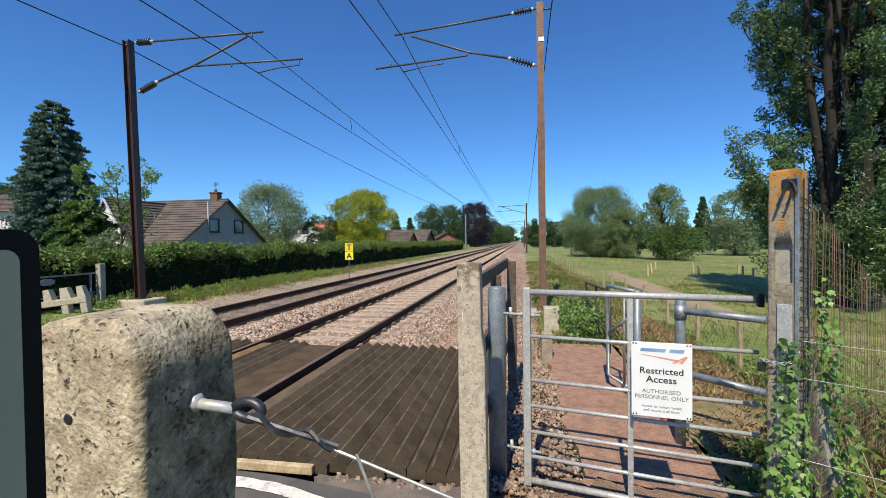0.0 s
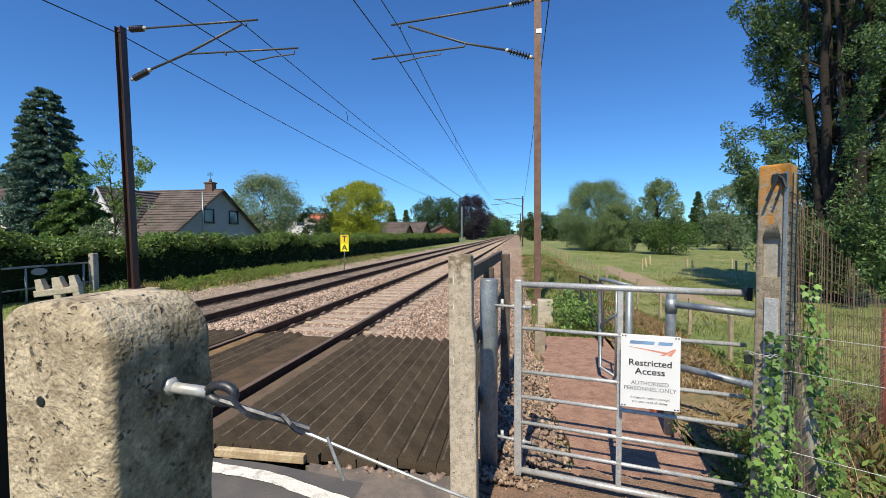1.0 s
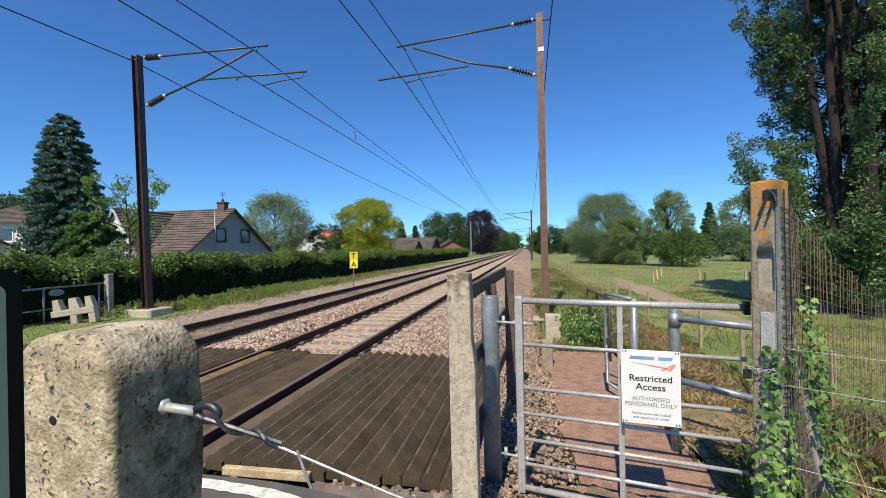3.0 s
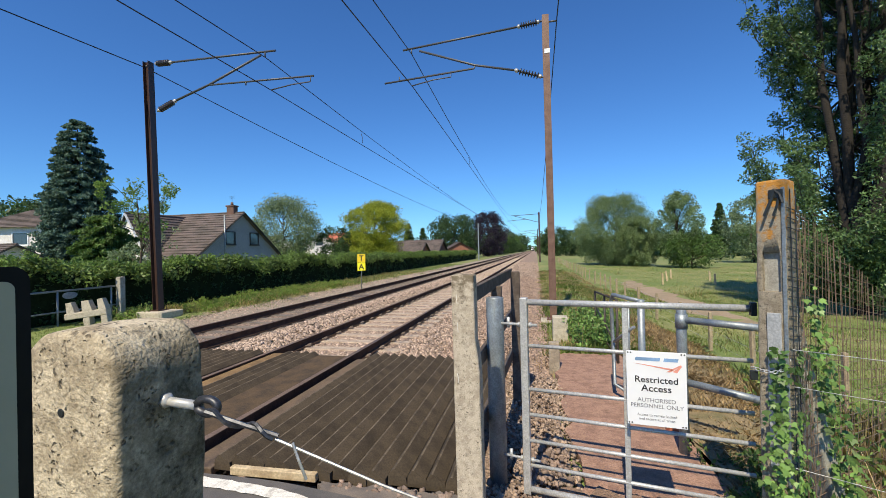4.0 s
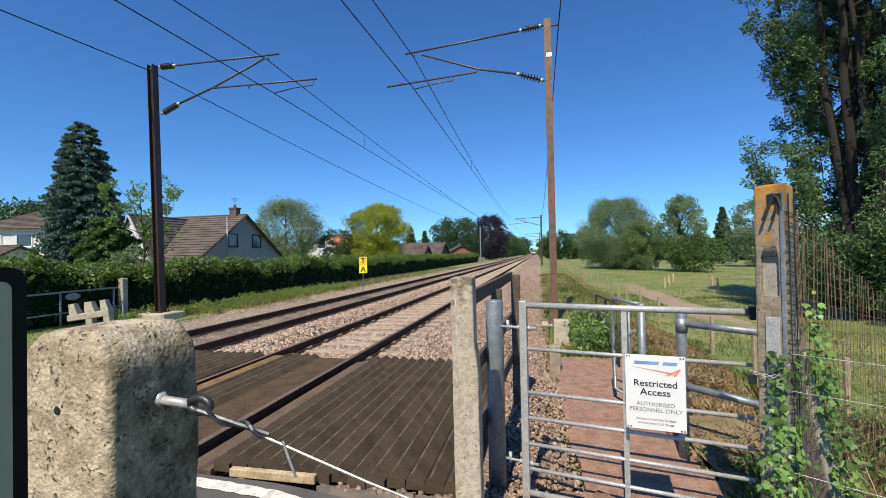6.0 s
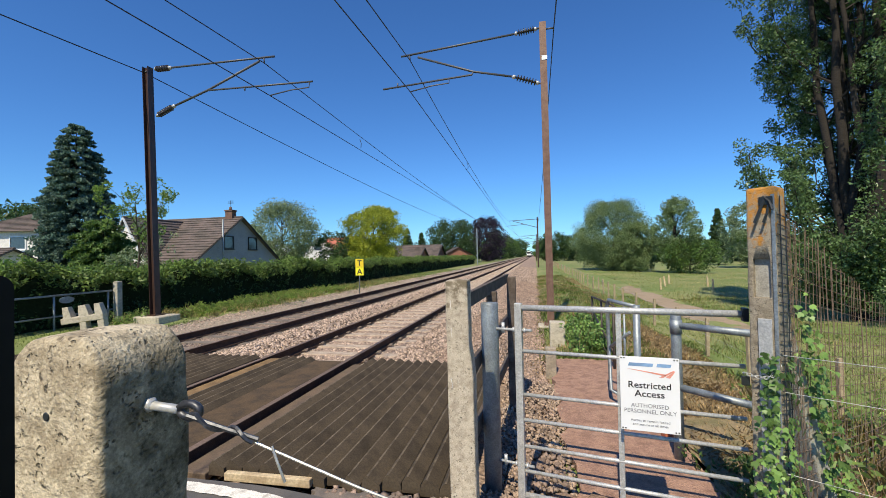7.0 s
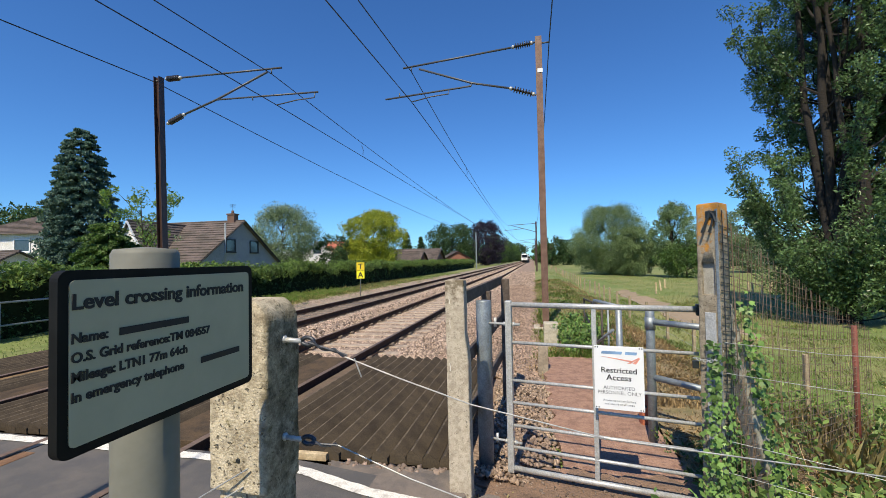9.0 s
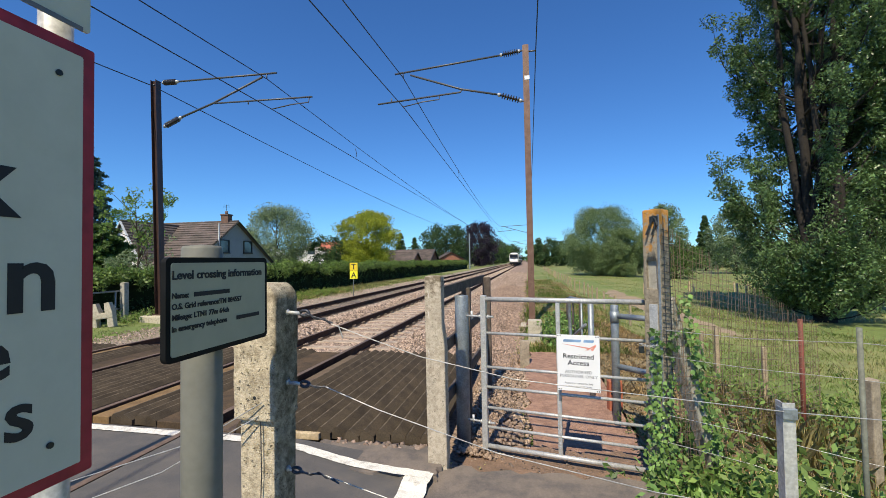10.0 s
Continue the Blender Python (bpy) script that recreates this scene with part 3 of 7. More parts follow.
# west mast and its cantilever
mast_w = h_mast("catenary_mast", -8.722, 11.2, -0.02, 7.87, -0.22, 0.21, MAST_DARK, "", 90)
tagged(mast_w, "dark brown steel mast with cantilever on a concrete base", "catenary mast", "catenary masts")
ow = mast_w.location
insulator("insulator", Vector((-8.68, 11.2, 7.78)) - ow, Vector((-8.02, 11.2, 7.76)) - ow, mast_w)
arm("top_tube", mast_w, [(-8.03, 11.2, 7.76), (-4.40, 11.2, 7.68)], 0.031)
insulator("insulator", Vector((-8.62, 11.2, 6.27)) - ow, Vector((-7.88, 11.2, 6.56)) - ow, mast_w)
arm("bracket_tube", mast_w, [(-7.90, 11.2, 6.55), (-6.68, 11.2, 6.92), (-4.90, 11.2, 7.60)], 0.034)
arm("registration_tube", mast_w, [(-6.68, 11.2, 6.90), (-3.18, 11.2, 6.80)], 0.028)
arm("steady_arm", mast_w, [(-3.28, 11.2, 6.80), (-3.30, 11.2, 6.64), (-3.9, 11.2, 6.62), (-4.58, 11.2, 6.53)], 0.018)
arm("clamp", mast_w, [(-4.75, 11.2, 7.70), (-4.75, 11.2, 7.52)], 0.02)
arm("clamp", mast_w, [(-5.42, 11.2, 6.88), (-5.42, 11.2, 6.76)], 0.02)
arm("bracket", mast_w, [(-8.95, 11.2, 7.74), (-9.12, 11.2, 7.74)], 0.03)
b = bmesh.new()
add_box(b, -0.48, 0.48, -0.42, 0.42, -0.50, 0.0, 0.04, segments=3)
base_w = part("mast_foundation", b, CONCRETE)
base_w.location = (-8.66, 11.2, -0.02)
tagged(base_w, "weathered square concrete base of the steel mast", "foundation")

# east mast and its cantilever
mast_e = h_mast("catenary_mast", 3.40, 12.3, -0.33, 8.20, -0.03, 0.185, MAST_BROWN, "", 0)
tagged(mast_e, "rust-brown steel mast with cantilever beside the path", "catenary mast", "catenary masts")
oe = mast_e.location
Y2 = 12.3
insulator("insulator", Vector((3.24, Y2, 8.06)) - oe, Vector((2.56, Y2, 7.99)) - oe, mast_e)
arm("bracket", mast_e, [(3.40, Y2, 8.07), (3.20, Y2, 8.06)], 0.03)
arm("top_tube", mast_e, [(2.58, Y2, 7.99), (-0.82, Y2, 7.74)], 0.031)
insulator("insulator", Vector((3.28, Y2, 6.48)) - oe, Vector((2.46, Y2, 6.78)) - oe, mast_e)
arm("bracket_tube", mast_e, [(2.48, Y2, 6.77), (1.36, Y2, 7.04), (-0.30, Y2, 7.66)], 0.033)
arm("registration_tube", mast_e, [(1.36, Y2, 7.02), (1.33, Y2, 6.95), (-1.42, Y2, 6.80)], 0.028)
arm("steady_arm", mast_e, [(0.64, Y2, 6.90), (0.64, Y2, 6.78), (0.1, Y2, 6.75), (-0.56, Y2, 6.64)], 0.018)
arm("clamp", mast_e, [(-0.55, Y2, 7.76), (-0.55, Y2, 7.60)], 0.02)
arm("clamp", mast_e, [(-0.95, Y2, 6.82), (-0.95, Y2, 6.95)], 0.02)
arm("bracket", mast_e, [(3.45, Y2, 8.02), (3.68, Y2, 8.02)], 0.025)
part("plate", box(-0.075, 0.075, -0.105, -0.096, 7.44, 7.56), WHITE, mast_e, "small white number plate with no legible writing")
b = bmesh.new()
add_box(b, -0.16, 0.16, -0.16, 0.16, -0.5, 0.48, 0.02)
blk = part("concrete_block", b, CONCRETE)
blk.location = (3.44, 9.55, -0.3)
tagged(blk, "squat weathered concrete block beside the path", "concrete block")
b = bmesh.new()
add_box(b, -0.085, 0.085, -0.07, 0.07, -0.4, 0.42, 0.012)
stub = part("timber_stub", b, TIMBER_GREY)
stub.location = (3.22, 7.2, -0.3)
tagged(stub, "short squared timber post at the path's edge", "stub post")
tagged(part("mast_foundation", box(3.05, 3.75, 11.95, 12.65, -0.8, -0.33, 0.03), CONCRETE), "square concrete base of the rust-brown mast", "foundation")

# further masts along the line
def far_mast(x, y, side):
    m = h_mast("catenary_mast", x, y, -0.45, 7.3, 0, 0.22, GALV_DULL if side > 0 else MAST_DARK, "", 0)
    tagged(m, "distant steel mast with cantilever over the track", "catenary mast", "catenary masts")
    o = m.location
    for nm, pts, r in (("top_tube", [(x, y, 7.0), (x + side * 4.2, y, 6.85)], 0.04), ("bracket_tube", [(x, y, 5.7), (x + side * 3.7, y, 6.8)], 0.04),
                       ("registration_tube", [(x + side * 2.0, y, 6.25), (x + side * 4.8, y, 6.05)], 0.03)):
        arm(nm, m, pts, r)
    return m


far_mast(3.5, 66, -1)
far_mast(-8.7, 88, 1)
far_mast(3.5, 122, -1)
far_mast(-8.7, 150, 1)
far_mast(3.5, 180, -1)


def span_wire(name, pts, r, sag, label, mat=None, n=12):
    bm = bmesh.new()
    full = []
    for a, b in zip(pts, pts[1:]):
        a, b = Vector(a), Vector(b)
        for i in range(n):
            u = i / n
            p = a.lerp(b, u)
            p.z -= sag * 4 * u * (1 - u) * min(1.0, (b - a).length / 50)
            full.append(p)
    full.append(Vector(pts[-1]))
    add_tube(bm, full, r, 5)
    return tagged(part(name, bm, mat or WIRE), label, "overhead wire", "overhead wires")


span_wire("contact_wire", [(-1.65, -42, 6.58), (-0.56, 12.3, 6.64), (-0.95, 66, 5.95), (-0.55, 122, 5.95), (-0.75, 400, 6.2)], 0.0135, 0.0, "dark contact wire over the near track")
span_wire("messenger_wire", [(-0.6, -42, 7.65), (-0.55, 12.3, 7.60), (-0.75, 66, 6.8), (-0.75, 122, 6.8), (-0.75, 400, 7.2)], 0.0135, 0.75, "dark sagging messenger wire over the near track")
span_wire("contact_wire", [(-5.35, -42, 6.46), (-4.58, 11.2, 6.53), (-4.0, 88, 6.0), (-4.2, 150, 5.95), (-4.15, 400, 6.2)], 0.0135, 0.0, "dark contact wire over the far track")
span_wire("messenger_wire", [(-4.2, -42, 7.5), (-4.75, 11.2, 7.52), (-4.2, 88, 6.85), (-4.15, 150, 6.8), (-4.15, 400, 7.2)], 0.0135, 0.75, "dark sagging messenger wire over the far track")
span_wire("earth_wire", [(-9.1, -42, 7.6), (-9.12, 11.2, 7.74), (-8.9, 88, 7.2), (-8.9, 150, 7.2), (-8.9, 400, 7.4)], 0.016, 0.75, "dark earth wire from mast to mast")
span_wire("earth_wire", [(3.7, -42, 8.0), (3.68, 12.3, 8.02), (3.7, 66, 7.2), (3.7, 122, 7.2), (3.7, 400, 7.5)], 0.016, 0.5, "dark earth wire beside the masts")
for x, y, z0, z1 in ((-4.42, 17.6, 6.51, 6.93), (-4.30, 32, 6.45, 6.72), (-0.62, 24, 6.57, 7.0)):
    tagged(part("dropper_wire", tube([(x, y, z0), (x + 0.02, y, (z0 + z1) / 2), (x - 0.05, y, z1)], 0.013, 5), WIRE), "thin dropper wire between contact and messenger wires", "overhead wire", "overhead wires")

# ---- concrete fence posts and their wires ----
def rough_up(bm, amount, scale, seed):
    off = Vector((seed, 0, 0))
    for v in bm.verts:
        n = v.normal
        v.co += n * amount * noise.noise(v.co * scale + off)


def dense_box(x0, x1, y0, y1, z0, z1, bevel, cuts, top=None):
    """A block with rounded edges, cut finely enough to be worn."""
    bm = bmesh.new()
    add_box(bm, x0, x1, y0, y1, z0, z1, bevel, segments=4)
    for i in range(1, cuts):
        z = z0 + (z1 - z0) * i / cuts
        bmesh.ops.bisect_plane(bm, geom=bm.verts[:] + bm.edges[:] + bm.faces[:], plane_co=(0, 0, z), plane_no=(0, 0, 1))
    for axis, a, b in ((0, x0, x1), (1, y0, y1)):
        for i in range(1, 6):
            co, no = [0, 0, 0], [0, 0, 0]
            co[axis], no[axis] = a + (b - a) * i / 6, 1
            bmesh.ops.bisect_plane(bm, geom=bm.verts[:] + bm.edges[:] + bm.faces[:], plane_co=co, plane_no=no)
    bm.normal_update()
    return bm


def pitted(name, color, dark, moss):
    """Old cast concrete: pale and mottled, with pits of uneven shape in two sizes and a little moss."""
    m = material(name, color, 0.94, spots=dark, scale=26, amount=0.7, fine=210, bump=1.0, bump_scale=170, depth=0.004, low=0.44, high=0.64, spec=0.25)
    nt = m.node_tree
    b = nt.nodes["Principled BSDF"]
    geo = nt.nodes.new("ShaderNodeNewGeometry")
    warp = nt.nodes.new("ShaderNodeTexNoise")
    warp.inputs["Scale"].default_value = 70
    warp.inputs["Detail"].default_value = 3
    nt.links.new(geo.outputs["Position"], warp.inputs["Vector"])
    bend = nt.nodes.new("ShaderNodeVectorMath")
    bend.operation = "MULTIPLY_ADD"
    bend.inputs[1].default_value = (0.026, 0.026, 0.020)
    nt.links.new(warp.outputs["Color"], bend.inputs[0])
    nt.links.new(geo.outputs["Position"], bend.inputs[2])
    holes = None
    for size, reach, area in ((120, 0.38, 0.525), (52, 0.31, 0.525)):
        vor = nt.nodes.new("ShaderNodeTexVoronoi")
        vor.inputs["Scale"].default_value = size
        nt.links.new(bend.outputs[0], vor.inputs["Vector"])
        pick = nt.nodes.new("ShaderNodeMapRange")
        pick.inputs["From Min"].default_value = reach * 0.5
        pick.inputs["From Max"].default_value = reach
        pick.inputs["To Min"].default_value = 1.0
        pick.inputs["To Max"].default_value = 0.0
        nt.links.new(vor.outputs["Distance"], pick.inputs["Value"])
        some = nt.nodes.new("ShaderNodeTexNoise")
        some.inputs["Scale"].default_value = size * 0.32
        some.inputs["Detail"].default_value = 4
        nt.links.new(geo.outputs["Position"], some.inputs["Vector"])
        some_r = nt.nodes.new("ShaderNodeMapRange")
        some_r.inputs["From Min"].default_value = area
        some_r.inputs["From Max"].default_value = area + 0.08
        nt.links.new(some.outputs["Fac"], some_r.inputs["Value"])
        mul = nt.nodes.new("ShaderNodeMath")
        mul.operation = "MULTIPLY"
        nt.links.new(pick.outputs[0], mul.inputs[0])
        nt.links.new(some_r.outputs[0], mul.inputs[1])
        if holes is None:
            holes = mul
        else:
            both = nt.nodes.new("ShaderNodeMath")
            both.operation = "MAXIMUM"
            nt.links.new(holes.outputs[0], both.inputs[0])
            nt.links.new(mul.outputs[0], both.inputs[1])
            holes = both
    mix = nt.nodes.new("ShaderNodeMix")
    mix.data_type = "RGBA"
    nt.links.new(b.inputs["Base Color"].links[0].from_socket, mix.inputs[6])
    mix.inputs[7].default_value = (*[c * 0.28 for c in color], 1)
    nt.links.new(holes.outputs[0], mix.inputs[0])
    last = mix
    for size, low, high, amount, tint in ((9, 0.52, 0.72, 0.65, dark), (60, 0.58, 0.64, 0.55, dark), (15, 0.60, 0.68, 0.7, moss)):
        patch = nt.nodes.new("ShaderNodeTexNoise")
        patch.inputs["Scale"].default_value = size
        patch.inputs["Detail"].default_value = 9
        patch.inputs["Roughness"].default_value = 0.7
        nt.links.new(geo.outputs["Position"], patch.inputs["Vector"])
        pr = nt.nodes.new("ShaderNodeMapRange")
        pr.inputs["From Min"].default_value = low
        pr.inputs["From Max"].default_value = high
        pr.inputs["To Max"].default_value = amount
        nt.links.new(patch.outputs["Fac"], pr.inputs["Value"])
        mix2 = nt.nodes.new("ShaderNodeMix")
        mix2.data_type = "RGBA"
        nt.links.new(last.outputs[2], mix2.inputs[6])
        mix2.inputs[7].default_value = (*tint, 1)
        nt.links.new(pr.outputs[0], mix2.inputs[0])
        last = mix2
    nt.links.new(last.outputs[2], b.inputs["Base Color"])
    bump = b.inputs["Normal"].links[0].from_node
    add = nt.nodes.new("ShaderNodeMath")
    add.operation = "SUBTRACT"
    nt.links.new(bump.inputs["Height"].links[0].from_socket, add.inputs[0])
    nt.links.new(holes.outputs[0], add.inputs[1])
    nt.links.new(add.outputs[0], bump.inputs["Height"])
    return m


TWIST = material("blue_black_wire", (0.045, 0.05, 0.06), 0.45, 0.6, spots=(0.12, 0.12, 0.13), scale=90, amount=0.7, fine=60, bump=0)
PITTED = pitted("pitted_concrete", (0.58, 0.50, 0.36), (0.23, 0.185, 0.12), (0.14, 0.12, 0.045))
PITTED_GREY = pitted("pitted_grey_concrete", (0.54, 0.47, 0.36), (0.33, 0.27, 0.20), (0.22, 0.19, 0.13))
LICHEN = pitted("lichen_concrete", (0.36, 0.31, 0.23), (0.16, 0.13, 0.09), (0.50, 0.42, 0.30))


def crown_stain(m, z0, z1, tint):
    """Lichen or grime that thickens towards the top of a post."""
    nt = m.node_tree
    b = nt.nodes["Principled BSDF"]
    geo = nt.nodes.new("ShaderNodeNewGeometry")
    sep = nt.nodes.new("ShaderNodeSeparateXYZ")
    nt.links.new(geo.outputs["Position"], sep.inputs[0])
    up = nt.nodes.new("ShaderNodeMapRange")
    up.inputs["From Min"].default_value = z0
    up.inputs["From Max"].default_value = z1
    up.inputs["To Min"].default_value = -0.25
    up.inputs["To Max"].default_value = 0.15
    nt.links.new(sep.outputs["Z"], up.inputs["Value"])
    n = nt.nodes.new("ShaderNodeTexNoise")
    n.inputs["Scale"].default_value = 13
    n.inputs["Detail"].default_value = 8
    n.inputs["Roughness"].default_value = 0.7
    nt.links.new(geo.outputs["Position"], n.inputs["Vector"])
    s = nt.nodes.new("ShaderNodeMath")
    nt.links.new(up.outputs[0], s.inputs[0])
    nt.links.new(n.outputs["Fac"], s.inputs[1])
    r = nt.nodes.new("ShaderNodeMapRange")
    r.inputs["From Min"].default_value = 0.5
    r.inputs["From Max"].default_value = 0.62
    r.inputs["To Max"].default_value = 0.85
    nt.links.new(s.outputs[0], r.inputs["Value"])
    mix = nt.nodes.new("ShaderNodeMix")
    mix.data_type = "RGBA"
    nt.links.new(b.inputs["Base Color"].links[0].from_socket, mix.inputs[6])
    mix.inputs[7].default_value = (*tint, 1)
    nt.links.new(r.outputs[0], mix.inputs[0])
    nt.links.new(mix.outputs[2], b.inputs["Base Color"])


crown_stain(LICHEN, 1.35, 2.05, (0.55, 0.24, 0.03))
crown_stain(PITTED_GREY, 1.12, 1.56, (0.13, 0.10, 0.06))


def algae_and_shade(m, x0, x1, color):
    """Blackish algae crept round the post's bolt side, ragged-edged, with that side's shade painted in."""
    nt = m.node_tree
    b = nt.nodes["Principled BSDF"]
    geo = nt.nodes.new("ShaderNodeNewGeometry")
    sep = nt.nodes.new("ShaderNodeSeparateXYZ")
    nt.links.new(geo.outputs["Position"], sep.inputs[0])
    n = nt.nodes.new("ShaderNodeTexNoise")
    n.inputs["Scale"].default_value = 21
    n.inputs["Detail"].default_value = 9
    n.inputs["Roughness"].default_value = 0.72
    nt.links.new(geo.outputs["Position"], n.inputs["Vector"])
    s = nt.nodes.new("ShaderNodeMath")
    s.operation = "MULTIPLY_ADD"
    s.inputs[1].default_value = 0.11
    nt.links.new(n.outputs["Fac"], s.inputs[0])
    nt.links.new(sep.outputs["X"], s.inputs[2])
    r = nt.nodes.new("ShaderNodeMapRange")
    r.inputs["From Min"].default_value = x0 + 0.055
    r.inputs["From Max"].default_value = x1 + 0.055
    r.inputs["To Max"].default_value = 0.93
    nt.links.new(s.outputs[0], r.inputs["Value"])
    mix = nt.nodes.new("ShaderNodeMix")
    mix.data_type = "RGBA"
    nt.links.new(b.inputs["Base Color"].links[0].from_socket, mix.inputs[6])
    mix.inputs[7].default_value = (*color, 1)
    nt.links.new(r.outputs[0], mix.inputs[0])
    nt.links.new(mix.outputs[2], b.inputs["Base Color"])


# the shade of the post's +x side is mixed into this dark colour too
algae_and_shade(PITTED, 2.446, 2.486, (0.056, 0.047, 0.024))

# the post beside the information sign
post_a = empty("fence_post", 2.386, 0.508, -0.30, -3)
tagged(post_a, "pitted pale concrete fence post with rounded top and eyebolts", "fence post", "concrete fence posts")
bm = dense_box(-0.087, 0.084, -0.067, 0.067, 1.38, 1.856, 0.008, 26)
for v in bm.verts:
    u = max(0.0, (v.co.z - 1.785) / 0.07)
    v.co.x *= 1 - 0.45 * u ** 2.4
    v.co.z -= u * (0.005 + (0.014 * (v.co.x / 0.08) ** 2 if v.co.x < 0 else 0))
    v.co.y *= 1 - 0.07 * u * u
rough_up(bm, 0.004, 16, 1)
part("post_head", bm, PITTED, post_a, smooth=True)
bm = dense_box(-0.076, 0.079, -0.048, 0.062, -0.15, 1.40, 0.012, 16)
rough_up(bm, 0.004, 14, 2)
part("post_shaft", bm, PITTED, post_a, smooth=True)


def eyebolt(z, parent, y=0.0, length=0.075):
    bm = bmesh.new()
    add_tube(bm, [(0.065, y, z), (0.063 + length, y, z - 0.003)], 0.0065, 10)
    add_lathe(bm, [(0.0105, 0), (0.0105, 0.006), (0.008, 0.008), (0.007, 0.010)], along((0.0825, y, z), (0.2, y, z)), 6)
    ring = [(0.063 + length + 0.016 + 0.017 * math.cos(a), y, z - 0.003 + 0.0095 * math.sin(a)) for a in np.linspace(math.pi, -0.9 * math.pi, 16)]
    bolt = part("eyebolt", bm, GALV, parent, "galvanised eyebolt with twisted wire")
    part("wire_loop", tube(ring, 0.0055, 8), TWIST, bolt, "dark wire loop")
    return bolt


for z in (1.747, 1.50):
    eyebolt(z, post_a)
eyebolt(1.20, post_a, 0.0, 0.04)
for x, z in ((-0.010, 1.747), (0.0, 1.46)):
    part("bolt_hole", add_lathe(bmesh.new(), [(0.006, -0.004), (0.006, 0.0), (0.004, 0.0005)], along((x, -0.067, z), (x, -0.2, z)), 10), BLACK, post_a, "dark bolt hole in the concrete")


def twisted(pts, r, mat, name, label):
    """A strand with a second strand wound round it."""
    bm = bmesh.new()
    add_tube(bm, pts, r, 6)
    pp = [Vector(p) for p in pts]
    full = []
    for a, b in zip(pp, pp[1:]):
        n = max(2, int((b - a).length / 0.006))
        full += [a.lerp(b, i / n) for i in range(n)]
    wound = [p + Vector((0, math.cos(i * 0.7), math.sin(i * 0.7))) * r * 1.7 for i, p in enumerate(full)]
    if len(wound) > 2:
        add_tube(bm, wound, r * 0.9, 5)
    return tagged(part(name, bm, mat), label, "fence wire", "fence wires")


twisted([(2.552, 0.482, 1.444), (2.60, 0.49, 1.428), (2.645, 0.50, 1.412)], 0.0032, TWIST, "fence_wire", "dark twisted end of a slack fence wire")
twisted([(2.552, 0.482, 1.198), (2.62, 0.50, 1.190)], 0.0028, TWIST, "fence_wire", "dark twisted end of a slack fence wire")
twisted([(2.52, 0.49, 0.896), (2.60, 0.51, 0.885), (2.66, 0.51, 0.86)], 0.0028, TWIST, "fence_wire", "dark twisted end of a broken fence wire")


def strand(pts, r=0.0018, label="pale slack galvanised fence wire", mat=None):
    bm = bmesh.new()
    add_tube(bm, pts, r, 6)
    return tagged(part("fence_wire", bm, mat or WIRE_PALE), label, "fence wire", "fence wires")


strand([(2.64, 0.50, 1.408), (2.78, 0.51, 1.357), (2.95, 0.53, 1.297), (3.26, 0.57, 1.222), (3.6, 0.60, 1.185), (4.09, 0.64, 1.135), (4.7, 0.70, 1.09), (7.5, 0.9, 1.0)])
strand([(2.665, 0.50, 1.405), (2.675, 0.497, 1.385), (2.683, 0.50, 1.360)], 0.0018, "loose cut end of the fence wire")
strand([(2.62, 0.50, 1.19), (2.80, 0.51, 1.12), (3.2, 0.56, 0.98), (3.7, 0.61, 0.87), (4.09, 0.64, 0.82), (7.5, 0.9, 0.7)])
strand([(2.60, 0.51, 0.885), (3.2, 0.56, 0.70), (4.09, 0.64, 0.52), (7.5, 0.9, 0.45)])
strand([(2.42, 0.43, 1.15), (2.2, 0.40, 1.02), (1.7, 0.35, 0.86), (0.9, 0.3, 0.70)], 0.0018)
strand([(2.40, 0.44, 1.10), (2.1, 0.35, 0.93), (1.5, 0.2, 0.72), (0.8, 0.1, 0.60)], 0.0018)
strand([(2.40, 0.449, 1.16), (2.405, 0.447, 0.9), (2.395, 0.447, 0.6)], 0.0018, "dark tie wire hanging down the concrete post", TWIST)

# the post before the gate
post_b = empty("fence_post", 2.515, 2.735, -0.16)
tagged(post_b, "grey-buff concrete fence post stained dark at the top", "fence post", "concrete fence posts")
bm = dense_box(-0.078, 0.068, -0.07, 0.07, -0.2, 1.652, 0.012, 18)
for v in bm.verts:
    u = step(1.08, 1.22, v.co.z)
    if v.co.x > 0:
        v.co.x += 0.022 * (1 - u)
    v.co.x += 0.010 * (1 - v.co.z / 1.65)
rough_up(bm, 0.004, 11, 5)
part("post_shaft", bm, PITTED_GREY, post_b, smooth=True)
for z, dx in ((1.50, 0), (1.32, 0.004), (1.0, -0.003)):
    part("streak", tube([(-0.045 + dx, -0.074, z + 0.03), (-0.042, -0.076, z), (-0.04 + dx, -0.074, z - 0.03)], 0.0025, 5), WHITE_LINE, post_b, "white dried streak")

# the tall post at the gate
post_c = empty("gate_post", 4.329, 2.839, -0.35, -44)
tagged(post_c, "tall concrete gate post with orange lichen and clinging ivy", "gate post")
bm = dense_box(-0.073, 0.073, -0.073, 0.073, -0.2, 2.355, 0.012, 24)
for v in bm.verts:
    v.co.x += 0.012 * (v.co.z / 2.35 - 0.5)
rough_up(bm, 0.005, 9, 8)
shaft = part("post_shaft", bm, LICHEN, post_c, smooth=True)
cut = new("cutter", bpy.data.meshes.new("cutter"))
bm = box(-0.040, 0.044, -0.2, -0.045, 1.72, 1.945, 0.006)
bm.to_mesh(cut.data)
bm.free()
cut.parent = post_c
mod = shaft.modifiers.new("niche", "BOOLEAN")
mod.object, mod.solver = cut, "EXACT"
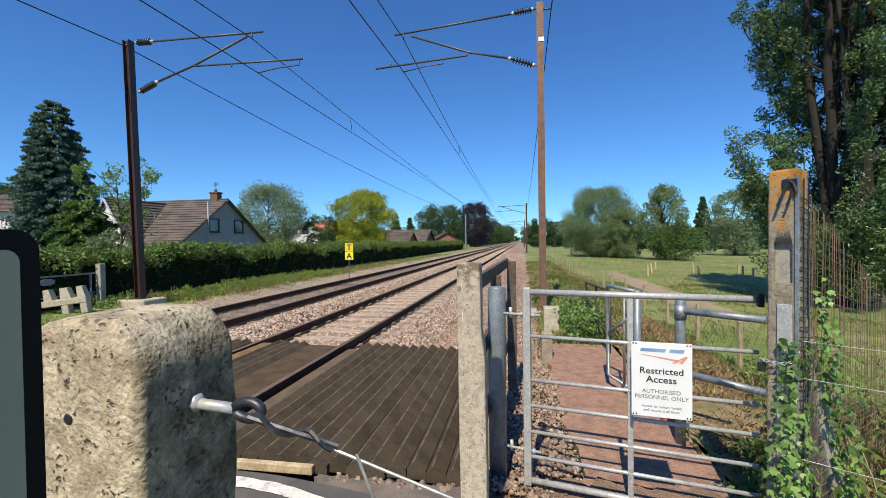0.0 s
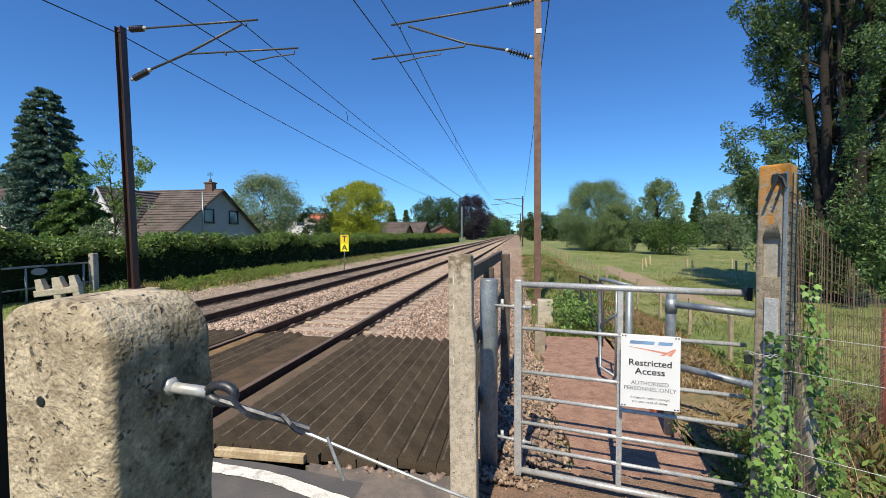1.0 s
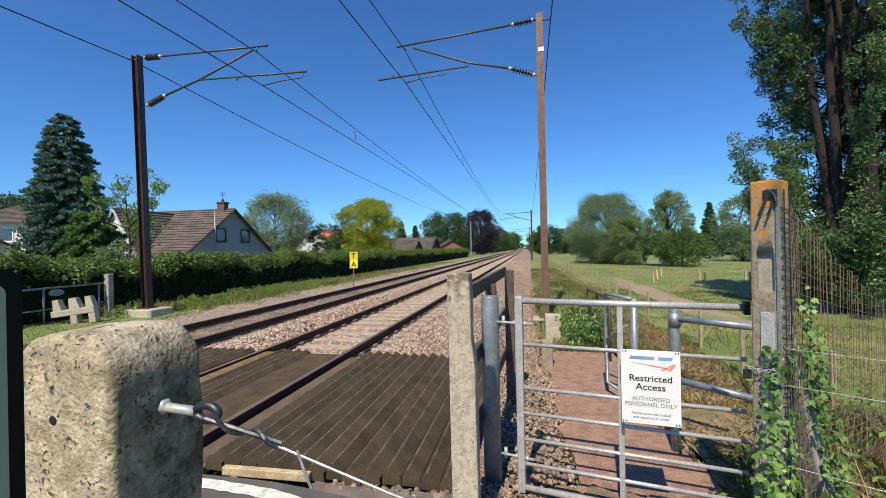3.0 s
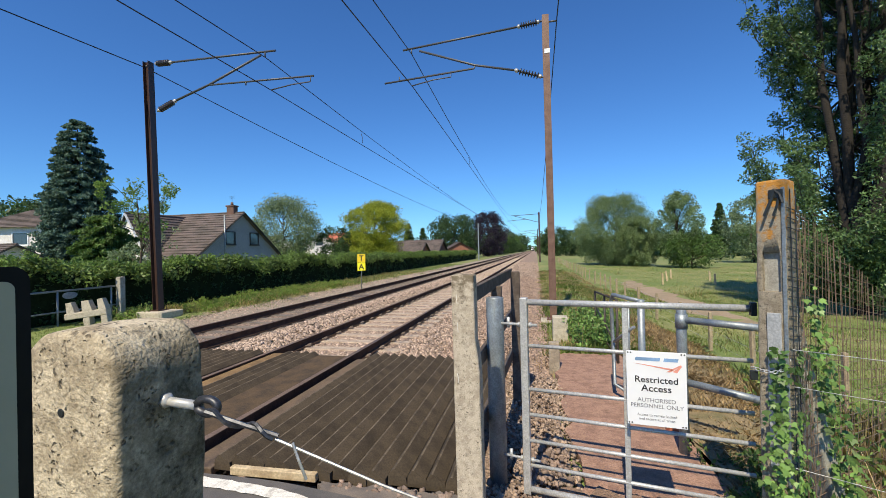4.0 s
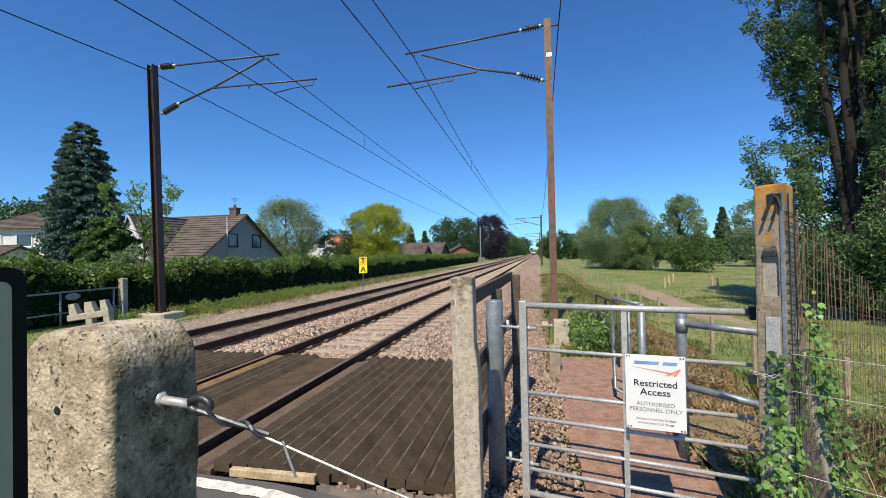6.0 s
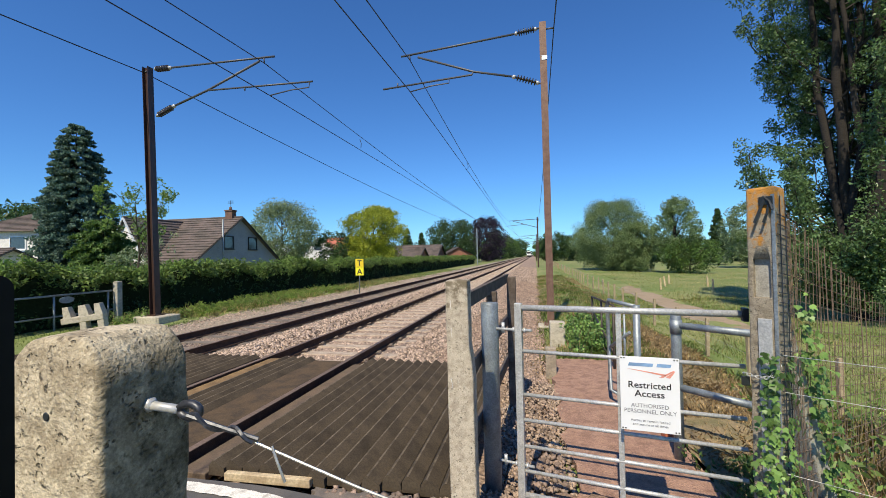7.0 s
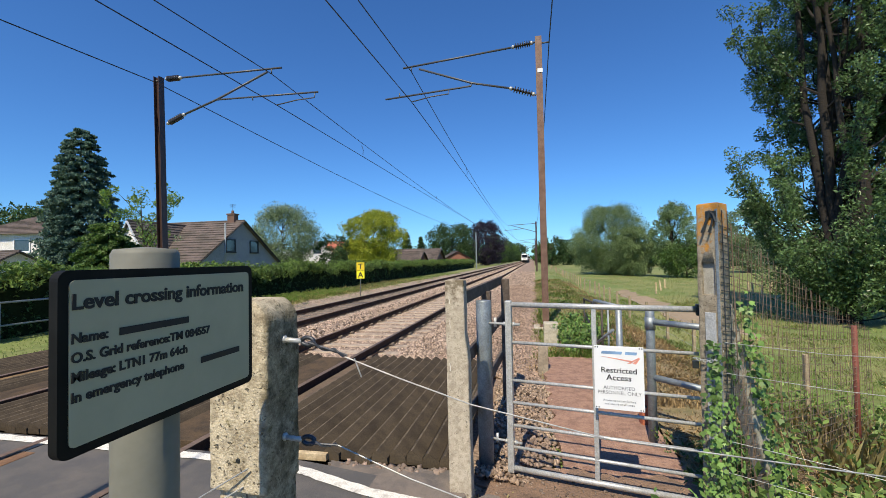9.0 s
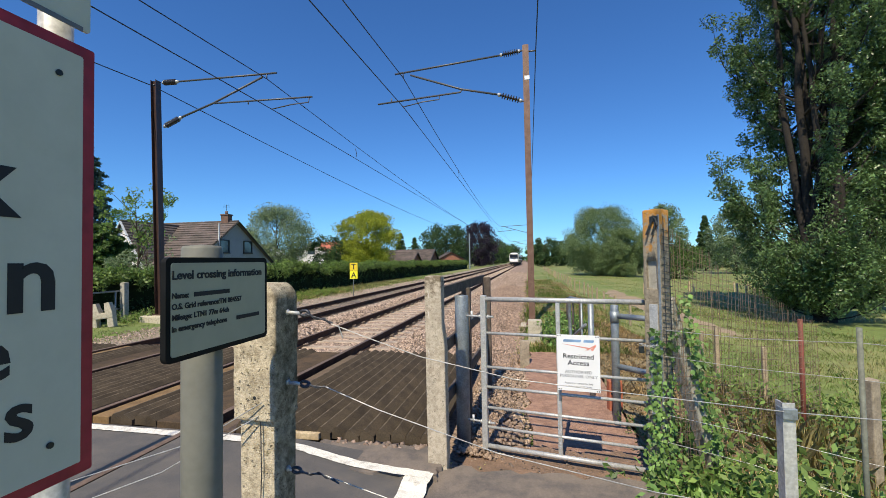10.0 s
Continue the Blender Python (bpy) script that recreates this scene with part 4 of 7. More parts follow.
done = bpy.data.meshes.new_from_object(shaft.evaluated_get(bpy.context.evaluated_depsgraph_get()))
shaft.modifiers.clear()
shaft.data = done
bpy.data.objects.remove(cut)
part("niche_back", box(-0.039, 0.043, -0.048, -0.042, 1.722, 1.943), CONCRETE_GREY, post_c, "pale recessed niche in the post")
part("slam_plate", box(-0.022, 0.046, -0.084, -0.074, 0.72, 1.60, 0.002), GALV, post_c, "galvanised steel slam plate")
bm = bmesh.new()
add_tube(bm, [(0.02, -0.074, 2.30), (0.055, -0.092, 2.27), (0.07, -0.095, 2.22)], 0.008, 6)
add_tube(bm, [(0.03, -0.078, 2.29), (0.01, -0.10, 2.22), (-0.01, -0.12, 2.15)], 0.008, 6)
add_tube(bm, [(0.05, -0.08, 2.26), (0.045, -0.10, 2.20), (0.03, -0.11, 2.15)], 0.007, 6)
add_box(bm, 0.0, 0.07, -0.085, -0.07, 2.25, 2.30, 0.004)
part("bracket", bm, BLACK, post_c, "black iron strainer bracket")
part("strainer_bar", box(0.058, 0.076, -0.083, -0.076, 0.0, 2.31, 0.002), GALV_DULL, post_c, "grey steel strainer bar")
for z in (2.235, 2.0):
    part("bolt_hole", add_lathe(bmesh.new(), [(0.009, -0.004), (0.009, 0.0), (0.005, 0.0005)], along((-0.022, -0.0725, z), (-0.022, -0.3, z)), 10), BLACK, post_c, "dark bolt hole in the concrete")
# raking strut behind it
bm = bmesh.new()
add_box(bm, -0.06, 0.06, -0.06, 0.06, -0.25, 1.72, 0.012, along((4.90, 3.31, -0.35), (4.42, 3.0, 1.30)))
tagged(part("raking_strut", bm, CONCRETE_GREY), "dark weathered concrete strut overgrown with ivy", "strut")

# chain and padlock on the gate
chain = empty("chain", 4.27, 2.74, 0.9)
tagged(chain, "galvanised chain with padlock holding the gate shut", "chain")
for i in range(15):
    u = i / 14
    p = Vector((-0.07 + 0.19 * u, 0.10 - 0.12 * math.sin(u * 3.1) * 0.9 - 0.0 * u, 0.02 + 0.16 * u - 0.06 * math.sin(u * 3.14)))
    d = Vector((0.19, 0, 0.16 - 0.19 * math.cos(u * 3.14))).normalized()
    side = d.orthogonal().normalized() if i % 2 else d.cross(d.orthogonal()).normalized()
    pts = [p + d * (0.015 * math.cos(a)) + side * (0.009 * math.sin(a)) for a in np.linspace(0, 2 * math.pi, 10)]
    part("link", tube(pts, 0.0028, 5), GALV, chain)
part("padlock", box(-0.09, -0.05, 0.085, 0.105, -0.05, 0.005, 0.004), BLACK, chain, "black padlock")

# ---- steel gate ----
G0, G1 = Vector((2.868, 3.368, 0)), Vector((4.225, 3.098, 0))
gate_dir = (G1 - G0).normalized()
gate = empty("metal_gate", G0.x, G0.y, 0, math.degrees(math.atan2(gate_dir.y, gate_dir.x)))
tagged(gate, "closed galvanised tubular steel gate with seven bars", "gate")
GL = (G1 - G0).length
BAR_Z = (1.235, 0.90, 0.565, 0.37, 0.17, -0.02, -0.205)
for i, z in enumerate(BAR_Z):
    r = 0.023 if i in (0, 6) else 0.014
    part("bar", tube([(0.02, 0, z), (GL + (0.07 if i == 0 else 0.082), 0, z)], r, 12), GALV, gate)
part("stile", box(-0.028, 0.028, -0.028, 0.028, -0.24, 1.27, 0.006), GALV, gate, "square steel hinge stile")
part("stile", box(0.70, 0.738, -0.012, 0.026, -0.23, 1.235, 0.004), GALV, gate, "flat steel middle upright")
for z in (1.06, 0.02):
    bm = bmesh.new()
    add_tube(bm, [(-0.20, 0.02, z), (0.10, 0.0, z)], 0.011, 8)
    add_lathe(bm, [(0.021, 0), (0.021, 0.018)], along((-0.05, 0.01, z), (0.2, 0.0, z)), 6)
    add_lathe(bm, [(0.021, 0), (0.021, 0.018)], along((0.036, 0.004, z), (0.3, 0.0, z)), 6)
    add_tube(bm, [(-0.13, 0.02, z - 0.03), (-0.13, 0.02, z + 0.05)], 0.014, 8)
    part("hinge", bm, GALV, gate, "bolted gate hinge")

part("latch_block", box(GL + 0.072, GL + 0.105, -0.03, 0.03, 1.19, 1.275, 0.004), BLACK, gate, "black latch block at the bar end")

hinge_post = empty("hinge_post", 2.635, 3.46, -0.33)
tagged(hinge_post, "thick round galvanised steel gate post", "gate post")
bm = bmesh.new()
add_lathe(bm, [(0.070, -0.2), (0.070, 1.585), (0.067, 1.592), (0.02, 1.597)], Matrix.Identity(4), 24)
part("tube", bm, GALV_DULL, hinge_post)

# restricted access notice on the gate
notice = empty("notice_board", 3.733, 3.085, 0.692)
notice.matrix_basis = Matrix.Translation((3.733, 3.088, 0.692)) @ look((0, 0, 0), (0.14, 1.0, 0)).to_3x3().to_4x4()
tagged(notice, "white notice board reading restricted access wired to the gate", "notice")
NW, NH = 0.362, 0.498
part("panel", box(-NW / 2, NW / 2, -NH / 2, NH / 2, -0.004, 0.0, 0.0015), WHITE, notice, "white enamelled panel")
Z1 = 0.0008


def on_notice(x, y):
    return Matrix.Translation((x, y, Z1))


def slanted(width, height, x, y):
    """A slanting bar, as wide as a printed word."""
    bm = bmesh.new()
    bm.faces.new([bm.verts.new((x + u * width + v * 0.3 * height, y + v * height, 0.0012)) for u, v in ((0, 0), (1, 0), (1, 1), (0, 1))])
    return bm


for x, w in ((-0.128, 0.150), (0.045, 0.085)):
    part("logo", slanted(w, 0.022, x, 0.186), BLUE, notice, "blue operator's mark")
bm = bmesh.new()
for k in range(2):
    vs = [bm.verts.new((x, y, 0.0012)) for x, y in (((-0.145, 0.168), (0.10, 0.128), (0.105, 0.140), (-0.06, 0.160)) if k == 0 else ((0.06, 0.118), (0.085, 0.118), (0.155, 0.165), (0.145, 0.168)))]
    bm.faces.new(vs)
vs = [bm.verts.new((x, y, 0.0012)) for x, y in ((0.10, 0.122), (0.125, 0.115), (0.155, 0.160), (0.15, 0.163))]
bm.faces.new(vs)
part("logo", bm, ORANGE, notice, "orange-red swoosh mark")
words("lettering", "Restricted", 0.060, LETTER, on_notice(0, 0.040), notice, bold=0.0008, squeeze=1.06)
words("lettering", "Access", 0.062, LETTER, on_notice(0, -0.018), notice, bold=0.0008, squeeze=1.06)
words("lettering", "AUTHORISED", 0.038, LETTER_SOFT, on_notice(0, -0.090), notice)
words("lettering", "PERSONNEL ONLY", 0.038, LETTER_SOFT, on_notice(0, -0.128), notice)
words("lettering", "Access to remain locked", 0.024, LETTER_SOFT, on_notice(0, -0.185), notice)
words("lettering", "and secure at all times", 0.024, LETTER_SOFT, on_notice(0, -0.212), notice)
for sx in (-1, 1):
    for sy in (-1, 1):
        bm = bmesh.new()
        for k in (-1, 1):
            add_lathe(bm, [(0.005, 0), (0.005, 0.002)], Matrix.Translation((sx * (NW / 2 - 0.02) + k * 0.009, sy * (NH / 2 - 0.012), 0)), 8)
        part("fixing", bm, BLACK, notice, "dark wire fixing holes")

# ---- timber fence between post and trackside ----
fence = empty("timber_fence", 2.60, 4.0, -0.3)
tagged(fence, "dark weathered timber post and rail fence", "fence")
for x, y, top, w in ((2.59, 4.10, 1.30, 0.05), (2.705, 5.42, 1.37, 0.055)):
    part("post", box(x - w - 2.60, x + w - 2.60, y - w - 4, y + w - 4, -0.2, top + 0.3, 0.008), TIMBER_DARK, fence)
for z in (1.32, 0.80, 0.30):
    bm = bmesh.new()
    a, b2 = Vector((-0.10, -1.20, z + 0.3)), Vector((0.045, 1.5, z + 0.33))
    add_box(bm, -0.02, 0.02, -0.055, 0.055, 0, (b2 - a).length, 0.004, along(a, b2))
    part("rail", bm, TIMBER_DARK, fence)

# ---- kissing gate and hurdle behind ----
kiss = empty("kissing_gate", 4.29, 4.40, -0.33)
tagged(kiss, "galvanised tubular steel kissing gate on the path", "gate")


def kg(name, pts, r):
    return part(name, tube([Vector(p) - kiss.location for p in pts], r, 12), GALV_DULL, kiss)


bm = bmesh.new()
add_lathe(bm, [(0.045, -0.2), (0.045, 1.40), (0.042, 1.405)], Matrix.Identity(4), 16)
add_lathe(bm, [(0.053, 1.20), (0.053, 1.33)], Matrix.Identity(4), 16)
part("post", bm, GALV_DULL, kiss)
kg("rail", [(4.29, 4.40, 0.95), (4.80, 3.97, 0.95)], 0.032)
kg("rail", [(4.29, 4.40, 0.37), (4.80, 3.97, 0.35)], 0.032)
kg("post", [(4.16, 5.40, -0.5), (4.16, 5.40, 1.02)], 0.04)
kg("leaf_frame", [(4.16, 5.44, 1.0), (3.93, 5.9, 1.03), (3.92, 5.95, 0.95), (3.94, 5.95, -0.15), (4.16, 5.46, -0.2)], 0.024)
kg("leaf_bar", [(4.10, 5.5, 0.68), (3.94, 5.9, 0.42)], 0.02)
kg("leaf_bar", [(4.06, 5.6, 0.98), (4.06, 5.6, -0.15)], 0.014)
hurdle = empty("railing", 4.25, 8.8, -0.4)
tagged(hurdle, "thin dark metal railing beside the path", "railing")
BLACK_STEEL = material("dark_railing", (0.045, 0.04, 0.035), 0.6, 0.2, spots=(0.12, 0.07, 0.04), scale=20, amount=0.5, fine=40, bump=0.1)
for pts, r in (([(4.23, 10.0, -0.6), (4.23, 10.0, 0.68)], 0.02), ([(4.25, 8.8, -0.6), (4.25, 8.8, 0.72)], 0.02), ([(4.27, 7.6, -0.6), (4.27, 7.6, 0.77)], 0.022),
               ([(4.23, 10.0, 0.67), (4.27, 7.6, 0.76)], 0.02), ([(4.23, 9.9, 0.35), (4.27, 7.6, -0.05)], 0.016), ([(4.23, 10.0, -0.15), (4.27, 7.6, -0.2)], 0.014)):
    part("bar", tube([Vector(p) - hurdle.location for p in pts], r, 8), BLACK_STEEL, hurdle)

# a clay block left behind the gate
clay = empty("clay_block", 4.36, 4.90, -0.33, 12)
tagged(clay, "orange-red perforated clay block standing beside the path", "clay block")
CLAY = material("fired_clay", (0.42, 0.13, 0.065), 0.9, spots=(0.30, 0.09, 0.05), scale=12, amount=0.7, fine=60, bump=0.3)
part("body", box(-0.085, 0.085, -0.05, 0.05, 0.0, 0.40, 0.012), CLAY, clay)
for x in (-0.05, 0.0, 0.05):
    part("hole", add_lathe(bmesh.new(), [(0.018, -0.003), (0.018, 0.001), (0.01, 0.0015)], along((x, -0.05, 0.24), (x, -0.3, 0.24)), 10), BLACK, clay, "dark perforation")

# ---- fence to the east: mesh, strands, posts ----
mesh_fence = empty("mesh_fence", 5.7, 4.5, -0.5)
tagged(mesh_fence, "rusty wire mesh fence sagging from the concrete post", "fence")
M0, M1 = Vector((4.445, 2.85, 0)), Vector((7.08, 5.67, 0))


def mesh_top(u):
    return 1.85 - 1.16 * u - 0.05 * math.sin(3.14 * u)


def mesh_low(u):
    return -0.20 - 0.55 * u


rng = random.Random(11)
NV = 66
for i in range(NV + 1):
    u = (i / NV) ** 1.25
    p = M0.lerp(M1, u) + Vector((0.008 * math.sin(i * 1.7), 0.008 * math.cos(i * 2.1), 0))
    jag = rng.uniform(-0.012, 0.035)
    pts = [Vector((p.x + 0.012 * math.sin(3 * w + 0.4 * i), p.y, mesh_low(u) + (mesh_top(u) + jag - mesh_low(u)) * w)) - mesh_fence.location for w in np.linspace(0, 1, 5)]
    part("upright_wire", tube(pts, 0.0016, 4), WIRE_RUST, mesh_fence)
for k in range(27):
    z = -0.15 + 0.075 * k
    run = []
    for i in range(41):
        u = i / 40
        zz = z - 0.52 * u + 0.010 * math.sin(5 * u + k) - 0.05 * math.sin(3.14 * u)
        if zz < mesh_top(u) and zz > mesh_low(u):
            p = M0.lerp(M1, u)
            run.append(Vector((p.x, p.y, zz)) - mesh_fence.location)
    if len(run) > 1:
        part("cross_wire", tube(run, 0.0024, 4), WIRE_RUST, mesh_fence)
# its loose end droops beyond the last post
for k in range(6):
    a = M1 + Vector((0, 0, 0.66 - 0.09 * k)) - mesh_fence.location
    part("cross_wire", tube([a, a + Vector((0.18, 0.10, -0.10)), a + Vector((0.42, 0.22, -0.30))], 0.0017, 4), WIRE_RUST, mesh_fence)
# the strip of mesh folded down the post's side
bm = bmesh.new()
for k in range(28):
    z = 0.35 + 0.055 * k
    add_tube(bm, [Vector((4.337, 2.728, z + 0.01)) - mesh_fence.location, Vector((4.39, 2.778, z)) - mesh_fence.location, Vector((4.448, 2.842, z - 0.012)) - mesh_fence.location], 0.0028, 4)
for x, y in ((4.365, 2.752), (4.42, 2.808)):
    add_tube(bm, [Vector((x, y, 0.2)) - mesh_fence.location, Vector((x, y, 1.95)) - mesh_fence.location], 0.0028, 4)
part("folded_mesh", bm, WIRE, mesh_fence, "dark mesh folded along the post")
part("post", tube([Vector((6.60, 5.17, -0.9)) - mesh_fence.location, Vector((6.60, 5.17, 0.83)) - mesh_fence.location], 0.027, 10),
     material("red_oxide_paint", (0.20, 0.055, 0.035), 0.7, spots=(0.12, 0.05, 0.03), scale=9, amount=0.6, fine=50, bump=0.2), mesh_fence, "red oxide painted post")
for z, dz in ((1.055, 0.02), (0.85, 0.0), (0.40, -0.05), (0.19, -0.08)):
    strand([(4.345, 2.725, z), (4.8, 2.47, z - 0.012), (5.31, 2.2, z + dz), (6.4, 1.6, z + dz - 0.03), (9.0, 0.2, z + dz - 0.1)], 0.0022, "pale fence wire stretched from the gate post")
angle_post = empty("angle_post", 4.10, 0.65, -0.2)
tagged(angle_post, "galvanised steel angle fence post", "fence post")
bm = box(-0.018, 0.018, -0.003, 0.003, -0.2, 1.36, 0.001)
add_box(bm, -0.018, -0.012, 0.0, 0.036, -0.2, 1.36, 0.001)
part("angle", bm, GALV, angle_post)
part("cap", box(-0.021, 0.021, -0.012, 0.03, 1.31, 1.345, 0.003), GALV_DULL, angle_post, "steel wire clip")
thin_post = part("fence_post", tube([(5.31, 2.2, -0.7), (5.30, 2.2, 1.17)], 0.015, 8), material("green_grey_stake", (0.16, 0.17, 0.13), 0.7, spots=(0.1, 0.1, 0.08), scale=9, amount=0.6, fine=50, bump=0.1))
tagged(thin_post, "thin greenish-grey fence stake", "fence post")
for x, y, h in ((6.75, 6.35, 0.45), (6.35, 6.95, 0.55), (8.4, 3.0, 0.3)):
    z0 = ground_height(x, y) - 0.2
    st = part("fence_stake", box(x - 0.03, x + 0.03, y - 0.03, y + 0.03, z0, z0 + h + 0.75, 0.008), STAKE_WOOD)
    tagged(st, "pale squared timber stake in rough grass", "fence stake", "meadow fence stakes")

b = bmesh.new()
add_box(b, -0.05, 0.05, -0.05, 0.05, -0.9, 0.42, 0.012)
old_post = part("timber_stub", b, TIMBER_GREY)
old_post.matrix_basis = pose(6.54, 4.0, 0.0, 2, -3, 20)
tagged(old_post, "thick weathered grey timber stump in tall weeds", "stub post")

# meadow fence along the line
rng = random.Random(3)
stake_me = None
for i in range(40):
    y = 8.7 + 2.15 * i if i < 14 else 8.7 + 2.15 * 14 + (i - 14) * 2.6
    x = 6.75 + 0.25 * math.sin(i * 0.9) * 0.4
    z0 = ground_height(x, y)
    if stake_me is None:
        b = bmesh.new()
        add_box(b, -0.035, 0.035, -0.035, 0.035, -0.3, 0.88, 0.008)
        stake_me = part("fence_stake", b, STAKE_WOOD)
        s = stake_me
    else:
        s = new("fence_stake", stake_me.data)
    s.matrix_basis = pose(x, y, z0, rng.uniform(-2, 2), rng.uniform(-2, 2), rng.uniform(0, 40))
    tagged(s, "pale squared timber stake of the meadow fence", "fence stake", "meadow fence stakes")
for h in (0.25, 0.5, 0.78):
    strand([(6.75, 8.0 + 4 * i, ground_height(6.75, 8.0 + 4 * i) + h) for i in range(21)], 0.003, "thin wire of the meadow fence")
for i in range(26):
    x, y = 11 + 1.1 * i + rng.uniform(-0.5, 0.5), 30 + 0.6 * i + rng.uniform(-4, 6)
    s = part("tree_guard", box(-0.05, 0.05, -0.05, 0.05, -0.1, 0.75, 0.01), TIMBER_PALE)
    s.matrix_basis = pose(x, y, ground_height(x, y), rng.uniform(-6, 6), rng.uniform(-6, 6), 0)
    tagged(s, "pale sapling guard standing in the meadow", "tree guard", "sapling guards")

# ---- signs beside the footway ----
info = empty("information_sign", 2.5, 0.128, -0.2)
tagged(info, "white level crossing information sign in black frame on grey post", "sign")


def rounded(w, h, r, n=5):
    out = []
    for cx, cy, a0 in ((w / 2 - r, h / 2 - r, 0), (-w / 2 + r, h / 2 - r, 90), (-w / 2 + r, -h / 2 + r, 180), (w / 2 - r, -h / 2 + r, 270)):
        out += [(cx + r * math.cos(radians(a0 + 90 * k / n)), cy + r * math.sin(radians(a0 + 90 * k / n))) for k in range(n + 1)]
    return out


# sign faces look along +x: their right-hand side is +y
FACE_X = Matrix(((0, 0, 1, 0), (1, 0, 0, 0), (0, 1, 0, 0), (0, 0, 0, 1)))
inf_m = Matrix.Translation((0.016, 0.0, 1.717)) @ FACE_X
part("frame", prism(rounded(0.376, 0.242, 0.014), -0.014, 0.0, inf_m), FRAME_BLACK, info, "black plastic frame with rounded corners")
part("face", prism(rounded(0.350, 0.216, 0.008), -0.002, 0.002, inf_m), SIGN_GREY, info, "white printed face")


def on_info(x, y):
    return inf_m @ Matrix.Translation((x, y, 0.0028))


words("lettering", "Level crossing information", 0.0285, LETTER, on_info(-0.174, 0.070), info, "LEFT", 0.0008, squeeze=1.09)
words("lettering", "Name:", 0.0185, LETTER, on_info(-0.174, 0.026), info, "LEFT", 0.0006)
bars("lettering", 0.125, 0.011, LETTER, on_info(-0.046, 0.026), info, "black bar of lettering")
words("lettering", "O.S. Grid reference:TM 084557", 0.0185, LETTER, on_info(-0.174, 0.001), info, "LEFT", 0.0006)
words("lettering", "Mileage: LTN1 77m 64ch", 0.0185, LETTER, on_info(-0.174, -0.024), info, "LEFT", 0.0006)
words("lettering", "In emergency telephone", 0.0185, LETTER, on_info(-0.174, -0.050), info, "LEFT", 0.0006)
bars("lettering", 0.10, 0.011, LETTER, on_info(0.094, -0.050), info, "black bar of lettering")
bm = bmesh.new()
add_lathe(bm, [(0.050, -0.1), (0.050, 1.862), (0.046, 1.87), (0.01, 1.874)], Matrix.Translation((-0.052, 0.0, 0)), 24)
part("post", bm, POLE_GREY, info, "grey painted tubular post")
for z in (1.66, 1.79):
    part("clamp", box(-0.004, 0.004, -0.06, 0.06, z - 0.012, z + 0.012), GALV_DULL, info)

warn = empty("warning_sign", 2.56, -0.5, -0.2)
tagged(warn, "large white red-bordered stop look listen sign on steel posts", "sign")
WW, WH = 0.53, 0.715
warn_m = Matrix.Translation((0.018, -0.038, 1.836)) @ FACE_X
part("panel", prism(rounded(WW, WH, 0.004), -0.006, 0.0, warn_m), RED, warn, "red bordered panel")
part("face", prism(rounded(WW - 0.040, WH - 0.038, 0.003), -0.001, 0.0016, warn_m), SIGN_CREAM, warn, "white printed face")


def on_warn(x, y):
    return warn_m @ Matrix.Translation((x, y, 0.0022))


words("lettering", "Stop", 0.150, LETTER, on_warn(-0.036, 0.205), warn, "CENTER", 0.003)
words("lettering", "Look", 0.150, LETTER, on_warn(0.147, 0.060), warn, "RIGHT", 0.003)
words("lettering", "Liste", 0.150, LETTER, on_warn(0.124, -0.080), warn, "RIGHT", 0.003)
words("lettering", "n", 0.150, LETTER, on_warn(0.135, -0.080), warn, "LEFT", 0.003)
words("lettering", "Beware", 0.105, LETTER, on_warn(0.147, -0.173), warn, "RIGHT", 0.002)
words("lettering", "of trains", 0.105, LETTER, on_warn(0.178, -0.266), warn, "RIGHT", 0.002)
for x, y in ((0.206, 0.296), (0.198, -0.292), (-0.198, -0.292), (-0.206, 0.296)):
    part("rivet", add_lathe(bmesh.new(), [(0.005, 0), (0.005, 0.003)], on_warn(x, y), 10), BLACK, warn, "dark rivet")
upper_m = Matrix.Translation((0.018, -0.038, 2.357)) @ FACE_X
part("upper_plate", prism(rounded(WW - 0.015, 0.27, 0.004), -0.006, 0.0, upper_m), SIGN_CREAM, warn, "grey-white plate above the sign")
part("upper_rim", box(0.019, 0.021, -0.283, 0.205, 2.218, 2.226), LETTER_SOFT, warn)
bm = bmesh.new()
add_tube(bm, [(-0.03, 0.2, -0.1), (-0.03, 0.2, 2.45)], 0.024, 12)
part("post", bm, GALV, warn, "galvanised steel post")
part("post", tube([(-0.03, -0.26, -0.1), (-0.03, -0.26, 2.45)], 0.024, 12), GALV, warn, "galvanised steel post")

# ---- west side of the crossing ----
railing = empty("metal_railing", -9.4, 9.8, -0.25)
tagged(railing, "grey tubular railing with concrete end post", "railing")
for pts, r in (([(-9.98, 4.6, 0.74), (-9.98, 10.85, 0.79)], 0.028), ([(-9.98, 4.6, 0.16), (-9.98, 10.85, 0.21)], 0.024)):
    part("rail", tube([Vector(p) - railing.location for p in pts], r, 8), GALV_DULL, railing)
for y in (6.0, 7.6, 9.2, 10.72):
    part("post", tube([Vector((-9.98, y, -0.45)) - railing.location, Vector((-9.98, y, 0.78)) - railing.location], 0.026, 8), GALV_DULL, railing)
part("end_post", box(-0.62, -0.44, 1.10, 1.28, -0.2, 1.32, 0.02), CONCRETE_GREY, railing, "square concrete end post")
oval = bmesh.new()
add_lathe(oval, [(0.16, 0), (0.16, 0.012)], Matrix.Translation((-0.535, -0.31, 0.89)) @ Matrix.Rotation(radians(90), 4, "Y") @ Matrix.Diagonal((0.60, 1.25, 1, 1)), 20)
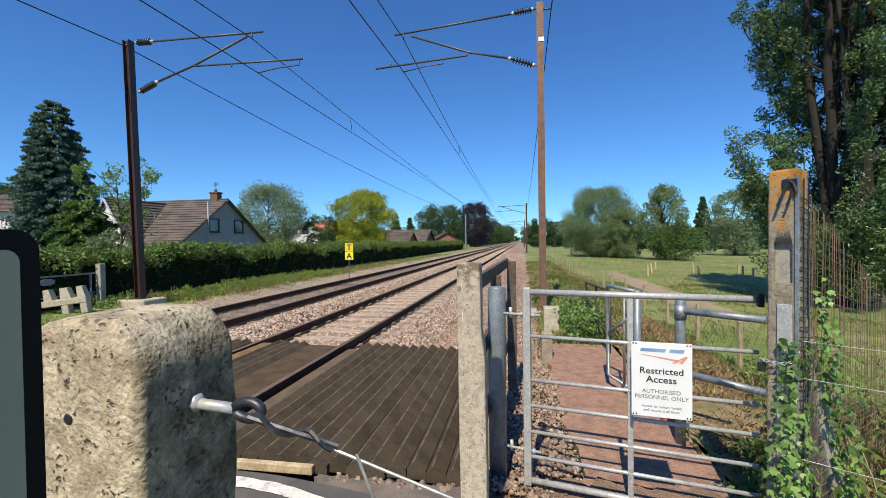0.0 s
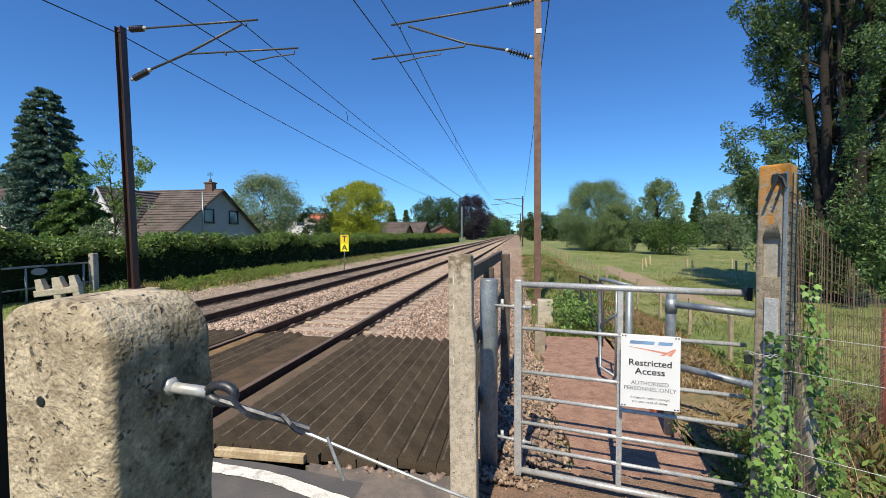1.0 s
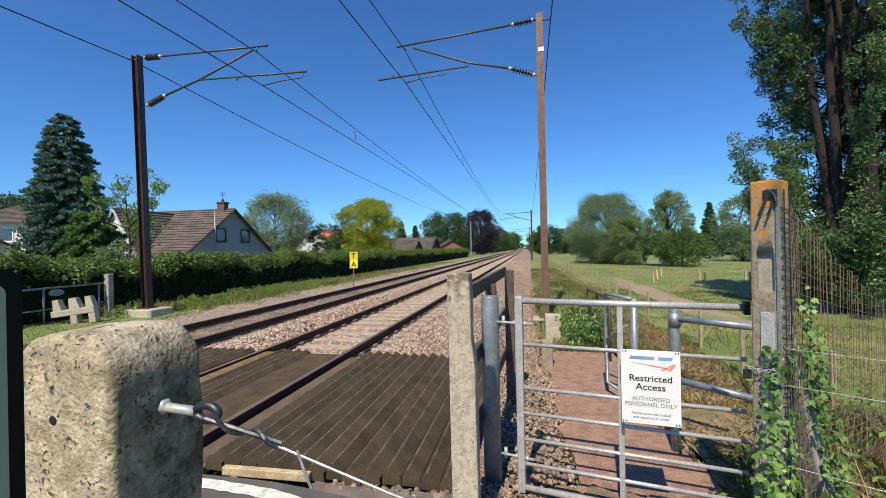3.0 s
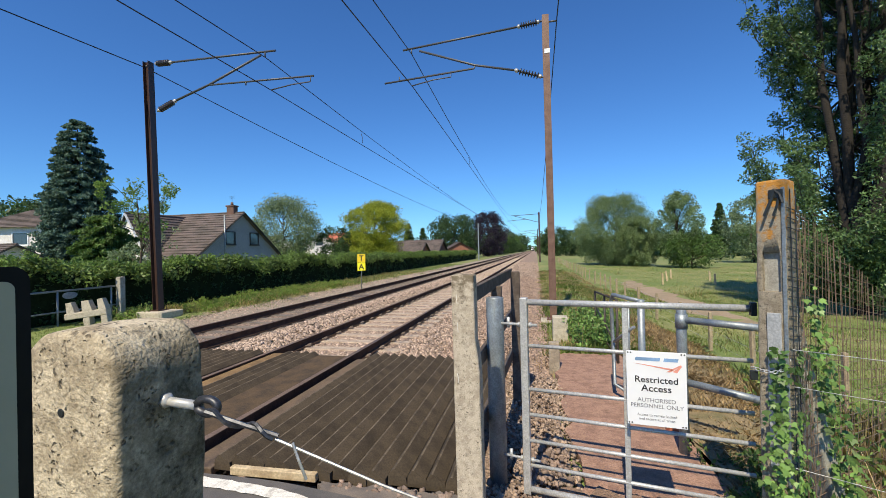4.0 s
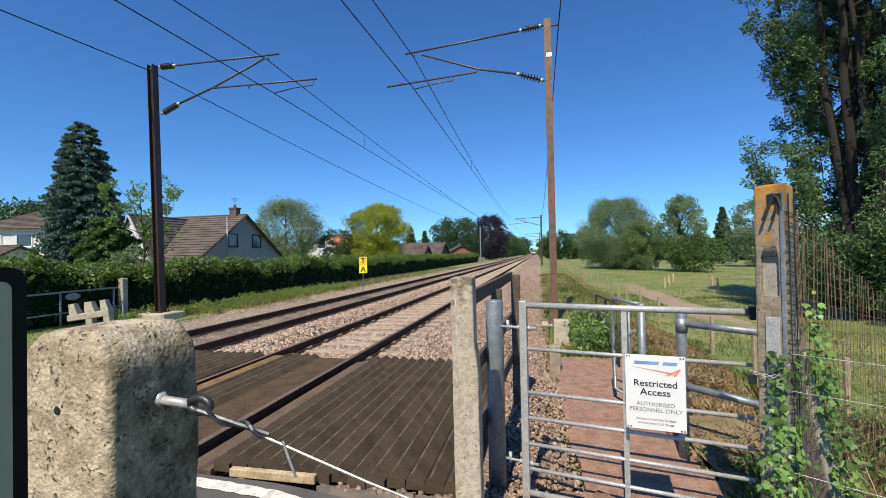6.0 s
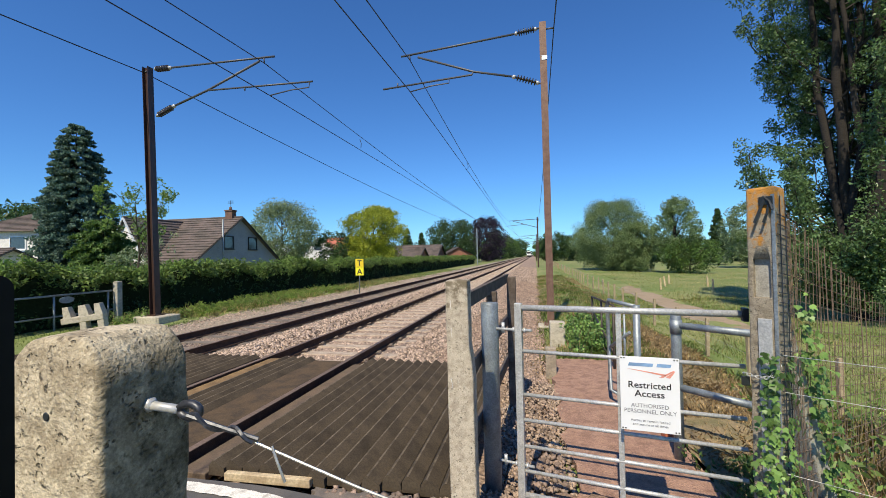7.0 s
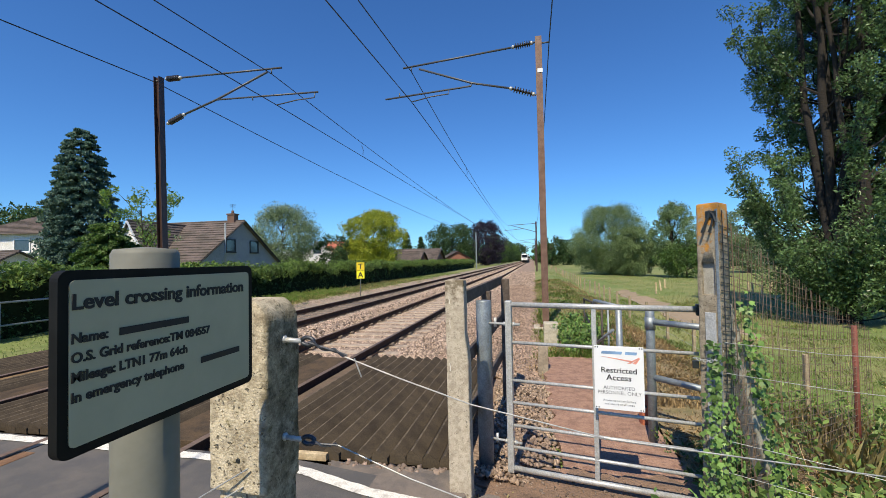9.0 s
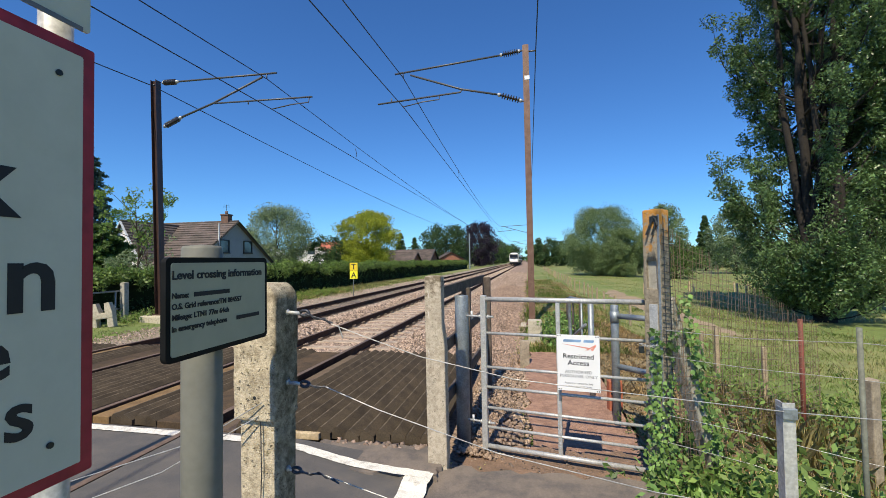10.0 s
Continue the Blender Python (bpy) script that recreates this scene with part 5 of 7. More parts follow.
part("plate", oval, GALV_DULL, railing, "oval grey plate")
block = empty("concrete_chair", -9.26, 9.50, -0.22)
tagged(block, "castellated concrete casting lying beside the railing", "concrete casting")
bm = bmesh.new()
add_box(bm, -0.62, 0.62, -0.16, 0.16, 0.30, 0.50, 0.025)
for x, w in ((-0.42, 0.10), (0.06, 0.13), (0.50, 0.10)):
    bm2 = [bm.verts.new((x + dx * w * (1.15 if z < 0.6 else 0.8) - (0.0 if z < 0.6 else 0.05), dy * (0.155 if z < 0.6 else 0.12), z)) for z in (0.49, 0.84) for dx, dy in ((-1, -1), (1, -1), (1, 1), (-1, 1))]
    for q in ((0, 1, 5, 4), (1, 2, 6, 5), (2, 3, 7, 6), (3, 0, 4, 7), (4, 5, 6, 7)):
        bm.faces.new([bm2[k] for k in q])
add_box(bm, -0.10, 0.10, -0.15, 0.15, 0.0, 0.31, 0.02)
add_box(bm, 0.42, 0.62, -0.15, 0.15, -0.02, 0.31, 0.02)
bmesh.ops.rotate(bm, matrix=Matrix.Rotation(radians(-6), 3, "Y"), verts=bm.verts)
bmesh.ops.scale(bm, vec=(0.80, 0.9, 0.86), verts=bm.verts)
bmesh.ops.rotate(bm, matrix=Matrix.Rotation(radians(28), 3, "Z"), verts=bm.verts)
bmesh.ops.recalc_face_normals(bm, faces=bm.faces)
part("casting", bm, CONCRETE, block)
ta = empty("yellow_board", -6.42, 21.8, -0.25)
tagged(ta, "yellow lineside boards lettered T and A on a thin post", "lineside sign")
part("post", tube([(-0.02, 0.03, -0.1), (0.02, 0.03, 1.85)], 0.022, 8), GALV_DULL, ta)
TF = Matrix.Translation((0.02, 0, 0)) @ Matrix.Rotation(radians(12), 4, "Z") @ Matrix.Rotation(radians(90), 4, "X")
part("board", box(-0.22, 0.22, 1.40, 1.84, -0.005, 0.005, m=TF), YELLOW_DULL, ta, "amber board with letter T")
part("board", box(-0.22, 0.22, 0.94, 1.385, -0.005, 0.005, m=TF), YELLOW, ta, "yellow board with letter A")
words("lettering", "T", 0.42, LETTER, TF @ Matrix.Translation((0, 1.48, 0.007)), ta, bold=0.008)
words("lettering", "A", 0.42, LETTER, TF @ Matrix.Translation((0, 1.01, 0.007)), ta, bold=0.008)


# ---- plants ----
LEAF_CONIFER = leafy("blue_green_needles", (0.068, 0.118, 0.085), (0.040, 0.074, 0.056), 0.35, 0.6, 0.2)
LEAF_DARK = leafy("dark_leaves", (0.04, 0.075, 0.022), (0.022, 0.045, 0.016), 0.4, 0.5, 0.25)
LEAF_MID = leafy("green_leaves", (0.075, 0.13, 0.030), (0.045, 0.085, 0.022), 0.4, 0.5, 0.35)
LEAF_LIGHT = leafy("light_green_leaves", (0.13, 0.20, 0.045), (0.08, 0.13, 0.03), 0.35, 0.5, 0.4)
LEAF_YELLOW = leafy("golden_leaves", (0.255, 0.285, 0.03), (0.14, 0.18, 0.022), 0.3, 0.5, 0.4)
LEAF_PURPLE = leafy("purple_leaves", (0.026, 0.019, 0.034), (0.014, 0.012, 0.02), 0.4, 0.45, 0.2)
LEAF_SILVER = leafy("grey_green_leaves", (0.15, 0.20, 0.105), (0.105, 0.145, 0.075), 0.22, 0.5, 0.3)
LEAF_POPLAR = leafy("poplar_leaves", (0.078, 0.128, 0.045), (0.042, 0.076, 0.028), 0.5, 0.34, 0.22)
LEAF_WILLOW = leafy("willow_leaves", (0.14, 0.195, 0.085), (0.095, 0.14, 0.06), 0.25, 0.5, 0.35)
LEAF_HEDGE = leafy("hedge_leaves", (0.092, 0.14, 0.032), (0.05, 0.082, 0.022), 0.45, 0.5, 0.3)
LEAF_IVY = leafy("ivy_leaves", (0.12, 0.20, 0.05), (0.045, 0.09, 0.025), 0.5, 0.45, 0.2)
LEAF_WEED = leafy("weed_leaves", (0.15, 0.22, 0.055), (0.09, 0.14, 0.04), 0.45, 0.5, 0.35)
GRASS_GREEN = leafy("green_grass", (0.14, 0.21, 0.04), (0.185, 0.21, 0.06), 0.25, 0.6, 0.5)
GRASS_STRAW = leafy("straw_grass", (0.40, 0.34, 0.16), (0.28, 0.26, 0.11), 0.35, 0.7, 0.3)
GRASS_DEAD = leafy("dead_stems", (0.38, 0.28, 0.15), (0.25, 0.185, 0.10), 0.4, 0.8, 0.2)


def leaf_quads(centres, spread, per, size, rng, flat=0.0, droop=0.0):
    """Corners of small pointed leaves scattered round each centre."""
    c = np.repeat(np.asarray(centres, float), per, axis=0)
    n = len(c)
    d = rng.normal(0, 1, (n, 3))
    d /= np.linalg.norm(d, axis=1)[:, None]
    sp = np.repeat(np.asarray(spread, float) * np.ones(len(centres)), per)
    p = c + d * (sp * rng.uniform(0.25, 1.0, n) ** 0.6)[:, None] * np.array([1, 1, 1 - flat])
    a = rng.normal(0, 1, (n, 3))
    a[:, 2] -= droop
    a /= np.linalg.norm(a, axis=1)[:, None]
    b = np.cross(a, rng.normal(0, 1, (n, 3)))
    b /= np.linalg.norm(b, axis=1)[:, None]
    s = (size * rng.uniform(0.55, 1.3, n))[:, None]
    q = np.stack([p - a * s, p + b * s * 0.42 - a * s * 0.1, p + a * s, p - b * s * 0.42 - a * s * 0.1], 1)
    return q.reshape(-1, 3)


def limb(bm, a, b, r0, r1, rng, n=4, wob=0.06):
    a, b = Vector(a), Vector(b)
    ln = (b - a).length
    pts = [a.lerp(b, i / n) + (Vector((rng.normal(), rng.normal(), 0.4 * rng.normal())) * wob * ln * 0.3 if 0 < i < n else Vector()) for i in range(n + 1)]
    add_tube(bm, pts, r0, 7, r1)


def broad_tree(x, y, h, r, mat, label, seed, clumps=150, per=45, leaf=0.16, base=0.22, shape=1.0, bark=None, trunk_r=None, limbs=10, name="tree", inner=0.35, fuzz=0.26, top=None):
    """A trunk with limbs and an uneven crown of many small leaves. top(u): the crown's half-width at the height share u."""
    rng = np.random.default_rng(seed)
    z0 = ground_height(x, y)
    t = empty(name, x, y, z0)
    tagged(t, label, "tree")
    zc0, zc1 = h * base, h
    cs, sp = [], []
    prof = top or (lambda u: math.sqrt(max(0.0, 1 - (2 * u - 1) ** 2)) ** shape)
    lob = rng.uniform(0, 6.28, 4)
    while len(cs) < clumps:
        u, ang = rng.uniform(0.0, 1.0), rng.uniform(0, 6.28)
        rad = prof(u) * r * (1 + 0.16 * math.sin(3 * ang + lob[0] + 4 * u) + 0.12 * math.sin(5 * ang + lob[1] - 7 * u) + 0.1 * math.sin(9 * u + lob[2]))
        k = (inner + (1 - inner) * rng.uniform(0, 1) ** 0.5)
        cs.append((rad * k * math.cos(ang), rad * k * math.sin(ang), zc0 + (zc1 - zc0) * u * (0.97 + 0.03 * rng.uniform())))
        sp.append(r * fuzz * rng.uniform(0.6, 1.25))
    bm = bmesh.new()
    tr = trunk_r or h * 0.022
    lean = rng.normal(0, 0.03, 2) * h
    limb(bm, (0, 0, -0.2), (lean[0], lean[1], h * 0.75), tr, tr * 0.25, rng, 6, 0.03)
    part("trunk", bm, bark or BARK, t)
    bm = bmesh.new()
    for i in range(limbs):
        c = Vector(cs[rng.integers(len(cs))])
        zz = max(0.12 * h, c.z * rng.uniform(0.45, 0.8))
        st = Vector((lean[0] * zz / h, lean[1] * zz / h, min(zz, h * 0.7)))
        limb(bm, st, c, tr * 0.42, tr * 0.08, rng)
    tagged(part("limb_work", bm, bark or BARK, t), kind="stuff")
    tri_mesh("crown", leaf_quads(cs, sp, int(per * 1.6), leaf * 0.78, rng), 4, mat, t)
    return t


def cone_tree(x, y, h, r, mat, label, seed, tiers=34, leaf=0.22, per=30, name="conifer", taper=0.72):
    """A spire of drooping tiers of needles."""
    rng = np.random.default_rng(seed)
    z0 = ground_height(x, y)
    t = empty(name, x, y, z0)
    tagged(t, label, "tree")
    cs, sp = [], []
    for i in range(tiers):
        u = (i + 0.5) / tiers
        rad = r * (1 - u) ** taper * (0.88 + 0.2 * rng.uniform()) + 0.12
        n = max(5, int(6.3 * rad))
        for k in range(n):
            a = 6.283 * (k + rng.uniform()) / n
            rr = rad * rng.uniform(0.72, 1.06)
            dip = rng.uniform(-0.2, 0.2)
            for w in (0.5, 0.72, 0.88, 1.0):
                cs.append((rr * w * math.cos(a), rr * w * math.sin(a), h * (0.05 + 0.93 * u) - 0.20 * rr * w * w + dip + 0.2))
                sp.append((0.085 * r * (1 - u) ** 0.4 + 0.16) * (1.3 - 0.5 * w))
    bm = bmesh.new()
    add_tube(bm, [(0, 0, -0.2), (0, 0, h * 0.95)], h * 0.02, 8, 0.03)
    part("trunk", bm, BARK_DARK, t)
    tri_mesh("crown", leaf_quads(cs, sp, per, leaf, rng, 0.45, 0.6), 4, mat, t)
    return t


# gardens to the west
cone_tree(-36.7, 30, 14.5, 3.15, LEAF_CONIFER, "tall dense blue-green conifer beside a house", 21, 34, 0.13, 46, taper=0.40)
cone_tree(-25.2, 23.0, 4.7, 2.4, LEAF_MID, "bushy fresh green evergreen before the conifer", 22, 14, 0.11, 60, "evergreen", taper=0.36)
broad_tree(-18.9, 20, 6.7, 1.9, LEAF_LIGHT, "sparse light green young tree beside the mast", 23, 34, 42, 0.12, 0.46, 0.8, limbs=20, trunk_r=0.07, fuzz=0.22)
broad_tree(-20.7, 22.2, 4.3, 1.3, LEAF_SILVER, "pale grey-green garden shrub before a white gable", 35, 26, 30, 0.10, 0.15, 0.8, limbs=16, trunk_r=0.05)
broad_tree(-22.5, 22.4, 2.7, 1.3, LEAF_SILVER, "low pale garden shrub before a white gable", 42, 40, 44, 0.10, 0.12, 0.8, limbs=12, trunk_r=0.05)
broad_tree(-27.0, 46.5, 8.6, 4.0, LEAF_SILVER, "grey-green airy garden tree beside the house", 24, 190, 95, 0.15, 0.16, 0.8, limbs=26, trunk_r=0.13, inner=0.45)
broad_tree(-18.3, 55, 8.5, 3.9, LEAF_YELLOW, "golden yellow-leaved rounded tree behind the hedge", 25, 300, 120, 0.14, 0.08, 0.7, inner=0.35, fuzz=0.2)
broad_tree(-23.2, 52, 5.2, 2.4, LEAF_DARK, "dark green shrub behind the hedge", 26, 60, 60, 0.18, 0.05, 0.7)
cone_tree(-27.5, 100, 8.8, 2.0, LEAF_DARK, "small dark conifer beyond the bungalows", 28, 16, 0.3, 12)
cone_tree(-24.2, 101, 7.6, 1.8, LEAF_DARK, "small dark conifer beyond the bungalows", 29, 14, 0.3, 12)
broad_tree(-18.6, 113, 11.0, 6.0, LEAF_DARK, "large dark green rounded tree beside the line", 30, 210, 55, 0.32, 0.05, 0.65)
broad_tree(-11.0, 128, 12.6, 5.2, LEAF_PURPLE, "large copper purple tree beside the line", 31, 190, 55, 0.32, 0.06, 0.7)
broad_tree(-12.5, 165, 10.5, 6.0, LEAF_MID, "green tree further along the line", 32, 130, 50, 0.36, 0.03, 0.65)
broad_tree(-11.5, 205, 10.5, 6.5, LEAF_DARK, "green tree further along the line", 33, 120, 50, 0.42, 0.03, 0.65)
broad_tree(-12.5, 255, 11.0, 7.5, LEAF_MID, "green tree far along the line", 36, 120, 50, 0.5, 0.03, 0.65)
broad_tree(-12.0, 330, 12.5, 9.0, LEAF_DARK, "green tree far along the line", 37, 120, 50, 0.65, 0.03, 0.65)
broad_tree(-26.0, 72, 4.8, 3.2, LEAF_MID, "green shrubs between the gardens", 38, 90, 50, 0.2, 0.03, 0.7)
broad_tree(-33.0, 78, 5.0, 3.4, LEAF_DARK, "green shrubs between the gardens", 39, 90, 50, 0.2, 0.03, 0.7)
broad_tree(-56, 38, 8.5, 5.0, LEAF_DARK, "dark green tree behind the white house", 40, 120, 50, 0.28, 0.05, 0.7)
broad_tree(-66, 46, 9.5, 6.0, LEAF_MID, "green tree behind the white house", 41, 120, 50, 0.3, 0.05, 0.7)

# meadow to the east
broad_tree(14.0, 66, 9.9, 4.9, LEAF_WILLOW, "broad grey-green willow standing in the meadow", 50, 520, 120, 0.115, 0.02, 0.5, limbs=4, inner=0.2, fuzz=0.2)
broad_tree(16.5, 63, 6.6, 2.6, LEAF_WILLOW, "smaller green willow beside the larger one", 51, 260, 110, 0.115, 0.02, 0.55, limbs=4, inner=0.2, fuzz=0.2)
broad_tree(20.6, 58, 9.3, 2.6, LEAF_WILLOW, "slender grey-green birch with open crown in the meadow", 52, 170, 85, 0.15, 0.10, 0.8, limbs=24)
broad_tree(21.6, 57.5, 4.6, 3.0, LEAF_MID, "low green thicket round the birch", 53, 90, 55, 0.16, 0.05, 0.7)
cone_tree(39, 95, 11.2, 2.2, LEAF_DARK, "slim pointed dark tree across the meadow", 54, 18, 0.32, 14, "tree")
broad_tree(36.5, 76, 10.0, 4.0, LEAF_SILVER, "pale grey-green rounded tree across the meadow", 55, 150, 60, 0.22, 0.06, 0.7)
broad_tree(9.2, 150, 9.6, 4.6, LEAF_DARK, "dark green tree beyond the meadow", 56, 120, 50, 0.36, 0.03, 0.65)
broad_tree(17.5, 160, 9.0, 5.5, LEAF_DARK, "dark green tree beyond the meadow", 57, 120, 50, 0.38, 0.03, 0.65)
broad_tree(8.5, 230, 10.0, 6.0, LEAF_MID, "green tree far beyond the meadow", 58, 110, 50, 0.5, 0.03, 0.65)


def woodland(name, x0, y0, x1, y1, h, mat, label, seed, n=420, per=34, leaf=0.55):
    rng = np.random.default_rng(seed)
    cs, sp = [], []
    for i in range(n):
        u = rng.uniform()
        hh = h * (0.75 + 0.22 * math.sin(23 * u + seed) + 0.15 * math.sin(57 * u))
        cs.append((x0 + (x1 - x0) * u + rng.normal() * 1.5, y0 + (y1 - y0) * u + rng.normal() * 3, -0.8 + hh * rng.uniform(0.05, 1.0)))
        sp.append(1.5)
    return tagged(tri_mesh(name, leaf_quads(cs, sp, per, leaf, rng), 4, mat), label, "woodland", kind="stuff")


woodland("woodland", 22, 190, 120, 120, 8.5, LEAF_DARK, "line of dark green trees beyond the meadow", 60, 700)
woodland("woodland", 34, 135, 80, 105, 6.5, LEAF_MID, "line of green trees beyond the meadow", 61, 420)
woodland("woodland", 100, 130, 140, -60, 11, LEAF_DARK, "line of dark green trees beyond the meadow", 62, 700)
woodland("woodland", -20, 250, -130, 190, 10, LEAF_DARK, "line of dark trees behind the far houses", 63, 600)
woodland("woodland", -130, 190, -110, 40, 10, LEAF_MID, "line of trees behind the far gardens", 64, 500)
woodland("woodland", 5, 600, 160, 480, 14, LEAF_DARK, "distant woods on the horizon", 65, 500, 30, 1.4)
woodland("woodland", -10, 620, -260, 420, 14, LEAF_DARK, "distant woods on the horizon", 66, 600, 30, 1.4)

woodland("woodland", -70, 930, 70, 930, 12, LEAF_DARK, "distant woods where the line curves away", 67, 260, 30, 1.6)

# the big poplars: a bundle of steep stems with long upswept limbs
def poplar(x, y, h, label, seed, stems, reach, limbs, leaf, per, bole=0.40, open_side=None, core=0.0):
    rng = np.random.default_rng(seed)
    t = empty("poplar", x, y, ground_height(x, y))
    tagged(t, label, "tree")
    cs, sp, spines = [], [], []
    for k in range(stems):
        a = 6.283 * (k + 0.4 * rng.uniform()) / stems
        out = rng.uniform(0.5, 1.5)
        top = h * rng.uniform(0.86, 1.0)
        side = Vector((math.cos(a), math.sin(a), 0))
        pts = [side * (0.18 + out * (i / 9) ** 0.7) + Vector((0.09 * rng.normal(), 0.09 * rng.normal(), 0.6 + (top - 0.6) * i / 9)) for i in range(10)]
        spines.append(pts)
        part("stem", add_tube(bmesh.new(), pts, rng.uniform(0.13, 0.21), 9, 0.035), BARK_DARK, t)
    bm = bmesh.new()
    for i in range(limbs):
        u = (i + rng.uniform()) / limbs
        pts = spines[int(rng.integers(stems))]
        j = min(8, int(u * 0.93 * 9))
        p = pts[j].lerp(pts[j + 1], u * 0.93 * 9 - j)
        a = rng.uniform(0, 6.283)
        if open_side is not None and math.cos(a - radians(open_side)) > 0.2 and rng.uniform() < 0.66:
            a += 3.1416
        side = Vector((math.cos(a), math.sin(a), 0))
        far = max(0.6, (reach * rng.uniform(0.65, 1.02) - p.xy.dot(side.xy)) * (1 - 0.45 * max(0.0, u - 0.45) / 0.55))
        if rng.uniform() < 0.3:
            far *= 0.55
        rise = rng.uniform(2.4, 4.6)
        path = [p + side * far * (1 - (1 - w) ** 2.0) + Vector((0.05 * rng.normal(), 0.05 * rng.normal(), rise * w ** 1.15)) for w in np.linspace(0, 1, 7)]
        add_tube(bm, path, 0.045, 5, 0.008)
        for w in np.linspace(0.30, 1.0, 8):
            f = w * 6
            q = path[min(5, int(f))].lerp(path[min(5, int(f)) + 1], f - min(5, int(f)))
            for m in range(2):
                if math.hypot(q.x, q.y) < core and rng.uniform() < 0.75:
                    continue
                cs.append((q.x + 0.20 * rng.normal(), q.y + 0.20 * rng.normal(), q.z + 0.30 * rng.normal()))
                sp.append(rng.uniform(0.22, 0.44))
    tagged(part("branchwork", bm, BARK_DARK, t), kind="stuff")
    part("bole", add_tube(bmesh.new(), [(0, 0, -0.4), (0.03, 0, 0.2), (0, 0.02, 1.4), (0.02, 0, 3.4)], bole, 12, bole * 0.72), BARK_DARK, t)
    # thin bare shoots that fan out from the foot
    bm = bmesh.new()
    for i in range(80):
        a, z1 = rng.uniform(0, 6.283), rng.uniform(0.1, 1.2)
        o, up = rng.uniform(0.7, reach * 0.75), rng.uniform(1.2, 2.6)
        side = Vector((math.cos(a), math.sin(a), 0))
        path = [side * (0.25 + o * (1 - (1 - w) ** 1.5)) + Vector((0.03 * rng.normal(), 0.03 * rng.normal(), z1 + up * w ** 1.4)) for w in np.linspace(0, 1, 6)]
        add_tube(bm, path, 0.026, 5, 0.005)
        for q in path[2:]:
            cs.append(tuple(q))
            sp.append(0.34)
    tagged(part("low_branchwork", bm, BARK_DARK, t), kind="stuff")
    tri_mesh("crown", leaf_quads(cs, sp, per, leaf, rng), 4, LEAF_POPLAR, t)
    return t


poplar(14.4, 18.0, 19, "tall many-stemmed poplar with dark trunks in the meadow", 70, 8, 3.3, 150, 0.066, 112, open_side=238, core=1.35)
poplar(21.0, 19.5, 17, "tall leafy poplar beside the larger one", 71, 5, 4.0, 110, 0.085, 70)

# ---- hedge ----
def hedge_wave(y, s=0.0):
    return 0.13 * math.sin(0.9 * y + s) + 0.09 * math.sin(2.3 * y + 2 * s) + 0.05 * math.sin(5.1 * y)


HX0, HX1 = -12.6, -10.35
hedge = empty("hedge", -11.5, 40, -0.25)
tagged(hedge, "long dense clipped green garden hedge along the railway", "hedge")
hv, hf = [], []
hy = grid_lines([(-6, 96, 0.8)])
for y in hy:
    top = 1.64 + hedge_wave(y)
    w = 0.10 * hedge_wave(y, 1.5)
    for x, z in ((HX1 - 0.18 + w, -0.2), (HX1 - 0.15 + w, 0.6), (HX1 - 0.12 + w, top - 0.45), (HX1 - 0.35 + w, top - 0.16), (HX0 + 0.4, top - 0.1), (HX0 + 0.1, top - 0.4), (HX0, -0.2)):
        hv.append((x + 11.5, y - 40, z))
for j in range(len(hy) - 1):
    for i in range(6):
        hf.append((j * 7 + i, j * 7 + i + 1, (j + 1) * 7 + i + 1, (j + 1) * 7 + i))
# near-black sheet behind the leaves, coloured as the shade inside the hedge
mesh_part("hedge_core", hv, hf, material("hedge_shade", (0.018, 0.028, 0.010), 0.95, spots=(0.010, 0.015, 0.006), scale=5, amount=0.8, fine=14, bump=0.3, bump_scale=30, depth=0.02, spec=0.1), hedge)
rng = np.random.default_rng(80)
face, crest, shoots = [], [], []
for i in range(1900):
    y = -6 + 102 * rng.uniform() ** 1.35
    top = 1.64 + hedge_wave(y)
    u = rng.uniform()
    face.append((HX1 + 11.5 - 0.20 + 0.05 * rng.normal(), y - 40, (top - 0.45) * u))
for i in range(3600):
    y = -6 + 102 * rng.uniform() ** 1.35
    top = 1.64 + hedge_wave(y)
    u = rng.uniform()
    crest.append((HX1 + 11.5 + 0.26 - 1.75 * u ** 1.5, y - 40, top - 0.10 + 0.10 * rng.normal() - 0.22 * max(0.0, 1 - 6 * u)))
for i in range(1400):
    y = -6 + 102 * rng.uniform() ** 1.3
    u = rng.uniform()
    for w in (0.0, 0.5, 1.0):
        shoots.append((HX1 + 11.5 + 0.15 - 1.2 * u + 0.05 * rng.normal(), y - 40 + 0.05 * rng.normal(), 1.62 + hedge_wave(y) + 0.24 * w * rng.uniform(0.4, 1.1)))
# face leaves get the darker leaf colour to paint in that side's shade
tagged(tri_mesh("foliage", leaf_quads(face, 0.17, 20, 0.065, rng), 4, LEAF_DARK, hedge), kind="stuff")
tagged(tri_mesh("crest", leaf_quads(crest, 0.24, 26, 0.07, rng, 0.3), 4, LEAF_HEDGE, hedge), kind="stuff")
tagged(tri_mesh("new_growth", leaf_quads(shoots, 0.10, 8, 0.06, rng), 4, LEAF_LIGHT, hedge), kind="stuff")


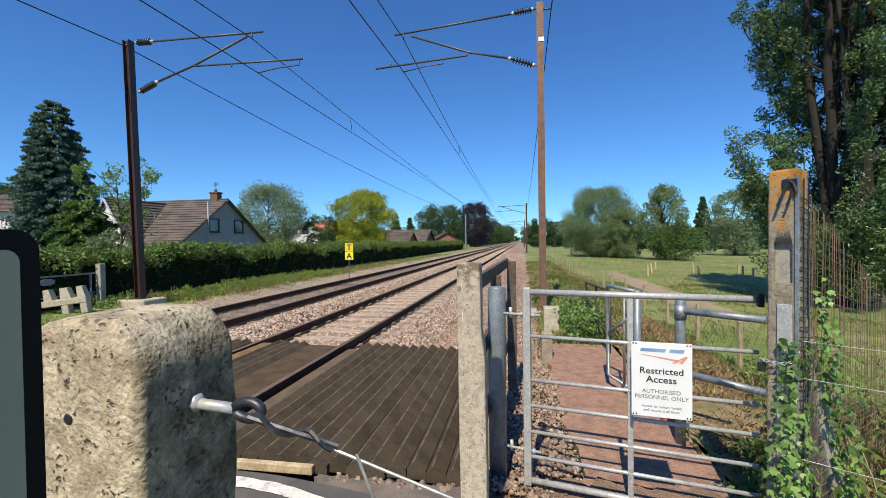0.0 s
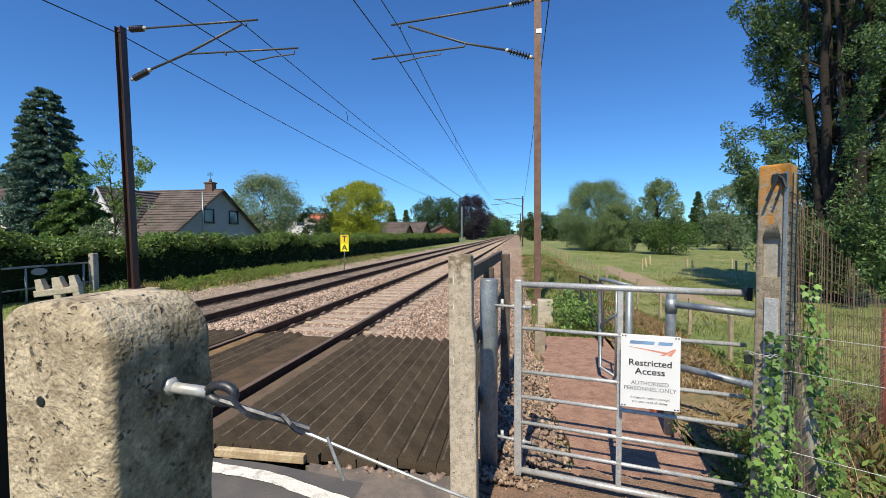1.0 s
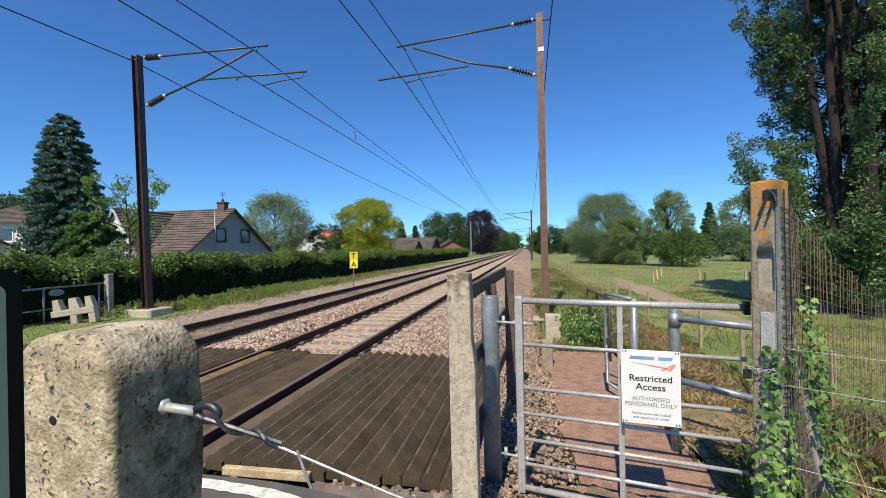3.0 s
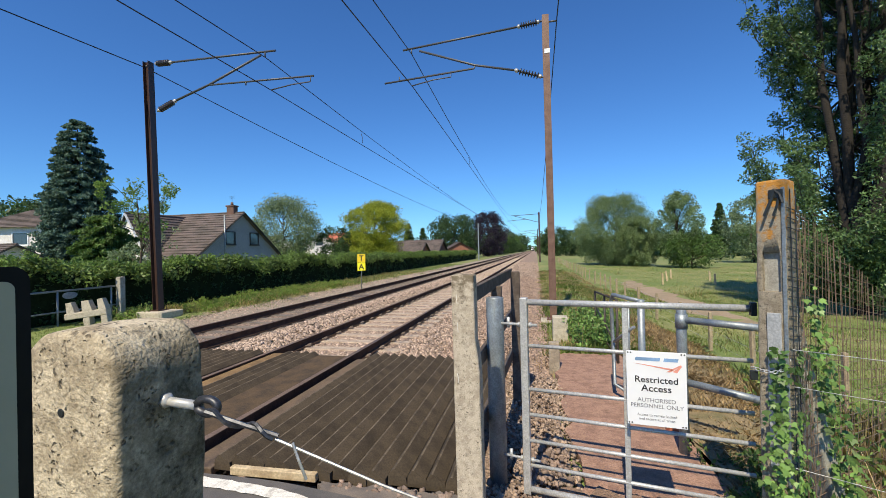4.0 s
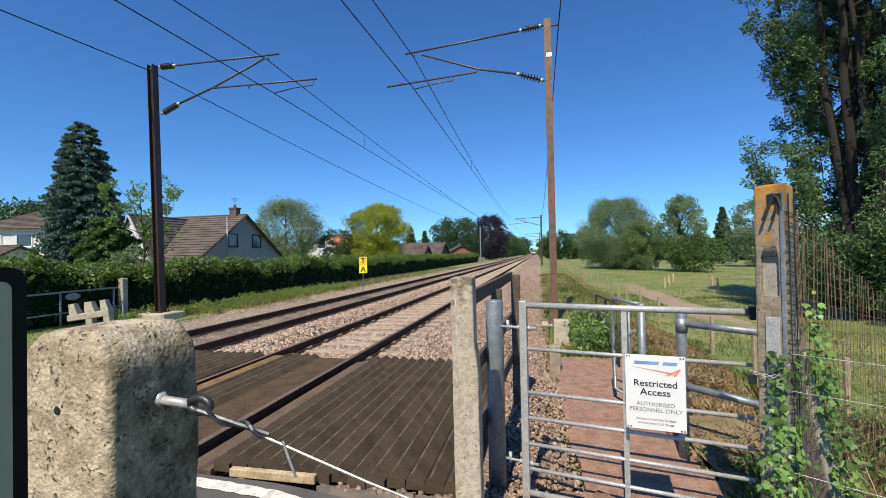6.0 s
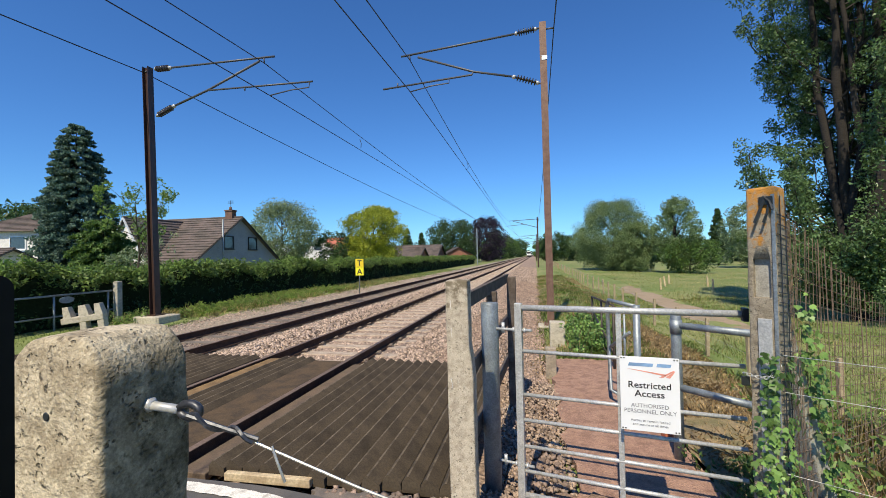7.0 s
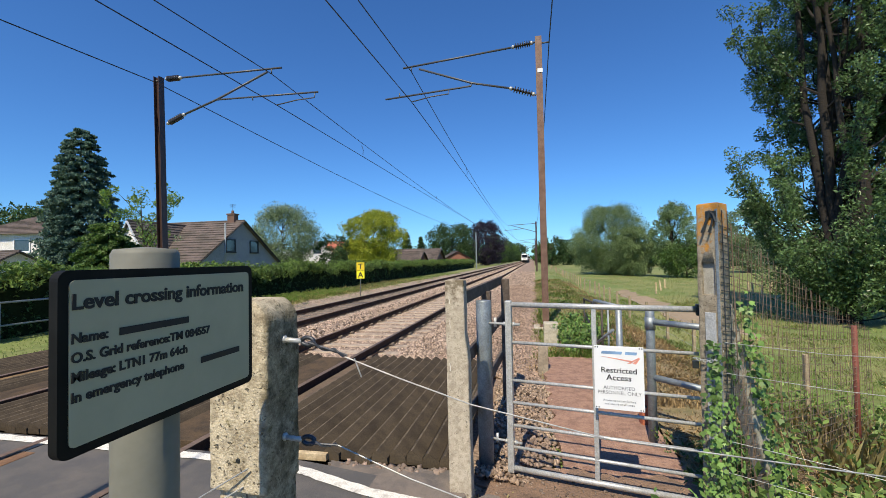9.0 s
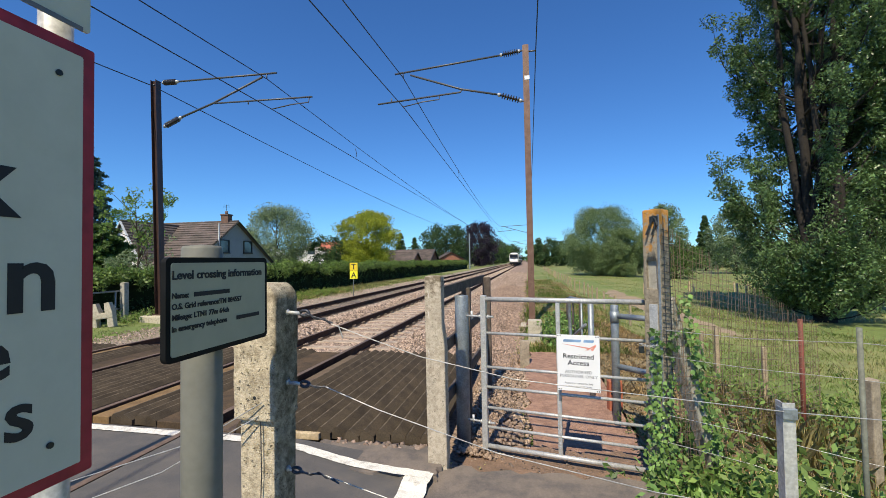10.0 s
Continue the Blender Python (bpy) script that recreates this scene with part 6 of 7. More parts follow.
# ---- grass and weeds ----
def blades(name, n, x0, x1, y0, y1, length, width, mat, label, seed, keep=None, near=1.0, lean=0.45):
    rng = np.random.default_rng(seed)
    px, py = rng.uniform(x0, x1, n), y0 + (y1 - y0) * rng.uniform(0, 1, n) ** near
    clump = np.array([noise.noise(Vector((a * 0.8, b * 0.8, seed))) for a, b in zip(px, py)])
    ok = clump > -0.25 + 0.3 * rng.uniform(-1, 1, n)
    if keep is not None:
        ok &= keep(px, py)
    px, py, clump = px[ok], py[ok], clump[ok]
    n = len(px)
    pz = np.array([ground_height(a, b) for a, b in zip(px, py)]) - 0.02
    ln = length * rng.uniform(0.45, 1.2, n) * (1 + 0.6 * clump)
    a = rng.uniform(0, 6.28, n)
    bend_by = ln * lean * rng.uniform(0.2, 1.4, n)
    w = width * rng.uniform(0.6, 1.4, n)
    dx, dy = np.cos(a), np.sin(a)
    base = np.stack([px, py, pz], 1)
    side = np.stack([-dy * w, dx * w, 0 * w], 1)
    mid = base + np.stack([dx * bend_by * 0.35, dy * bend_by * 0.35, ln * 0.6], 1)
    tip = base + np.stack([dx * bend_by, dy * bend_by, ln], 1)
    q = np.stack([base - side, base + side, mid + side * 0.7, tip, mid - side * 0.7], 1).reshape(-1, 3)
    return tagged(tri_mesh(name, q, 5, mat), label, "grass", kind="stuff")


def off_bank(px, py):
    return off_path(px, py) & ~((px < 6.0 + 0.4 * np.sin(1.3 * py)) & (py > 2.9) & (py < 13.0))


def off_path(px, py):
    return ~((px > 3.2) & (px < 4.5) & (py < 8.3)) & ~((np.abs(px - 9.25) < 0.75) & (py > 14))


GRASS_VERGE = leafy("dark_verge_grass", (0.10, 0.165, 0.035), (0.17, 0.20, 0.06), 0.4, 0.6, 0.35)


def on_verge(px, py):
    edge = -7.15 + 0.25 * np.sin(0.9 * py) + 0.15 * np.sin(2.3 * py)
    return (px < edge) & ~((py < 12.2) & (px < -7.6))


blades("verge_grass", 40000, -10.4, -6.7, 4.0, 60, 0.09, 0.005, GRASS_VERGE, "rough green grass on the verge below the hedge", 90, on_verge, 1.6)
blades("verge_grass", 2600, -10.4, -7.6, 6.0, 12.2, 0.07, 0.006, GRASS_VERGE, "short grass round the mast's base", 89, None)
blades("verge_grass", 6500, -9.9, -7.3, 12.2, 40, 0.20, 0.003, GRASS_STRAW, "dry straw grass heads on the verge", 91, on_verge, 1.7)
blades("meadow_grass", 90000, 4.7, 13, 1.0, 26, 0.075, 0.0035, GRASS_GREEN, "long green meadow grass", 92, off_bank, 1.3)
blades("meadow_grass", 9000, 4.7, 14, 1.0, 26, 0.16, 0.002, GRASS_STRAW, "tall straw-coloured seeding grass", 93, off_bank, 1.3)
blades("meadow_grass", 16000, 8, 40, 18, 60, 0.13, 0.006, GRASS_STRAW, "tall straw-coloured meadow grass", 94, off_path, 1.2)
blades("meadow_grass", 40000, 5, 40, 20, 70, 0.09, 0.008, GRASS_GREEN, "long green meadow grass", 95, off_path, 1.2)
blades("meadow_grass", 1500, 5.7, 7.6, 3.6, 6.6, 0.34, 0.002, GRASS_STRAW, "tall seeding grass round the red post", 114, off_path)
blades("bank_grass", 14000, 3.0, 5.4, 8.2, 40, 0.13, 0.005, GRASS_GREEN, "patchy grass on the bank beside the line", 96, None, 1.5)
blades("bank_grass", 42000, 2.7, 6.3, 5.5, 40, 0.10, 0.004, GRASS_DEAD, "dead brown stems on the bank", 97, off_path, 1.6)
blades("dead_grass", 9000, 4.45, 6.6, 2.9, 13.0, 0.09, 0.003, GRASS_DEAD, "dead brown grass behind the gate", 98, off_path, 1.1, 0.9)
blades("dead_grass", 22000, 4.42, 6.6, 3.0, 13.0, 0.055, 0.003, GRASS_DEAD, "flattened dead brown grass behind the gate", 99, off_path, 1.1, 1.6)


def weed_patch(name, n, x0, x1, y0, y1, h, leaf, mat, label, seed, stems=True):
    """Leafy stems with leaves all the way up."""
    rng = np.random.default_rng(seed)
    cs, bm = [], bmesh.new()
    for i in range(n):
        x, y = rng.uniform(x0, x1), rng.uniform(y0, y1)
        z, hh = ground_height(x, y), h * rng.uniform(0.4, 1.15)
        ex, ey = x + 0.14 * rng.normal(), y + 0.14 * rng.normal()
        if stems:
            add_tube(bm, [(x, y, z - 0.02), ((x + ex) / 2, (y + ey) / 2, z + hh * 0.6), (ex, ey, z + hh)], 0.004, 4, 0.0015)
        for w in np.linspace(0.12, 1.0, 6):
            cs.append((x + (ex - x) * w, y + (ey - y) * w, z + hh * w))
    me_leaf = tri_mesh(name, leaf_quads(cs, 0.085, 5, leaf, rng, 0.3), 4, mat)
    tagged(me_leaf, label, "weeds", kind="stuff")
    if stems:
        part("stems", bm, GRASS_DEAD, me_leaf)
    else:
        bm.free()
    return me_leaf


weed_patch("nettles", 170, 4.6, 6.8, 1.0, 3.0, 0.48, 0.045, LEAF_WEED, "tall green nettles and weeds along the fence", 100)
weed_patch("brambles", 170, 4.15, 4.9, 1.3, 2.8, 0.26, 0.04, LEAF_IVY, "low green weeds at the foot of the gate post", 101)
weed_patch("brambles", 30, 4.9, 6.0, 3.2, 5.2, 0.62, 0.04, LEAF_WEED, "weeds tangled along the mesh fence", 102)
weed_patch("brambles", 90, 4.5, 5.1, 3.1, 4.3, 0.16, 0.03, LEAF_MID, "low green weeds between path and gate post", 108)
weed_patch("weeds", 170, 3.75, 4.5, 8.6, 11.0, 0.5, 0.05, LEAF_IVY, "green weeds beside the concrete block", 103)
weed_patch("weeds", 60, 2.45, 2.6, 2.55, 2.68, 0.10, 0.018, GRASS_STRAW, "small dry tuft at the foot of the post", 104, False)
weed_patch("weeds", 45, -10.2, -8.9, 10.5, 12.0, 0.35, 0.04, LEAF_WEED, "weeds growing by the grey railing", 105)
weed_patch("weeds", 640, -9.9, -7.7, 12.2, 24, 0.26, 0.045, GRASS_GREEN, "leafy green weeds on the verge", 107)
weed_patch("weeds", 120, 6.2, 9.5, 3.0, 7.5, 0.5, 0.045, LEAF_WEED, "tall weeds behind the mesh fence", 106)


def ivy(label, spots_at, n, leaf, seed):
    """Broad five-pointed leaves lying against a surface."""
    rng = np.random.default_rng(seed)
    verts = []
    out = np.array([(0, -0.5), (0.38, -0.42), (0.55, 0.02), (0.26, 0.10), (0.0, 0.62), (-0.26, 0.10), (-0.55, 0.02), (-0.38, -0.42)])
    for i in range(n):
        p, nrm = spots_at(rng)
        nrm = Vector(nrm) + Vector(rng.normal(0, 0.35, 3))
        nrm.normalize()
        side = nrm.cross(Vector((0, 0, 1))).normalized()
        up = side.cross(nrm)
        a = rng.uniform(-0.7, 0.7) + 3.14
        s = leaf * rng.uniform(0.5, 1.25)
        for u, v in out:
            c, d = u * math.cos(a) - v * math.sin(a), u * math.sin(a) + v * math.cos(a)
            verts.append(Vector(p) + side * (c * s) + up * (d * s) + nrm * (0.06 * s * abs(u)))
    ob = tri_mesh("ivy", np.array([tuple(v) for v in verts]), 8, LEAF_IVY)
    return tagged(ob, label, "ivy", kind="stuff")


def on_post(rng):
    z = -0.35 + 1.40 * rng.uniform() ** 1.25
    spread = 0.03 + 0.036 * max(0, (0.8 - z))
    if rng.uniform() < 0.65:
        a, o = 0.04 + rng.normal() * spread * 0.9, 0.01 + abs(rng.normal()) * 0.035
        return (4.279 + 0.72 * a - 0.69 * o, 2.787 - 0.69 * a - 0.72 * o, z), (-0.69, -0.72, 0.3)
    a, o = rng.normal() * 0.05, 0.01 + abs(rng.normal()) * 0.03
    return (4.385 + 0.69 * a + 0.72 * o, 2.79 + 0.72 * a - 0.69 * o, z), (0.72, -0.69, 0.3)


def on_strut(rng):
    u = rng.uniform()
    p = Vector((4.88, 3.28, -0.3)).lerp(Vector((4.52, 3.02, 1.30)), u)
    return (p.x + 0.038 * rng.normal() + 0.03, p.y - 0.06 - 0.05 * abs(rng.normal()), p.z + 0.06 * rng.normal()), (0.3, -1, 0.4)


ivy("bright green ivy climbing the concrete gate post", on_post, 760, 0.036, 110)
ivy("bright green ivy on the raking strut", on_strut, 320, 0.040, 111)

GRAVEL = material("pale_shoulder_gravel", (0.34, 0.285, 0.22), 0.95, spots=(0.21, 0.17, 0.12), scale=16, amount=0.8, fine=60, bump=0.8, bump_scale=30, depth=0.02)
shoulder = strip_mesh("gravel_shoulder", [-7.75, -7.4, -7.0, -6.6, -6.2, -5.8], grid_lines([(6.4, 60, 1.5), (60, 400, 20)]), lambda x, y: max(ground_height(x, y) - 0.04 * step(-7.4, -7.75, x), bed_height(x, y) - 0.03) + 0.012, GRAVEL)
tagged(shoulder, "pale gravel shoulder between the far track and the verge", "gravel", kind="structure")
stones("ballast_stones", 12000, -7.5, -5.8, 6.5, 50, lambda x, y: max(ground_height(x, y), bed_height(x, y) - 0.03), 0.028, STONE, "pale loose stones on the gravel shoulder", 121, None, 1.5)
stones("verge_stones", 1500, -7.7, -6.3, 8.0, 30, lambda x, y: ground_height(x, y), 0.030, STONE, "loose stones and gravel along the verge's edge", 120)

bank = strip_mesh("bank_soil", grid_lines([(4.42, 6.7, 0.19)]), grid_lines([(3.0, 14.0, 0.3)]), lambda x, y: max(ground_height(x, y), -0.345 if x < 4.8 else -9) + 0.02 - 0.06 * step(6.2, 6.7, x) - 0.06 * step(12.5, 14.0, y), SOIL_DRY)
tagged(bank, "dry pale soil strewn with dead grass beside the path", "bank", kind="structure")


# ---- houses ----
BRICK = material("red_brick", (0.29, 0.125, 0.08), 0.9, spots=(0.2, 0.09, 0.06), scale=3, amount=0.7, fine=14, bump=0.3, bump_scale=12)
RENDER_GREY = material("blue_grey_render", (0.30, 0.32, 0.35), 0.9, spots=(0.25, 0.27, 0.30), scale=1.5, amount=0.7, fine=14, bump=0.3, bump_scale=30)
RENDER_WHITE = material("white_render", (0.74, 0.72, 0.70), 0.9, spots=(0.62, 0.6, 0.57), scale=1.2, amount=0.7, fine=14, bump=0.2)
BRICK_BROWN = material("brown_chimney_brick", (0.17, 0.10, 0.075), 0.95, spots=(0.10, 0.065, 0.05), scale=3, amount=0.7, fine=14, bump=0.3, bump_scale=12)
TILE = material("brown_roof_tiles", (0.125, 0.098, 0.088), 0.95, spots=(0.062, 0.055, 0.046), scale=0.9, amount=0.8, fine=9, bump=0.4, bump_scale=12, vary=0.2)
TILE_RED = material("red_roof_tiles", (0.42, 0.15, 0.09), 0.9, spots=(0.30, 0.10, 0.07), scale=1.6, amount=0.8, fine=9, bump=0.4, bump_scale=12, vary=0.2)
FRAME_DARK = material("dark_window_frame", (0.03, 0.032, 0.035), 0.5, fine=20, bump=0)
GLASS = material("window_glass", (0.05, 0.07, 0.09), 0.06, 0.0, fine=8, bump=0, spec=0.9)


def roof_slope(house, name, a, b, c, d, mat, courses, label=""):
    """A tiled slope between eaves a-b and ridge d-c, each course stepping over the one below it."""
    a, b, c, d = (Vector(v) for v in (a, b, c, d))
    nrm = (b - a).cross(d - a).normalized()
    if nrm.z < 0:
        nrm = -nrm
    verts, faces = [a.copy(), b.copy()], []
    for i in range(courses):
        u0, u1 = i / courses, (i + 1) / courses
        k = len(verts)
        for u, lift in ((u0, 0.07), (u1, 0.02)):
            verts += [a.lerp(d, u) + nrm * lift, b.lerp(c, u) + nrm * lift]
        faces += [(k, k + 1, k + 3, k + 2), (k - 2, k - 1, k + 1, k)]
    k = len(verts)
    verts += [c - nrm * 0.06, d - nrm * 0.06]
    faces += [(0, 1, k, k + 1), (k - 2, k - 1, k, k + 1)]
    return mesh_part(name, verts, faces, mat, house, label)


def window(house, m, w, h, frame_mat=None):
    fr = bmesh.new()
    for x0, x1, y0, y1 in ((-w / 2, w / 2, -h / 2, -h / 2 + 0.09), (-w / 2, w / 2, h / 2 - 0.09, h / 2), (-w / 2, -w / 2 + 0.09, -h / 2, h / 2), (w / 2 - 0.09, w / 2, -h / 2, h / 2)):
        add_box(fr, x0, x1, y0, y1, -0.05, 0.05, 0, m)
    win = part("window", fr, frame_mat or FRAME_DARK, house)
    part("pane", box(-w / 2 + 0.08, w / 2 - 0.08, -h / 2 + 0.08, h / 2 - 0.08, -0.02, 0.0, 0, m), GLASS, win)
    part("sill", box(-w / 2 - 0.05, w / 2 + 0.05, -h / 2 - 0.07, -h / 2, -0.05, 0.10, 0, m), frame_mat or FRAME_DARK, win)
    return win


def gable_house(name, x, y, rz, length, half, eaves, ridge, wall, tile, label, over=0.3, courses=18, windows=(), chimney=None, barge=None):
    """A house whose ridge runs along its own x axis; the gable at x = 0 faces +x."""
    z0 = ground_height(x, y)
    h = empty(name, x, y, z0, rz)
    tagged(h, label, "house")
    bm = bmesh.new()
    pts = [(-half, 0), (half, 0), (half, eaves), (0, ridge - 0.05), (-half, eaves)]
    f = [bm.verts.new((0, a, b)) for a, b in pts]
    g = [bm.verts.new((-length, a, b)) for a, b in pts]
    bm.faces.new(f)
    bm.faces.new(g[::-1])
    for k in range(5):
        bm.faces.new((f[k], g[k], g[(k + 1) % 5], f[(k + 1) % 5]))
    bmesh.ops.recalc_face_normals(bm, faces=bm.faces)
    part("wall", bm, wall, h)
    drop = (ridge - eaves) / half * over
    for s in (-1, 1):
        roof_slope(h, "roof", (over, s * (half + over), eaves - drop), (-length - over, s * (half + over), eaves - drop), (-length - over, 0, ridge), (over, 0, ridge), tile, courses)
        bm = bmesh.new()
        a, b = Vector((over + 0.01, s * (half + over), eaves - drop - 0.05)), Vector((over + 0.01, 0, ridge - 0.03))
        add_box(bm, -0.02, 0.02, -0.12, 0.08, 0, (b - a).length, 0, along(a, b) @ Matrix.Rotation(radians(90), 4, "Z"))
        part("bargeboard", bm, barge or FRAME_DARK, h)
    part("ridge_tiles", tube([(over, 0, ridge + 0.03), (-length - over, 0, ridge + 0.03)], 0.09, 8), tile, h)
    GX = Matrix(((0, 0, 1, 0.03), (1, 0, 0, 0), (0, 1, 0, 0), (0, 0, 0, 1)))
    for cy, cz, w, hh in windows:
        window(h, GX @ Matrix.Translation((cy, cz, 0)), w, hh)
    if chimney:
        cx, cw, ch = chimney
        c = part("chimney", box(cx - cw, cx + cw, -cw * 0.8, cw * 0.8, ridge - 0.9, ridge + ch, 0.02), BRICK_BROWN, h)
        pot = bmesh.new()
        add_box(pot, cx - cw - 0.06, cx + cw + 0.06, -cw * 0.8 - 0.06, cw * 0.8 + 0.06, ridge + ch - 0.14, ridge + ch - 0.02, 0.01)
        add_lathe(pot, [(0.13, ridge + ch - 0.02), (0.11, ridge + ch + 0.28)], Matrix.Translation((cx, 0, 0)), 10)
        part("chimney_pot", pot, BRICK_BROWN, c)
    return h


house = gable_house("house", -23.0, 33.6, 0, 9.5, 6.2, 1.45, 5.75, RENDER_GREY, TILE, "chalet house with blue-grey gable and brown tiled roof", 0.35, 20,
                    ((-1.45, 3.45, 1.25, 1.15), (1.75, 3.45, 1.25, 1.15)), (-0.9, 0.36, 0.72), FRAME_DARK)
bm = bmesh.new()
add_tube(bm, [(0.42, -2.6, 0.4), (0.42, -2.6, 5.35)], 0.065, 8)
part("flue", bm, GALV_DULL, house, "steel flue pipe on the gable")
bm = bmesh.new()
add_tube(bm, [(-0.9, 0, 6.4), (-0.9, 0, 7.35)], 0.018, 5)
for i in range(4):
    add_tube(bm, [(-1.1, -0.14, 7.05 + 0.08 * i), (-0.7, 0.14, 7.08 + 0.08 * i)], 0.010, 4)
part("aerial", bm, BLACK, house, "television aerial")
gable_house("house", -28.6, 27.6, -90, 9.0, 2.0, 2.0, 5.45, RENDER_WHITE, TILE, "narrow white gable wing with brown tiled roof", 0.25, 16, ((0.0, 2.7, 1.0, 1.2),), None, WHITE)
gable_house("bungalow", -14.3, 78, 0, 9.0, 4.0, 1.9, 4.0, BRICK, TILE, "low brick bungalow with brown tiled roof", 0.3, 12)
gable_house("bungalow", -15.6, 70, 0, 5.0, 3.0, 1.8, 3.4, BRICK, TILE, "low brick bungalow with brown tiled roof", 0.3, 10)
gable_house("bungalow", -14.6, 99, -70, 8.0, 3.6, 2.0, 3.9, BRICK, TILE, "red brick bungalow with a gable toward the line", 0.3, 12)
gable_house("house", -58, 112, -60, 9.0, 4.0, 5.0, 8.0, RENDER_WHITE, TILE_RED, "far white house with red tiled roof", 0.3, 12, ((0, 5.0, 2.0, 1.2),), None, WHITE)
gable_house("house", -50, 122, 20, 9.0, 4.0, 5.0, 8.2, BRICK, TILE_RED, "far brick house with red tiled roof", 0.3, 12)
gable_house("house", -66, 105, -30, 9.0, 4.0, 4.4, 7.2, RENDER_WHITE, TILE, "far white house with brown tiled roof", 0.3, 12)


def hip_house(x, y, rz, lx, ly, eaves, ridge, label):
    z0 = ground_height(x, y)
    h = empty("house", x, y, z0, rz)
    tagged(h, label, "house")
    part("wall", box(-lx, lx, -ly, ly, 0, eaves), RENDER_WHITE, h)
    part("plinth_band", box(-lx - 0.03, lx + 0.03, -ly - 0.03, ly + 0.03, eaves * 0.42, eaves * 0.48), BRICK, h)
    o = 0.45
    r = lx - ly
    e = [(-lx - o, -ly - o, eaves - 0.1), (lx + o, -ly - o, eaves - 0.1), (lx + o, ly + o, eaves - 0.1), (-lx - o, ly + o, eaves - 0.1)]
    ra, rb = (-r, 0, ridge), (r, 0, ridge)
    roof_slope(h, "roof", e[0], e[1], rb, ra, TILE, 14)
    roof_slope(h, "roof", e[2], e[3], ra, rb, TILE, 14)
    roof_slope(h, "roof", e[1], e[2], rb, rb, TILE, 14)
    roof_slope(h, "roof", e[3], e[0], ra, ra, TILE, 14)
    for cx in (-1.6, 1.2):
        window(h, Matrix.Translation((cx, -ly - 0.03, eaves - 1.1)) @ Matrix.Rotation(radians(90), 4, "X"), 1.5, 1.2, WHITE)
    window(h, Matrix(((0, 0, 1, lx + 0.03), (1, 0, 0, 0), (0, 1, 0, eaves - 1.1), (0, 0, 0, 1))), 1.6, 1.2, WHITE)
    return h


hip_house(-43.6, 31.5, 12, 3.3, 2.9, 4.9, 6.7, "white two-storey house with brown hipped roof")
gable_house("garage", -32.5, 22.5, 0, 8.0, 2.4, 1.7, 3.0, RENDER_WHITE, TILE, "low outbuilding with brown tiled roof", 0.3, 10)

# ---- train ----
TRAIN_WHITE = material("cream_train_paint", (0.70, 0.68, 0.64), 0.35, spots=(0.6, 0.58, 0.54), scale=2, amount=0.5, fine=10, bump=0)
TRAIN_RED = material("maroon_train_paint", (0.30, 0.03, 0.05), 0.35, fine=10, bump=0)
TRAIN_DARK = material("dark_train_underframe", (0.03, 0.03, 0.032), 0.6, fine=10, bump=0)
TRAIN_GLASS = material("train_window_glass", (0.012, 0.014, 0.018), 0.25, spec=0.25, fine=10, bump=0)
LAMP_GLOW = bpy.data.materials.new("headlamp_glow")
LAMP_GLOW.use_nodes = True
LAMP_GLOW.node_tree.nodes["Principled BSDF"].inputs["Emission Color"].default_value = (1, 0.95, 0.8, 1)
LAMP_GLOW.node_tree.nodes["Principled BSDF"].inputs["Emission Strength"].default_value = 2.5

train = empty("train", -0.7525, 646, 0)
tagged(train, "cream and maroon electric passenger train running toward the crossing", "train")


def shell(y0, y1, nose=0.0):
    """A carriage body with rounded roof and, at its front, a raked nose."""
    prof = [(-1.28, 0.95), (-1.38, 1.4), (-1.38, 2.5), (-1.25, 3.25), (-0.9, 3.62), (-0.45, 3.78), (0.45, 3.78), (0.9, 3.62), (1.25, 3.25), (1.38, 2.5), (1.38, 1.4), (1.28, 0.95)]
    bm = bmesh.new()
    rows = []
    for y, sc, tuck in ((y0, 0.86, nose), (y0 + 0.35, 0.96, nose * 0.5), (y0 + 1.0, 1.0, 0), (y1, 1.0, 0)):
        rows.append([bm.verts.new((x * sc, y + tuck * max(0, (z - 1.7)) * 0.45, 0.95 + (z - 0.95) * (1 if sc > 0.9 else 0.97))) for x, z in prof])
    n = len(prof)
    for u, v in zip(rows, rows[1:]):
        for k in range(n - 1):
            bm.faces.new((u[k], u[k + 1], v[k + 1], v[k]))
        bm.faces.new((u[n - 1], u[0], v[0], v[n - 1]))
    bm.faces.new(rows[0])
    bm.faces.new(rows[-1])
    bmesh.ops.recalc_face_normals(bm, faces=bm.faces)
    return bm


